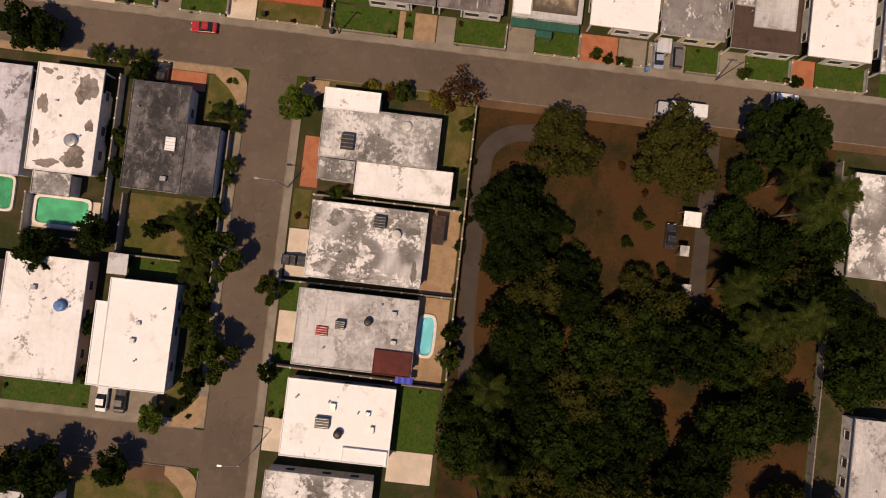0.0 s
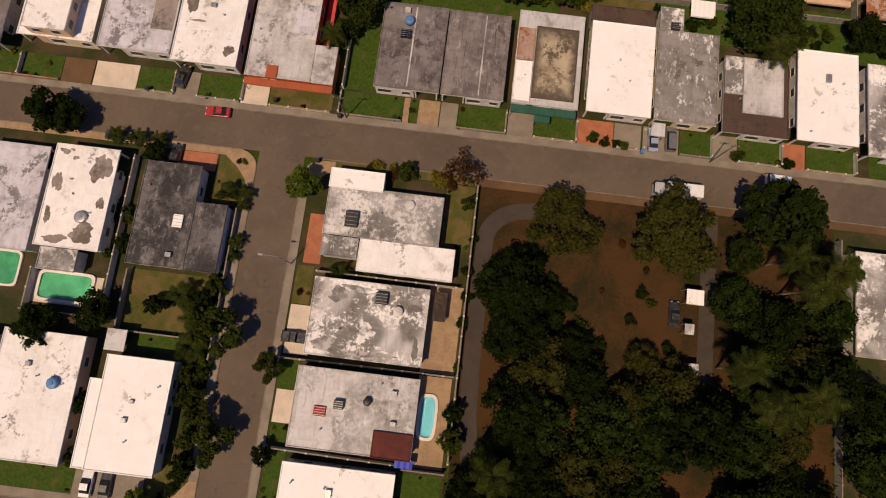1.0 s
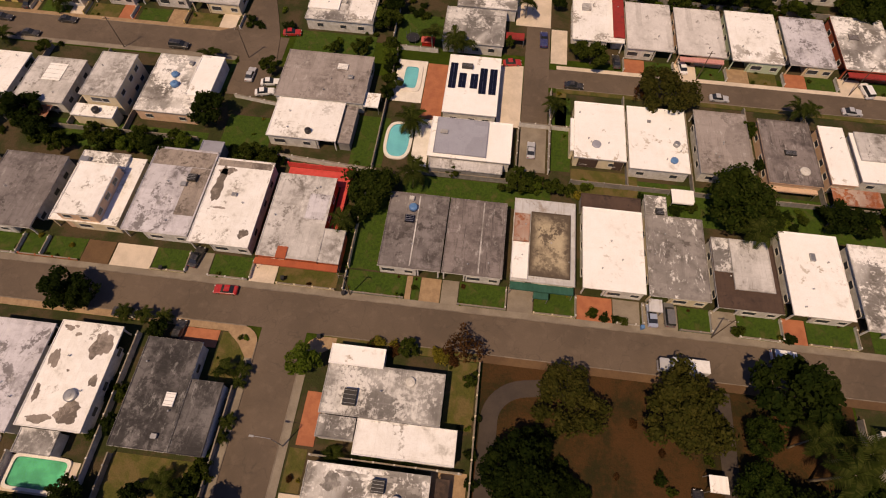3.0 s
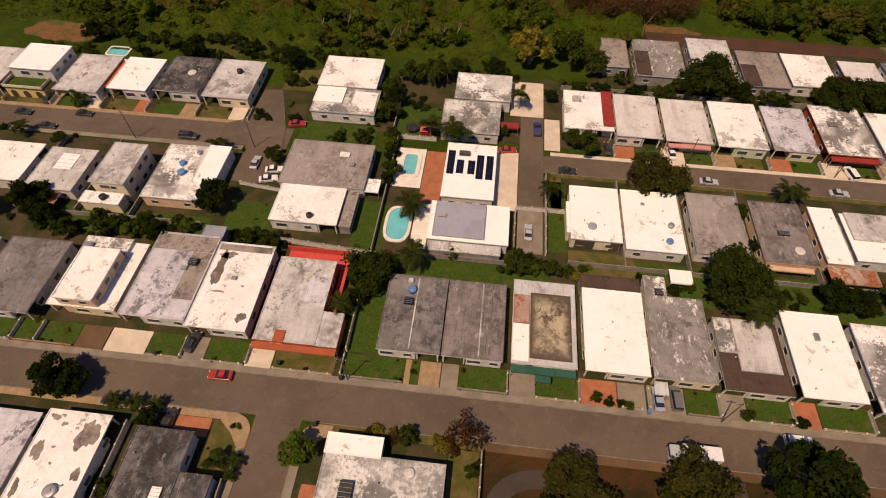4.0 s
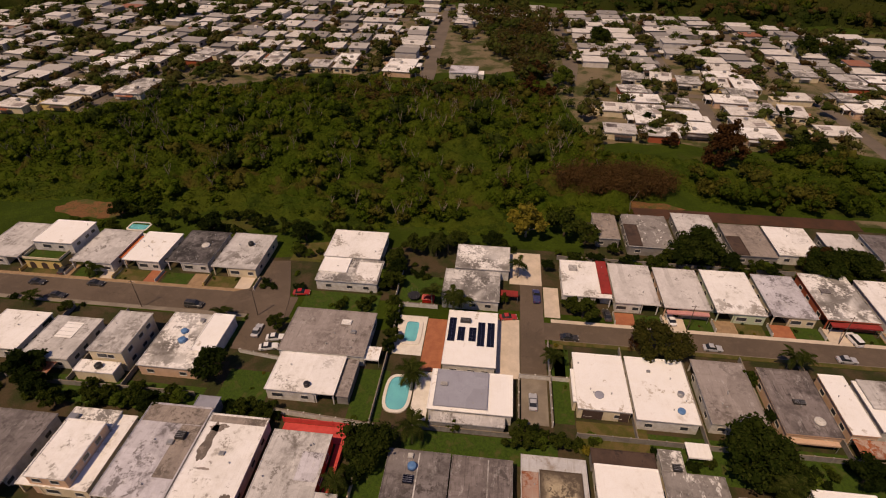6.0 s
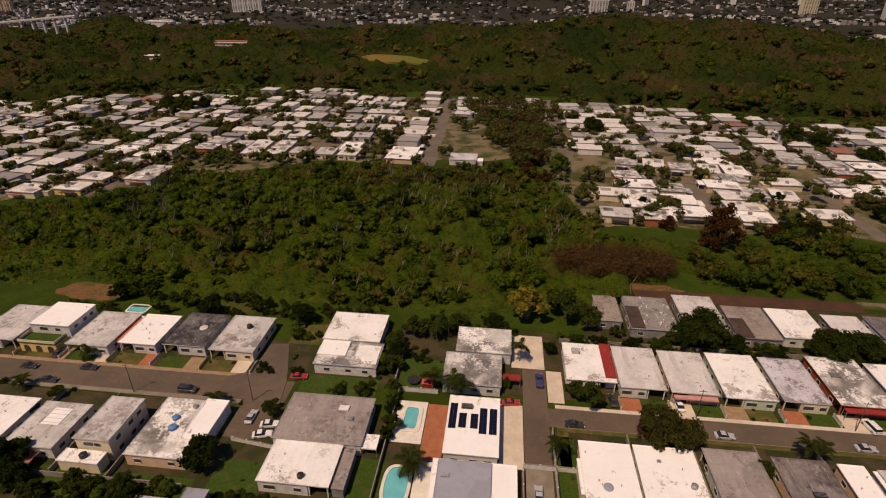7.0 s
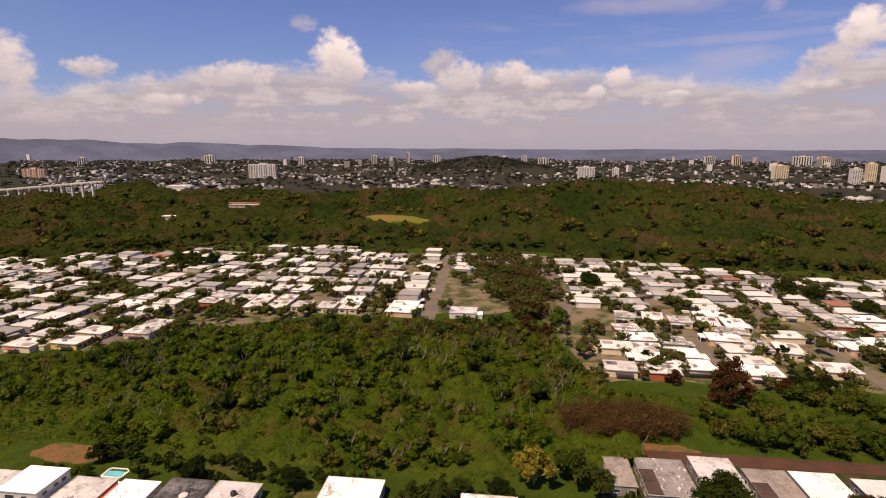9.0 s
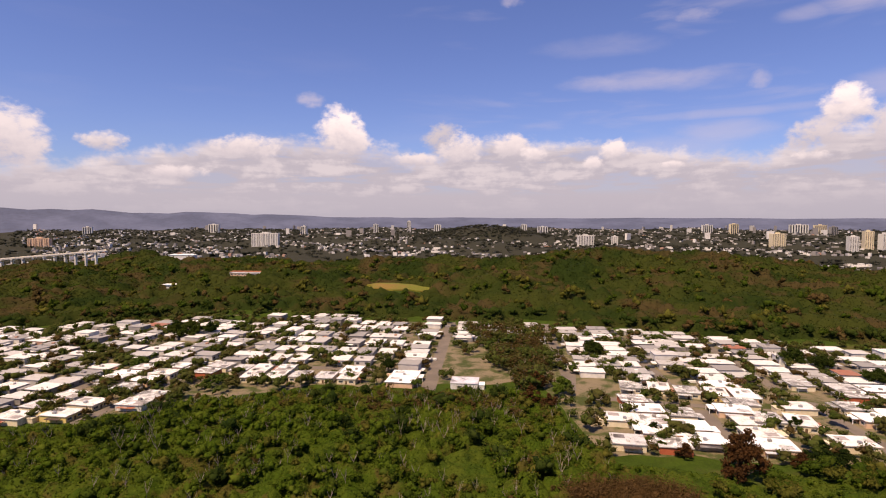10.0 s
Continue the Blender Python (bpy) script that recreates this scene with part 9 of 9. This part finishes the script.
for u, v, c, r in ((-8.8, 90.2, 2, 7), (-6.5, 90.6, 2, 4), (-3.8, 90.6, 2, 4), (-1.75, 89.2, 2, 7), (0.55, 89.2, 2, 7)):
    solar_bank(u, v, 3.58, c, r, "bank of dark solar panels on a white roof")
roof_box(-4.9, 97.2, 3.58, 2.6, 1.2, 0.8, IRON, "dark solar water heater on a white roof")


# ---- street furniture ----
def lamp_post(u, v, turn, height=8.0):
    ob = thing("street_lamp", G(u, v, 0, turn), "grey metal street lamp with a long arm", "street lamp", "street lamps")
    bm = bmesh.new()
    tube(bm, [(0, 0, -0.2), (0, 0, height * 0.6), (0, 0, height)], [0.12, 0.09, 0.07], 8)
    part("pole", bm, METAL, ob)
    bm = bmesh.new()
    tube(bm, [(0, 0, height - 0.1), (1.0, 0, height + 0.35), (2.6, 0, height + 0.5)], [0.05, 0.045, 0.04], 6)
    part("arm", bm, METAL, ob)
    bm = bmesh.new()
    box(bm, 2.4, 3.2, -0.17, 0.17, height + 0.42, height + 0.56)
    bmesh.ops.bevel(bm, geom=bm.edges[:], offset=0.05, segments=1, affect="EDGES")
    part("lamp_head", bm, METAL, ob)


def power_pole(u, v, turn=0.0):
    ob = thing("utility_pole", G(u, v, 0, turn), "wooden utility pole with a crossarm", "utility pole", "utility poles")
    bm = bmesh.new()
    tube(bm, [(0, 0, -0.3), (0, 0, 9.0)], [0.13, 0.08], 8)
    part("pole", bm, WOOD_POLE, ob)
    bm = bmesh.new()
    box(bm, -0.9, 0.9, -0.05, 0.05, 8.4, 8.5)
    part("crossarm", bm, WOOD_POLE, ob)
    for x in (-0.8, 0.3, 0.8):
        bm = bmesh.new()
        tube(bm, [(x, 0, 8.502), (x, 0, 8.68)], [0.06, 0.04], 6)
        part("insulator", bm, WALL_WHITE, ob)


for u, v, t in ((-27.1, -36.0, 180), (-27.0, 10.0, 180)):
    lamp_post(u, v, t)
for u, v in ((-58.5, 97.0), (-90.0, 96.6), (-21.4, 38.3), (46.4, 38.2), (50.0, 103.7), (86.0, 103.7), (110, 38.2)):
    power_pole(u, v)


def bin_(u, v, material, label):
    ob = thing("bin", G(u, v, 0.13, 10), label, "bin")
    bm = bmesh.new()
    vs = box(bm, -0.3, 0.3, -0.3, 0.3, 0, 1.0)
    for p in vs[:4]:
        p.co.x *= 0.8
        p.co.y *= 0.8
    part("body", bm, material, ob)
    bm = bmesh.new()
    box(bm, -0.33, 0.33, -0.33, 0.36, 1.002, 1.08)
    part("lid", bm, material, ob)


for u, v, m in ((-22.6, 38.2, PLASTIC_BLACK), (-25.2, 29.2, PLASTIC_BLACK), (-34.8, 39.8, PLASTIC_BLACK), (33.6, 38.3, PLASTIC_BLUE), (-58.6, 39.0, PLASTIC_BLACK), (45.0, 27.8, PLASTIC_BLACK)):
    bin_(u, v, m, "wheeled rubbish bin at the kerb")


def play_frame(u, v):
    ob = thing("playhouse", G(u, v, 0.08), "red plastic garden playhouse on a lawn", "playhouse")
    bm = bmesh.new()
    box(bm, -1.5, 1.5, -1.0, 1.0, 0, 1.3)
    part("body", bm, PLASTIC_RED, ob)
    bm = bmesh.new()
    vs = [bm.verts.new(p) for p in ((-1.7, -1.2, 1.302), (1.7, -1.2, 1.302), (1.7, 1.2, 1.302), (-1.7, 1.2, 1.302), (-1.7, 0, 2.1), (1.7, 0, 2.1))]
    for f in ((3, 2, 1, 0), (0, 1, 5, 4), (2, 3, 4, 5), (1, 2, 5), (3, 0, 4)):
        bm.faces.new([vs[i] for i in f])
    part("roof", bm, PLASTIC_RED, ob)


play_frame(-15.6, 107.8)


def trampoline(u, v):
    ob = thing("trampoline", G(u, v, 0.08), "round black garden trampoline", "trampoline")
    bm = bmesh.new()
    tube(bm, [(0, 0, 0.85), (0, 0, 0.92)], [1.7, 1.7], 20)
    part("mat", bm, PLASTIC_BLACK, ob)
    for k in range(6):
        a = math.tau * k / 6
        bm = bmesh.new()
        tube(bm, [(1.6 * math.cos(a), 1.6 * math.sin(a), 0), (1.6 * math.cos(a), 1.6 * math.sin(a), 2.3)], [0.03, 0.03], 6)
        part("leg", bm, METAL, ob)


trampoline(-19.6, 108.6)
